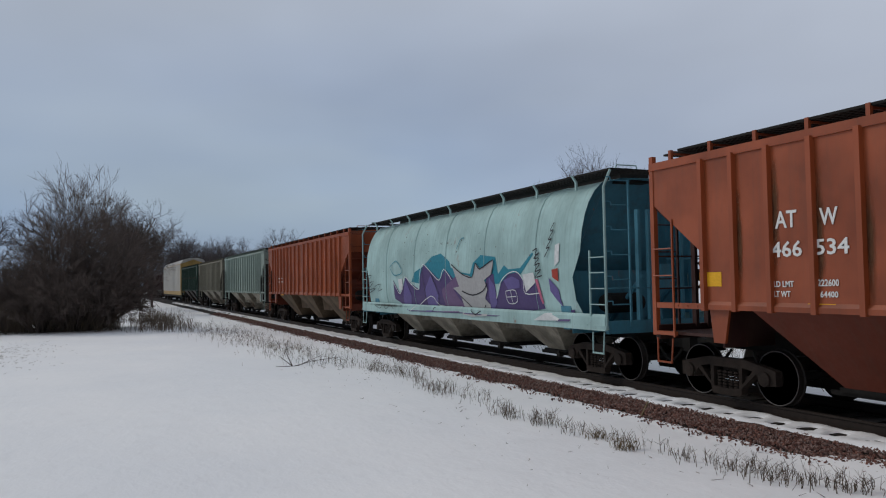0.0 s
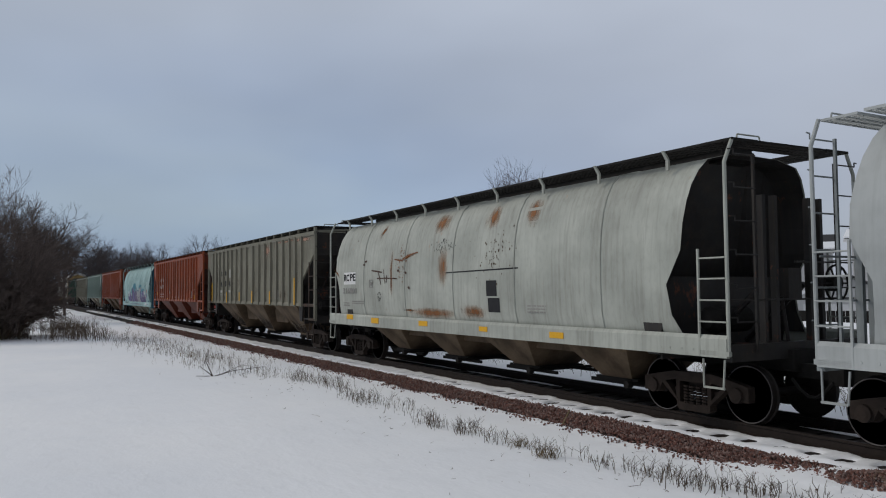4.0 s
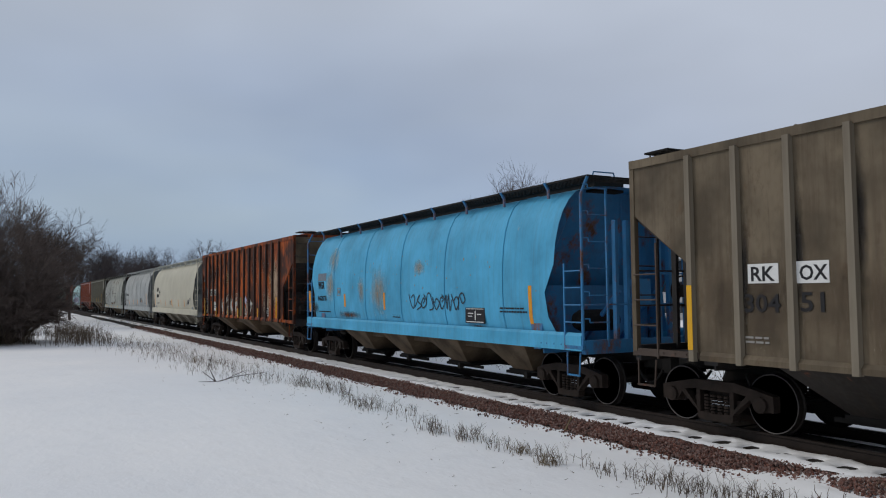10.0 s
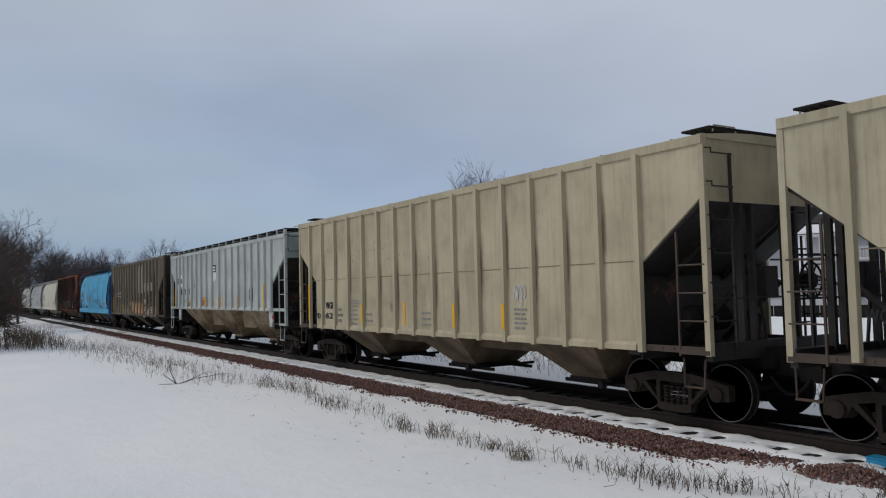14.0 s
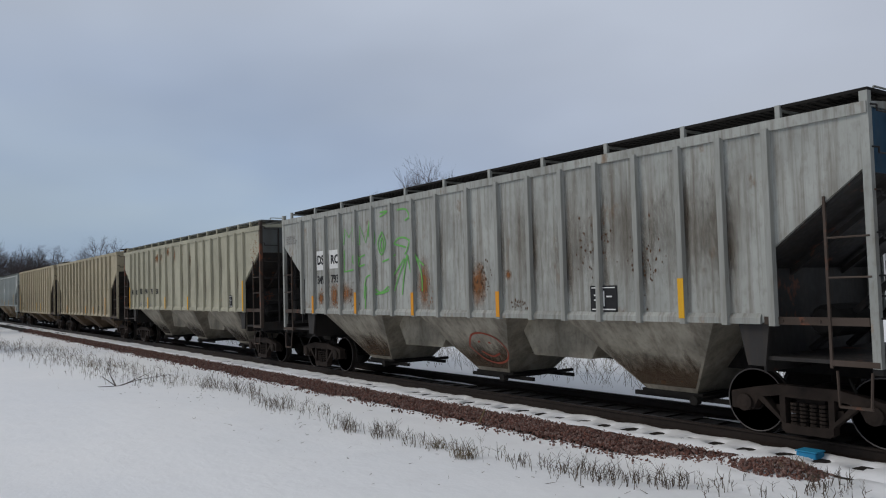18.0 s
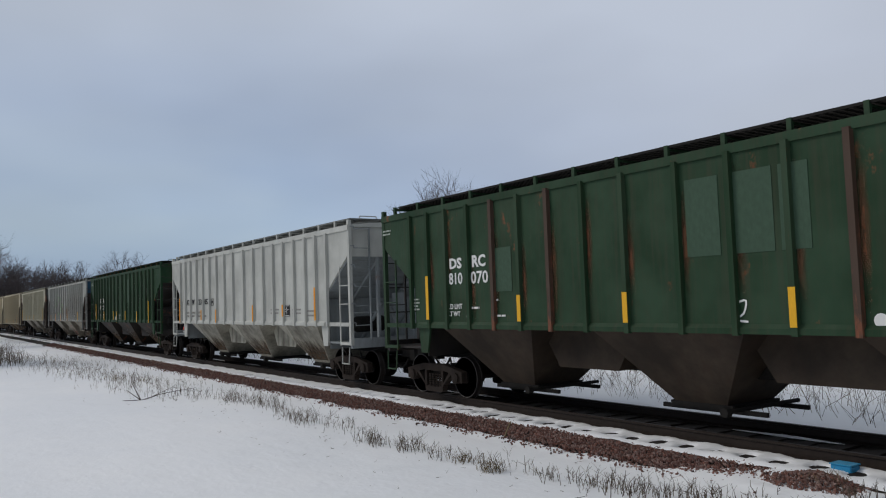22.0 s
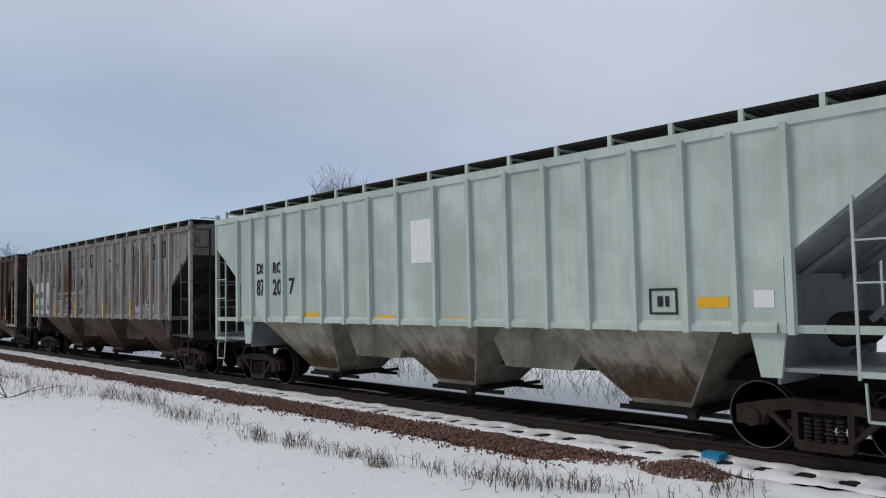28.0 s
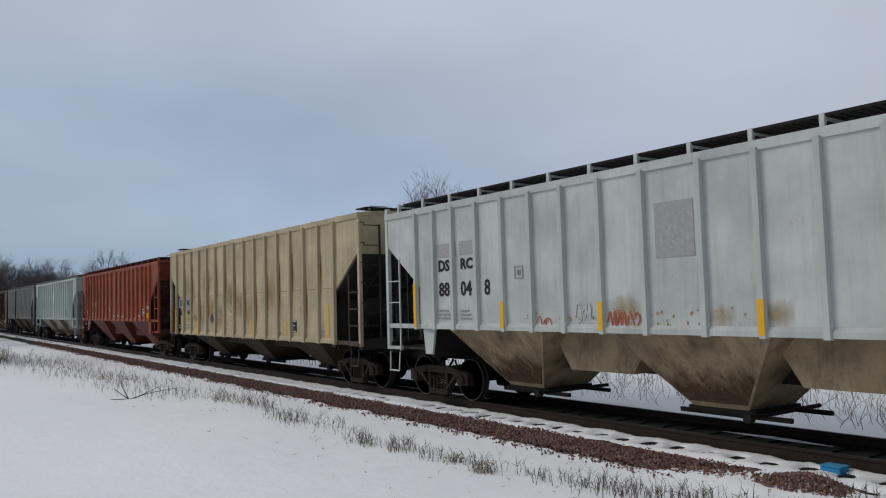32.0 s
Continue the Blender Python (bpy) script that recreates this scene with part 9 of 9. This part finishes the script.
rod(bm, (8.93, 11.45, -0.33), (9.45, 11.9, -0.16), 0.022, 6, 0.016)
tagged(part("wooden_stick", bm, STRAW), "pale weathered stick lying across the ballast", "stick")
bm = bmesh.new()
for a, b, r in (((5.4, 23.5, -0.35), (5.2, 23.6, 0.12), 0.02), ((5.4, 23.5, -0.34), (5.02, 23.55, -0.02), 0.016), ((5.4, 23.5, -0.34), (6.1, 23.9, -0.24), 0.018), ((5.75, 23.7, -0.28), (6.4, 23.8, -0.05), 0.01),
                ((5.2, 23.6, 0.1), (5.3, 23.65, 0.4), 0.009), ((5.4, 23.5, -0.33), (4.9, 23.5, -0.3), 0.013), ((6.1, 23.9, -0.24), (7.2, 24.3, -0.2), 0.01)):
    rod(bm, a, b, r, 5, r * 0.5)
tagged(part("fallen_branch", bm, BARK), "bare forked branch sticking out of the snow", "branch")


# ------------------------------------------------------------ dead weeds, shrubs and trees
class Twigs:
    """Collects thin three-sided tapered twigs into one mesh."""

    def __init__(self):
        self.v, self.f = [], []

    def add(self, a, b, ra, rb):
        d = (b - a)
        s = d.cross(Vector((0.3, 0.9, 0.2))).normalized()
        t = d.cross(s).normalized()
        k = len(self.v)
        for c, r in ((a, ra), (b, rb)):
            for q in (0, 2.094, 4.189):
                p = c + r * (s * math.cos(q) + t * math.sin(q))
                self.v.append((p.x, p.y, p.z))
        for i in range(3):
            j = (i + 1) % 3
            self.f.append((k + i, k + j, k + 3 + j, k + 3 + i))

    def mesh(self, name, mat):
        me = bpy.data.meshes.new(name)
        me.from_pydata(self.v, [], self.f)
        me.materials.append(mat)
        return me


def weeds(name, spots, mat, label, heights=(0.12, 0.34), lean=0.14, thick=0.0042, forks=4, seed=3):
    r = random.Random(seed)
    tw = Twigs()
    for x, y, s in spots:
        z = land(x, y) - 0.02
        h = r.uniform(*heights) * s
        a = Vector((x, y, z))
        b = a + Vector((r.gauss(0, lean) * h, r.gauss(0, lean) * h, h * 0.6))
        c = b + Vector((r.gauss(0, lean) * h, r.gauss(0, lean) * h, h * 0.4))
        w = thick * r.uniform(0.7, 1.6)
        tw.add(a, b, w, w * 0.8)
        tw.add(b, c, w * 0.8, w * 0.4)
        for i in range(r.randint(0, forks)):
            p = a.lerp(c, r.uniform(0.4, 0.8))
            tw.add(p, p + Vector((r.gauss(0, 0.25) * h, r.gauss(0, 0.25) * h, h * r.uniform(0.15, 0.4))), w * 0.6, w * 0.3)
    return tagged(new(name, tw.mesh(name, mat)), label, "weeds", kind="stuff")


r = random.Random(8)


def clump(x, y, n, sx, sy_, s=1.0):
    return [(r.gauss(x, sx), r.gauss(y, sy_), s * r.uniform(0.7, 1.15)) for _ in range(n)]


dark = clump(7.25, 21.0, 70, 0.15, 0.5, 1.15) + clump(7.5, 19.6, 80, 0.15, 0.5, 1.15) + clump(7.3, 17.4, 40, 0.15, 0.6) + clump(7.1, 16.3, 60, 0.16, 0.45, 1.1) + clump(7.3, 15.2, 30, 0.2, 0.5)
dark += clump(6.98, 12.9, 55, 0.12, 0.3, 1.1) + clump(7.12, 11.9, 50, 0.12, 0.3, 1.05) + clump(7.2, 11.0, 22, 0.15, 0.3) + clump(7.3, 9.7, 26, 0.15, 0.3) + clump(7.5, 8.6, 34, 0.12, 0.35, 0.8)
dark += clump(7.6, 7.7, 60, 0.14, 0.4, 0.85) + clump(7.75, 7.1, 60, 0.15, 0.3, 0.85) + clump(8.05, 6.5, 45, 0.16, 0.25, 0.85) + clump(8.3, 5.9, 25, 0.2, 0.3, 0.8) + clump(8.9, 4.9, 60, 0.25, 0.2, 0.8)
for i in range(900):
    y = r.uniform(22, 52)
    x = float(np.interp(y, [22, 30, 41, 52], [6.6, 6.4, 5.9, 4.6])) + r.gauss(0, 0.55 + 0.02 * (y - 22))
    dark.append((x, y, r.uniform(0.6, 1.3)))
weeds("dead_weeds", dark, WEED, "dark dead weed stems poking through the snow by the track")
straw = clump(7.27, 10.45, 60, 0.10, 0.10, 0.8) + clump(7.15, 9.6, 60, 0.09, 0.09, 0.9) + clump(7.1, 30, 30, 0.15, 0.3, 1.0) + clump(6.2, 31, 50, 0.2, 0.3, 1.0) + clump(9.4, 5.5, 30, 0.15, 0.2, 0.6)
for i in range(260):
    straw.append((r.gauss(6.4, 0.9), r.uniform(24, 50), r.uniform(0.5, 1.1)))
weeds("dry_grass", straw, STRAW, "straw-coloured dry grass tufts in the snow", (0.12, 0.3), 0.3, 0.003, 2, 5)
bits = []
for i in range(420):
    bits.append((r.gauss(7.0, 0.9) - 0.3 * r.random(), r.uniform(5, 30), r.uniform(0.5, 1.4)))
bits += [(r.gauss(-3.4, 1.0), r.gauss(33, 3.5), r.uniform(0.8, 2.0)) for _ in range(500)]
weeds("plant_litter", bits, WEED, "tiny broken stalks scattered on the snow", (0.015, 0.05), 1.2, 0.004, 1, 15)
back = []
for i in range(2600):
    y = r.uniform(-6, 48)
    back.append((r.uniform(14.3, 21.5), y, r.uniform(0.8, 2.3)))
weeds("far_bank_weeds", back, WEED, "dead weeds standing in the snow beyond the track", (0.15, 0.42), 0.22, 0.0042, 4, 6)
back = []
for i in range(1300):
    back.append((r.uniform(14.2, 20), r.uniform(-4, 40), r.uniform(0.8, 2.2)))
weeds("far_bank_grass", back, STRAW, "pale dry grass standing in the snow beyond the track", (0.15, 0.4), 0.3, 0.0042, 2, 9)


def grow(tw, a, d, length, rad, depth, rr, spread, up=0.12, fork=(3, 4), shrink=(0.55, 0.8), dome=None, thin=0.0065):
    """Recursive branching, kept inside a dome (half width, height) where one is given."""
    b = a + d * length
    if dome and (b.x * b.x + b.y * b.y) / dome[0] ** 2 + (b.z / dome[1]) ** 2 > rr.uniform(0.85, 1.1):
        length *= 0.4
        b = a + d * length
        depth = min(depth, 1)
        if (b.x * b.x + b.y * b.y) / dome[0] ** 2 + (b.z / dome[1]) ** 2 > 1.12:
            return
    tw.add(a, b, rad, rad * 0.62)
    if depth == 0:
        return
    for i in range(rr.randint(*fork)):
        t = rr.uniform(0.35, 1.0)
        n = (d + Vector((rr.gauss(0, spread), rr.gauss(0, spread), rr.gauss(0, spread) + up))).normalized()
        grow(tw, a.lerp(b, t), n, length * rr.uniform(*shrink), max(thin, rad * 0.55), depth - 1, rr, spread, up, fork, shrink, dome, thin)


def shrub(x, y, height, half_width, stems, seed, depth=4, fan=0.98):
    """Many straight limbs that fan out of one stool into a domed crown of fine twigs."""
    rr = random.Random(seed)
    ob = tagged(new("shrub"), "dense leafless shrub with a fan of fine twigs", "shrub", group="leafless shrubs at the field's edge")
    z = land(x, y) - 0.05
    ob.location = (x, y, z)
    tw, base = Twigs(), Twigs()
    dome = (half_width, height)
    for i in range(stems):
        a = rr.uniform(0, 6.283)
        tilt = fan * math.sqrt(rr.random())
        q = half_width * 0.28 * tilt / fan
        p = Vector((q * math.cos(a), q * math.sin(a), 0))
        lean = Vector((math.cos(a) * math.sin(tilt), math.sin(a) * math.sin(tilt), math.cos(tilt)))
        reach = 1.0 / math.sqrt((math.sin(tilt) / half_width) ** 2 + (math.cos(tilt) / height) ** 2)
        h = reach * rr.uniform(0.30, 0.46)
        base.add(p, p + lean * h * 0.45, 0.055, 0.04)
        grow(tw, p + lean * h * 0.45, lean, h * 0.55, 0.022, depth, rr, 0.34, 0.02, (3, 4), (0.5, 0.74), dome, 0.0065)
        grow(tw, p + lean * h * 0.2, (lean + Vector((rr.gauss(0, 0.3), rr.gauss(0, 0.3), 0.2))).normalized(), h * 0.5, 0.02, 3, rr, 0.32, 0.05, (3, 3), (0.5, 0.75), dome, 0.0075)
    link_mesh("trunk", base.mesh("trunk", None), SHRUBBARK, ob)
    link_mesh("crown", tw.mesh("crown", None), SHRUBBARK, ob)
    return ob


for x, y, h, w, s, seed in ((-1.3, 49.8, 15.0, 5.3, 320, 3), (-5.2, 52, 7.6, 4.2, 70, 2), (-10.0, 53, 6.8, 4.6, 56, 4), (-15.0, 54, 7.0, 5.0, 44, 8), (0.2, 64, 9.6, 3.2, 56, 9),
                            (-6.2, 48.5, 3.6, 2.6, 30, 12), (-2.8, 48.4, 4.4, 2.8, 34, 14)):
    shrub(x, y, h, w, s, seed)
r = random.Random(21)
brush = []
for i in range(3400):
    y = r.uniform(46.6 + 1.6 * r.random(), 53)
    brush.append((r.uniform(-15, 1.4 - 0.05 * (y - 44)), y, r.uniform(0.3, 1.2)))
for i in range(700):
    brush.append((r.gauss(3.4, 0.9), r.uniform(44, 62), r.uniform(0.2, 0.5)))
weeds("brush_undergrowth", brush, WEED, "dense brown dead brush under the shrubs", (0.7, 2.4), 0.12, 0.009, 4, 22)


def bare_tree(x, y, height, seed, far=False, label="leafless tree with a fine twiggy crown", depth=5, limbs=9):
    rr = random.Random(seed)
    ob = tagged(new("bare_tree"), label, "tree", group="leafless trees")
    ob.location = (x, y, land(x, y) - 0.1)
    trunk, crown = Twigs(), Twigs()
    rad = height * 0.017
    top = Vector((rr.gauss(0, 0.04) * height, rr.gauss(0, 0.04) * height, height * 0.55))
    trunk.add(Vector((0, 0, 0)), top * 0.5, rad, rad * 0.8)
    trunk.add(top * 0.5, top, rad * 0.8, rad * 0.45)
    for i in range(limbs):
        t = rr.uniform(0.4, 1.0)
        a = rr.uniform(0, 6.283)
        d = Vector((math.cos(a) * 0.75, math.sin(a) * 0.75, rr.uniform(0.6, 1.3))).normalized()
        grow(crown, top * t, d, height * rr.uniform(0.15, 0.24), rad * 0.42, depth - 1, rr, 0.42, 0.10, (2, 4), (0.6, 0.85))
    link_mesh("trunk", trunk.mesh("trunk", None), FARBARK if far else BARK, ob)
    link_mesh("crown", crown.mesh("crown", None), FARBARK if far else BARK, ob)
    return ob


tall = bare_tree(47.6, 64.4, 16.0, 31, False, "tall leafless tree standing beyond the track", 6)
bare_tree(44.0, 65.6, 14.0, 35, False, "leafless tree standing beyond the track", 6)
bare_tree(4.0, 86.0, 11.0, 36, False, "leafless tree beside the track beyond the shrubs", 6, 18)
bare_tree(5.8, 98.0, 10.5, 38, False, "leafless tree beside the track beyond the shrubs", 6, 18)
bare_tree(2.0, 76.0, 10.5, 37, False, "leafless tree beside the track beyond the shrubs", 6, 18)
far_a = bare_tree(36.0, 168.0, 14.0, 32, True)
far_b = bare_tree(26.0, 190.0, 11.0, 33, True)
far_c = bare_tree(14.0, 150.0, 14.0, 34, True)
r = random.Random(40)
for i in range(34):
    az = r.uniform(3.4, 11.0)
    d = r.uniform(190, 270)
    x, y = d * math.sin(radians(az)), d * math.cos(radians(az))
    copy_thing(r.choice((far_a, far_b, far_c)), Matrix.Translation((x, y, land(x, y) - 0.2)) @ pose(0, 0, 0, 0, 0, r.uniform(0, 360)))
for x, y in ((38.5, 170), (34.2, 166), (3.5, 118), (4.5, 128), (1.5, 100), (-4, 96), (-12, 110), (-22, 120), (18.5, 170), (22, 178), (14.8, 158), (16.2, 163)):
    copy_thing(far_c if x < 30 else far_a, Matrix.Translation((x, y, land(x, y) - 0.2)) @ pose(0, 0, 0, 0, 0, r.uniform(0, 360)))


# ------------------------------------------------------------ the apartment house and garages beyond the line
SIDING = plain("off_white_siding", (0.50, 0.50, 0.50), 0.7, 0, 0.08, 3, 0.05)
SHINGLE = plain("dark_grey_shingle", (0.05, 0.048, 0.05), 0.9, 0, 0.2, 6, 0.3)
GLASS, gn, gl, gb = shader("window_glass", 0.08)
gb.inputs["Base Color"].default_value = (0.03, 0.035, 0.045, 1)
WTRIM = plain("white_trim", (0.66, 0.66, 0.66), 0.6, 0, 0.06, 5, 0.03)


def window_bm(bm):
    block(bm, -0.62, 0.62, -0.05, 0.0, 0, 1.45)


def sash_bm(bm):
    for x in (-0.66, 0.0, 0.66):
        block(bm, x - 0.05, x + 0.05, -0.09, 0.0, -0.05, 1.5)
    block(bm, -0.7, 0.7, -0.09, 0.0, -0.08, 0.0)
    block(bm, -0.7, 0.7, -0.09, 0.0, 1.45, 1.53)


def house(name, label, m, w, d, base, eave, ridge, storeys, cols, balconies=()):
    h = tagged(new(name), label, "building")
    h.matrix_world = m
    bm = bmesh.new()
    block(bm, -w / 2, w / 2, 0, d, base, eave)
    part("wall", bm, SIDING, h)
    bm = bmesh.new()
    solid(bm, [(-0.7, eave - 0.02), (d + 0.7, eave - 0.02), (d / 2 + 0.4, ridge), (d / 2 - 0.4, ridge)], "x", -w / 2 - 0.6, w / 2 + 0.6)
    part("roof", bm, SHINGLE, h)
    bm = bmesh.new()
    block(bm, -w / 2 - 0.62, w / 2 + 0.62, -0.75, -0.6, eave - 0.28, eave + 0.02)
    part("gutter", bm, WTRIM, h)
    bm = bmesh.new()
    solid(bm, [(-0.72, eave + 0.10), (1.6, eave + 1.0), (1.6, eave + 1.16), (-0.72, eave + 0.26)], "x", -w / 2 - 0.6, w / 2 + 0.6)
    part("roof_snow", bm, SNOW, h, "snow lying along the eaves")
    for s in range(storeys):
        for x in cols:
            z = base + 0.9 + 2.9 * s
            f = link_mesh("window", shared("window_pane", window_bm), GLASS, h)
            f.location = (x, -0.01, z)
            link_mesh("window_frame", shared("window_sash", sash_bm), WTRIM, f)
    for x in balconies:
        for s in range(storeys):
            z = base + 0.25 + 2.9 * s
            bm = bmesh.new()
            block(bm, x - 2.2, x + 2.2, -1.8, 0, z - 0.2, z)
            b = part("balcony", bm, WTRIM, h)
            bm = bmesh.new()
            block(bm, x - 2.2, x + 2.2, -1.8, -1.72, z + 0.95, z + 1.05)
            for i in range(16):
                xx = x - 2.15 + 4.3 * i / 15
                block(bm, xx - 0.03, xx + 0.03, -1.79, -1.73, z, z + 0.95)
            part("railing", bm, WTRIM, b)
        for xx in (-2.2, 2.2):
            bm = bmesh.new()
            block(bm, x + xx - 0.12, x + xx + 0.12, -1.85, -1.6, base, eave)
            part("balcony_post", bm, WTRIM, h)
    return h


def facing(az, dist, turn=0.0):
    """A house whose front looks back at the line."""
    a = radians(az)
    return Matrix.Translation((dist * math.sin(a), dist * math.cos(a), 0)) @ pose(0, 0, 0, 0, 0, -az + turn)


house("apartment_house", "three-storey off-white apartment house with a dark snowy roof", facing(66.5, 88, 2), 30, 14, -1.6, 7.0, 9.6, 3, (-6.5, -4.2, -1.5, 1.2, 4.0, 6.6, 9.4, 12.0), (-11.2,))
house("apartment_wing", "off-white apartment wing with a dark snowy roof", facing(49.0, 112, -4), 26, 14, -1.6, 7.0, 9.4, 3, (-9, -6, -2.5, 1, 4.5, 8), ())
for az, dist, w in ((56.4, 66, 7.5), (60.5, 67, 7.0)):
    g = tagged(new("garage"), "low white garage with a gabled snowy roof", "garage", group="garages beyond the line")
    g.matrix_world = facing(az, dist)
    bm = bmesh.new()
    solid(bm, [(-w / 2, -1.2), (w / 2, -1.2), (w / 2, 1.3), (0, 3.0), (-w / 2, 1.3)], "y", 0, 8)
    part("wall", bm, SIDING, g)
    for s in (-1, 1):
        bm = bmesh.new()
        solid(bm, [(0, 3.02), (s * (w / 2 + 0.5), 1.08), (s * (w / 2 + 0.5), 1.3), (0, 3.24)], "y", -0.5, 8.4)
        part("roof", bm, SNOW if s < 0 else SHINGLE, g)
    bm = bmesh.new()
    block(bm, -w / 2 + 0.8, w / 2 - 0.8, -0.06, 0, -1.2, 0.9)
    part("garage_door", bm, WTRIM, g)
fence = tagged(new("board_fence"), "dark board fence across the yard beyond the line", "fence")
fence.matrix_world = facing(64, 60)
for i in range(40):
    o = link_mesh("board", shared("fence_board", lambda bm: block(bm, -0.28, 0.28, -0.03, 0.03, -1.2, 0.55)), STEEL_DARK, fence)
    o.location = (-12 + 0.6 * i, 0, 0)


# ------------------------------------------------------------ motion of the train
WAY = [-0.00, 6.13, 12.26, 18.37, 24.48, 30.58, 36.69, 42.80, 48.91, 55.03, 61.16, 67.29, 73.42, 79.55, 85.70, 91.84, 97.97, 104.10, 110.24, 116.45, 122.72, 129.00, 135.30, 141.60, 147.90, 154.21, 160.52, 166.84, 173.16, 179.49, 185.82, 192.16, 198.50, 204.84, 211.19, 217.54, 223.90, 230.26, 236.63, 243.00, 249.37, 255.76, 262.15, 268.54, 274.94, 281.33, 287.73, 294.12, 300.52, 306.93, 313.35, 319.76, 326.17, 332.57, 338.96, 345.35, 351.73, 358.11, 364.48, 370.85, 377.23, 383.62, 390.04, 396.48, 402.92]


def run(t):
    return float(np.interp(t, [0.5 * i for i in range(len(WAY))], WAY))


def axles():
    """Every axle turns with the train; the first of each place is keyed and the others share its keys."""
    protos = {}
    for t, y in AXLES:
        if y not in protos:
            ob = link_mesh("wheelset", shared("wheelset", wheelset_bm), WHEEL, t)
            walk(ob, [(i / 30, Matrix.Translation((0, y, WHEEL_R)) @ pose(0, 0, 0, -math.degrees(run(i / 30) / WHEEL_R))) for i in range(961)])
            protos[y] = ob
        else:
            ob = protos[y].copy()
            scene.collection.objects.link(ob)
            ob.parent = t


def car_rows(front, half):
    rows = []
    for i in range(33):
        y = front - half + run(i)
        rows.append((float(i), pose(TRACK_X + bend(y), y, 0, 0, 0, math.degrees(-math.atan(swing(y))))))
    return rows


def motions():
    axles()
    for car in HOPPERS:
        front = car["front"]
        for key in ("front", "ribs", "sill"):
            if key in car:
                del car[key]
        walk(car, car_rows(front, HALF * car.scale.y))
    walk(c_rack, car_rows(131.0, RACK_HALF))


motions()
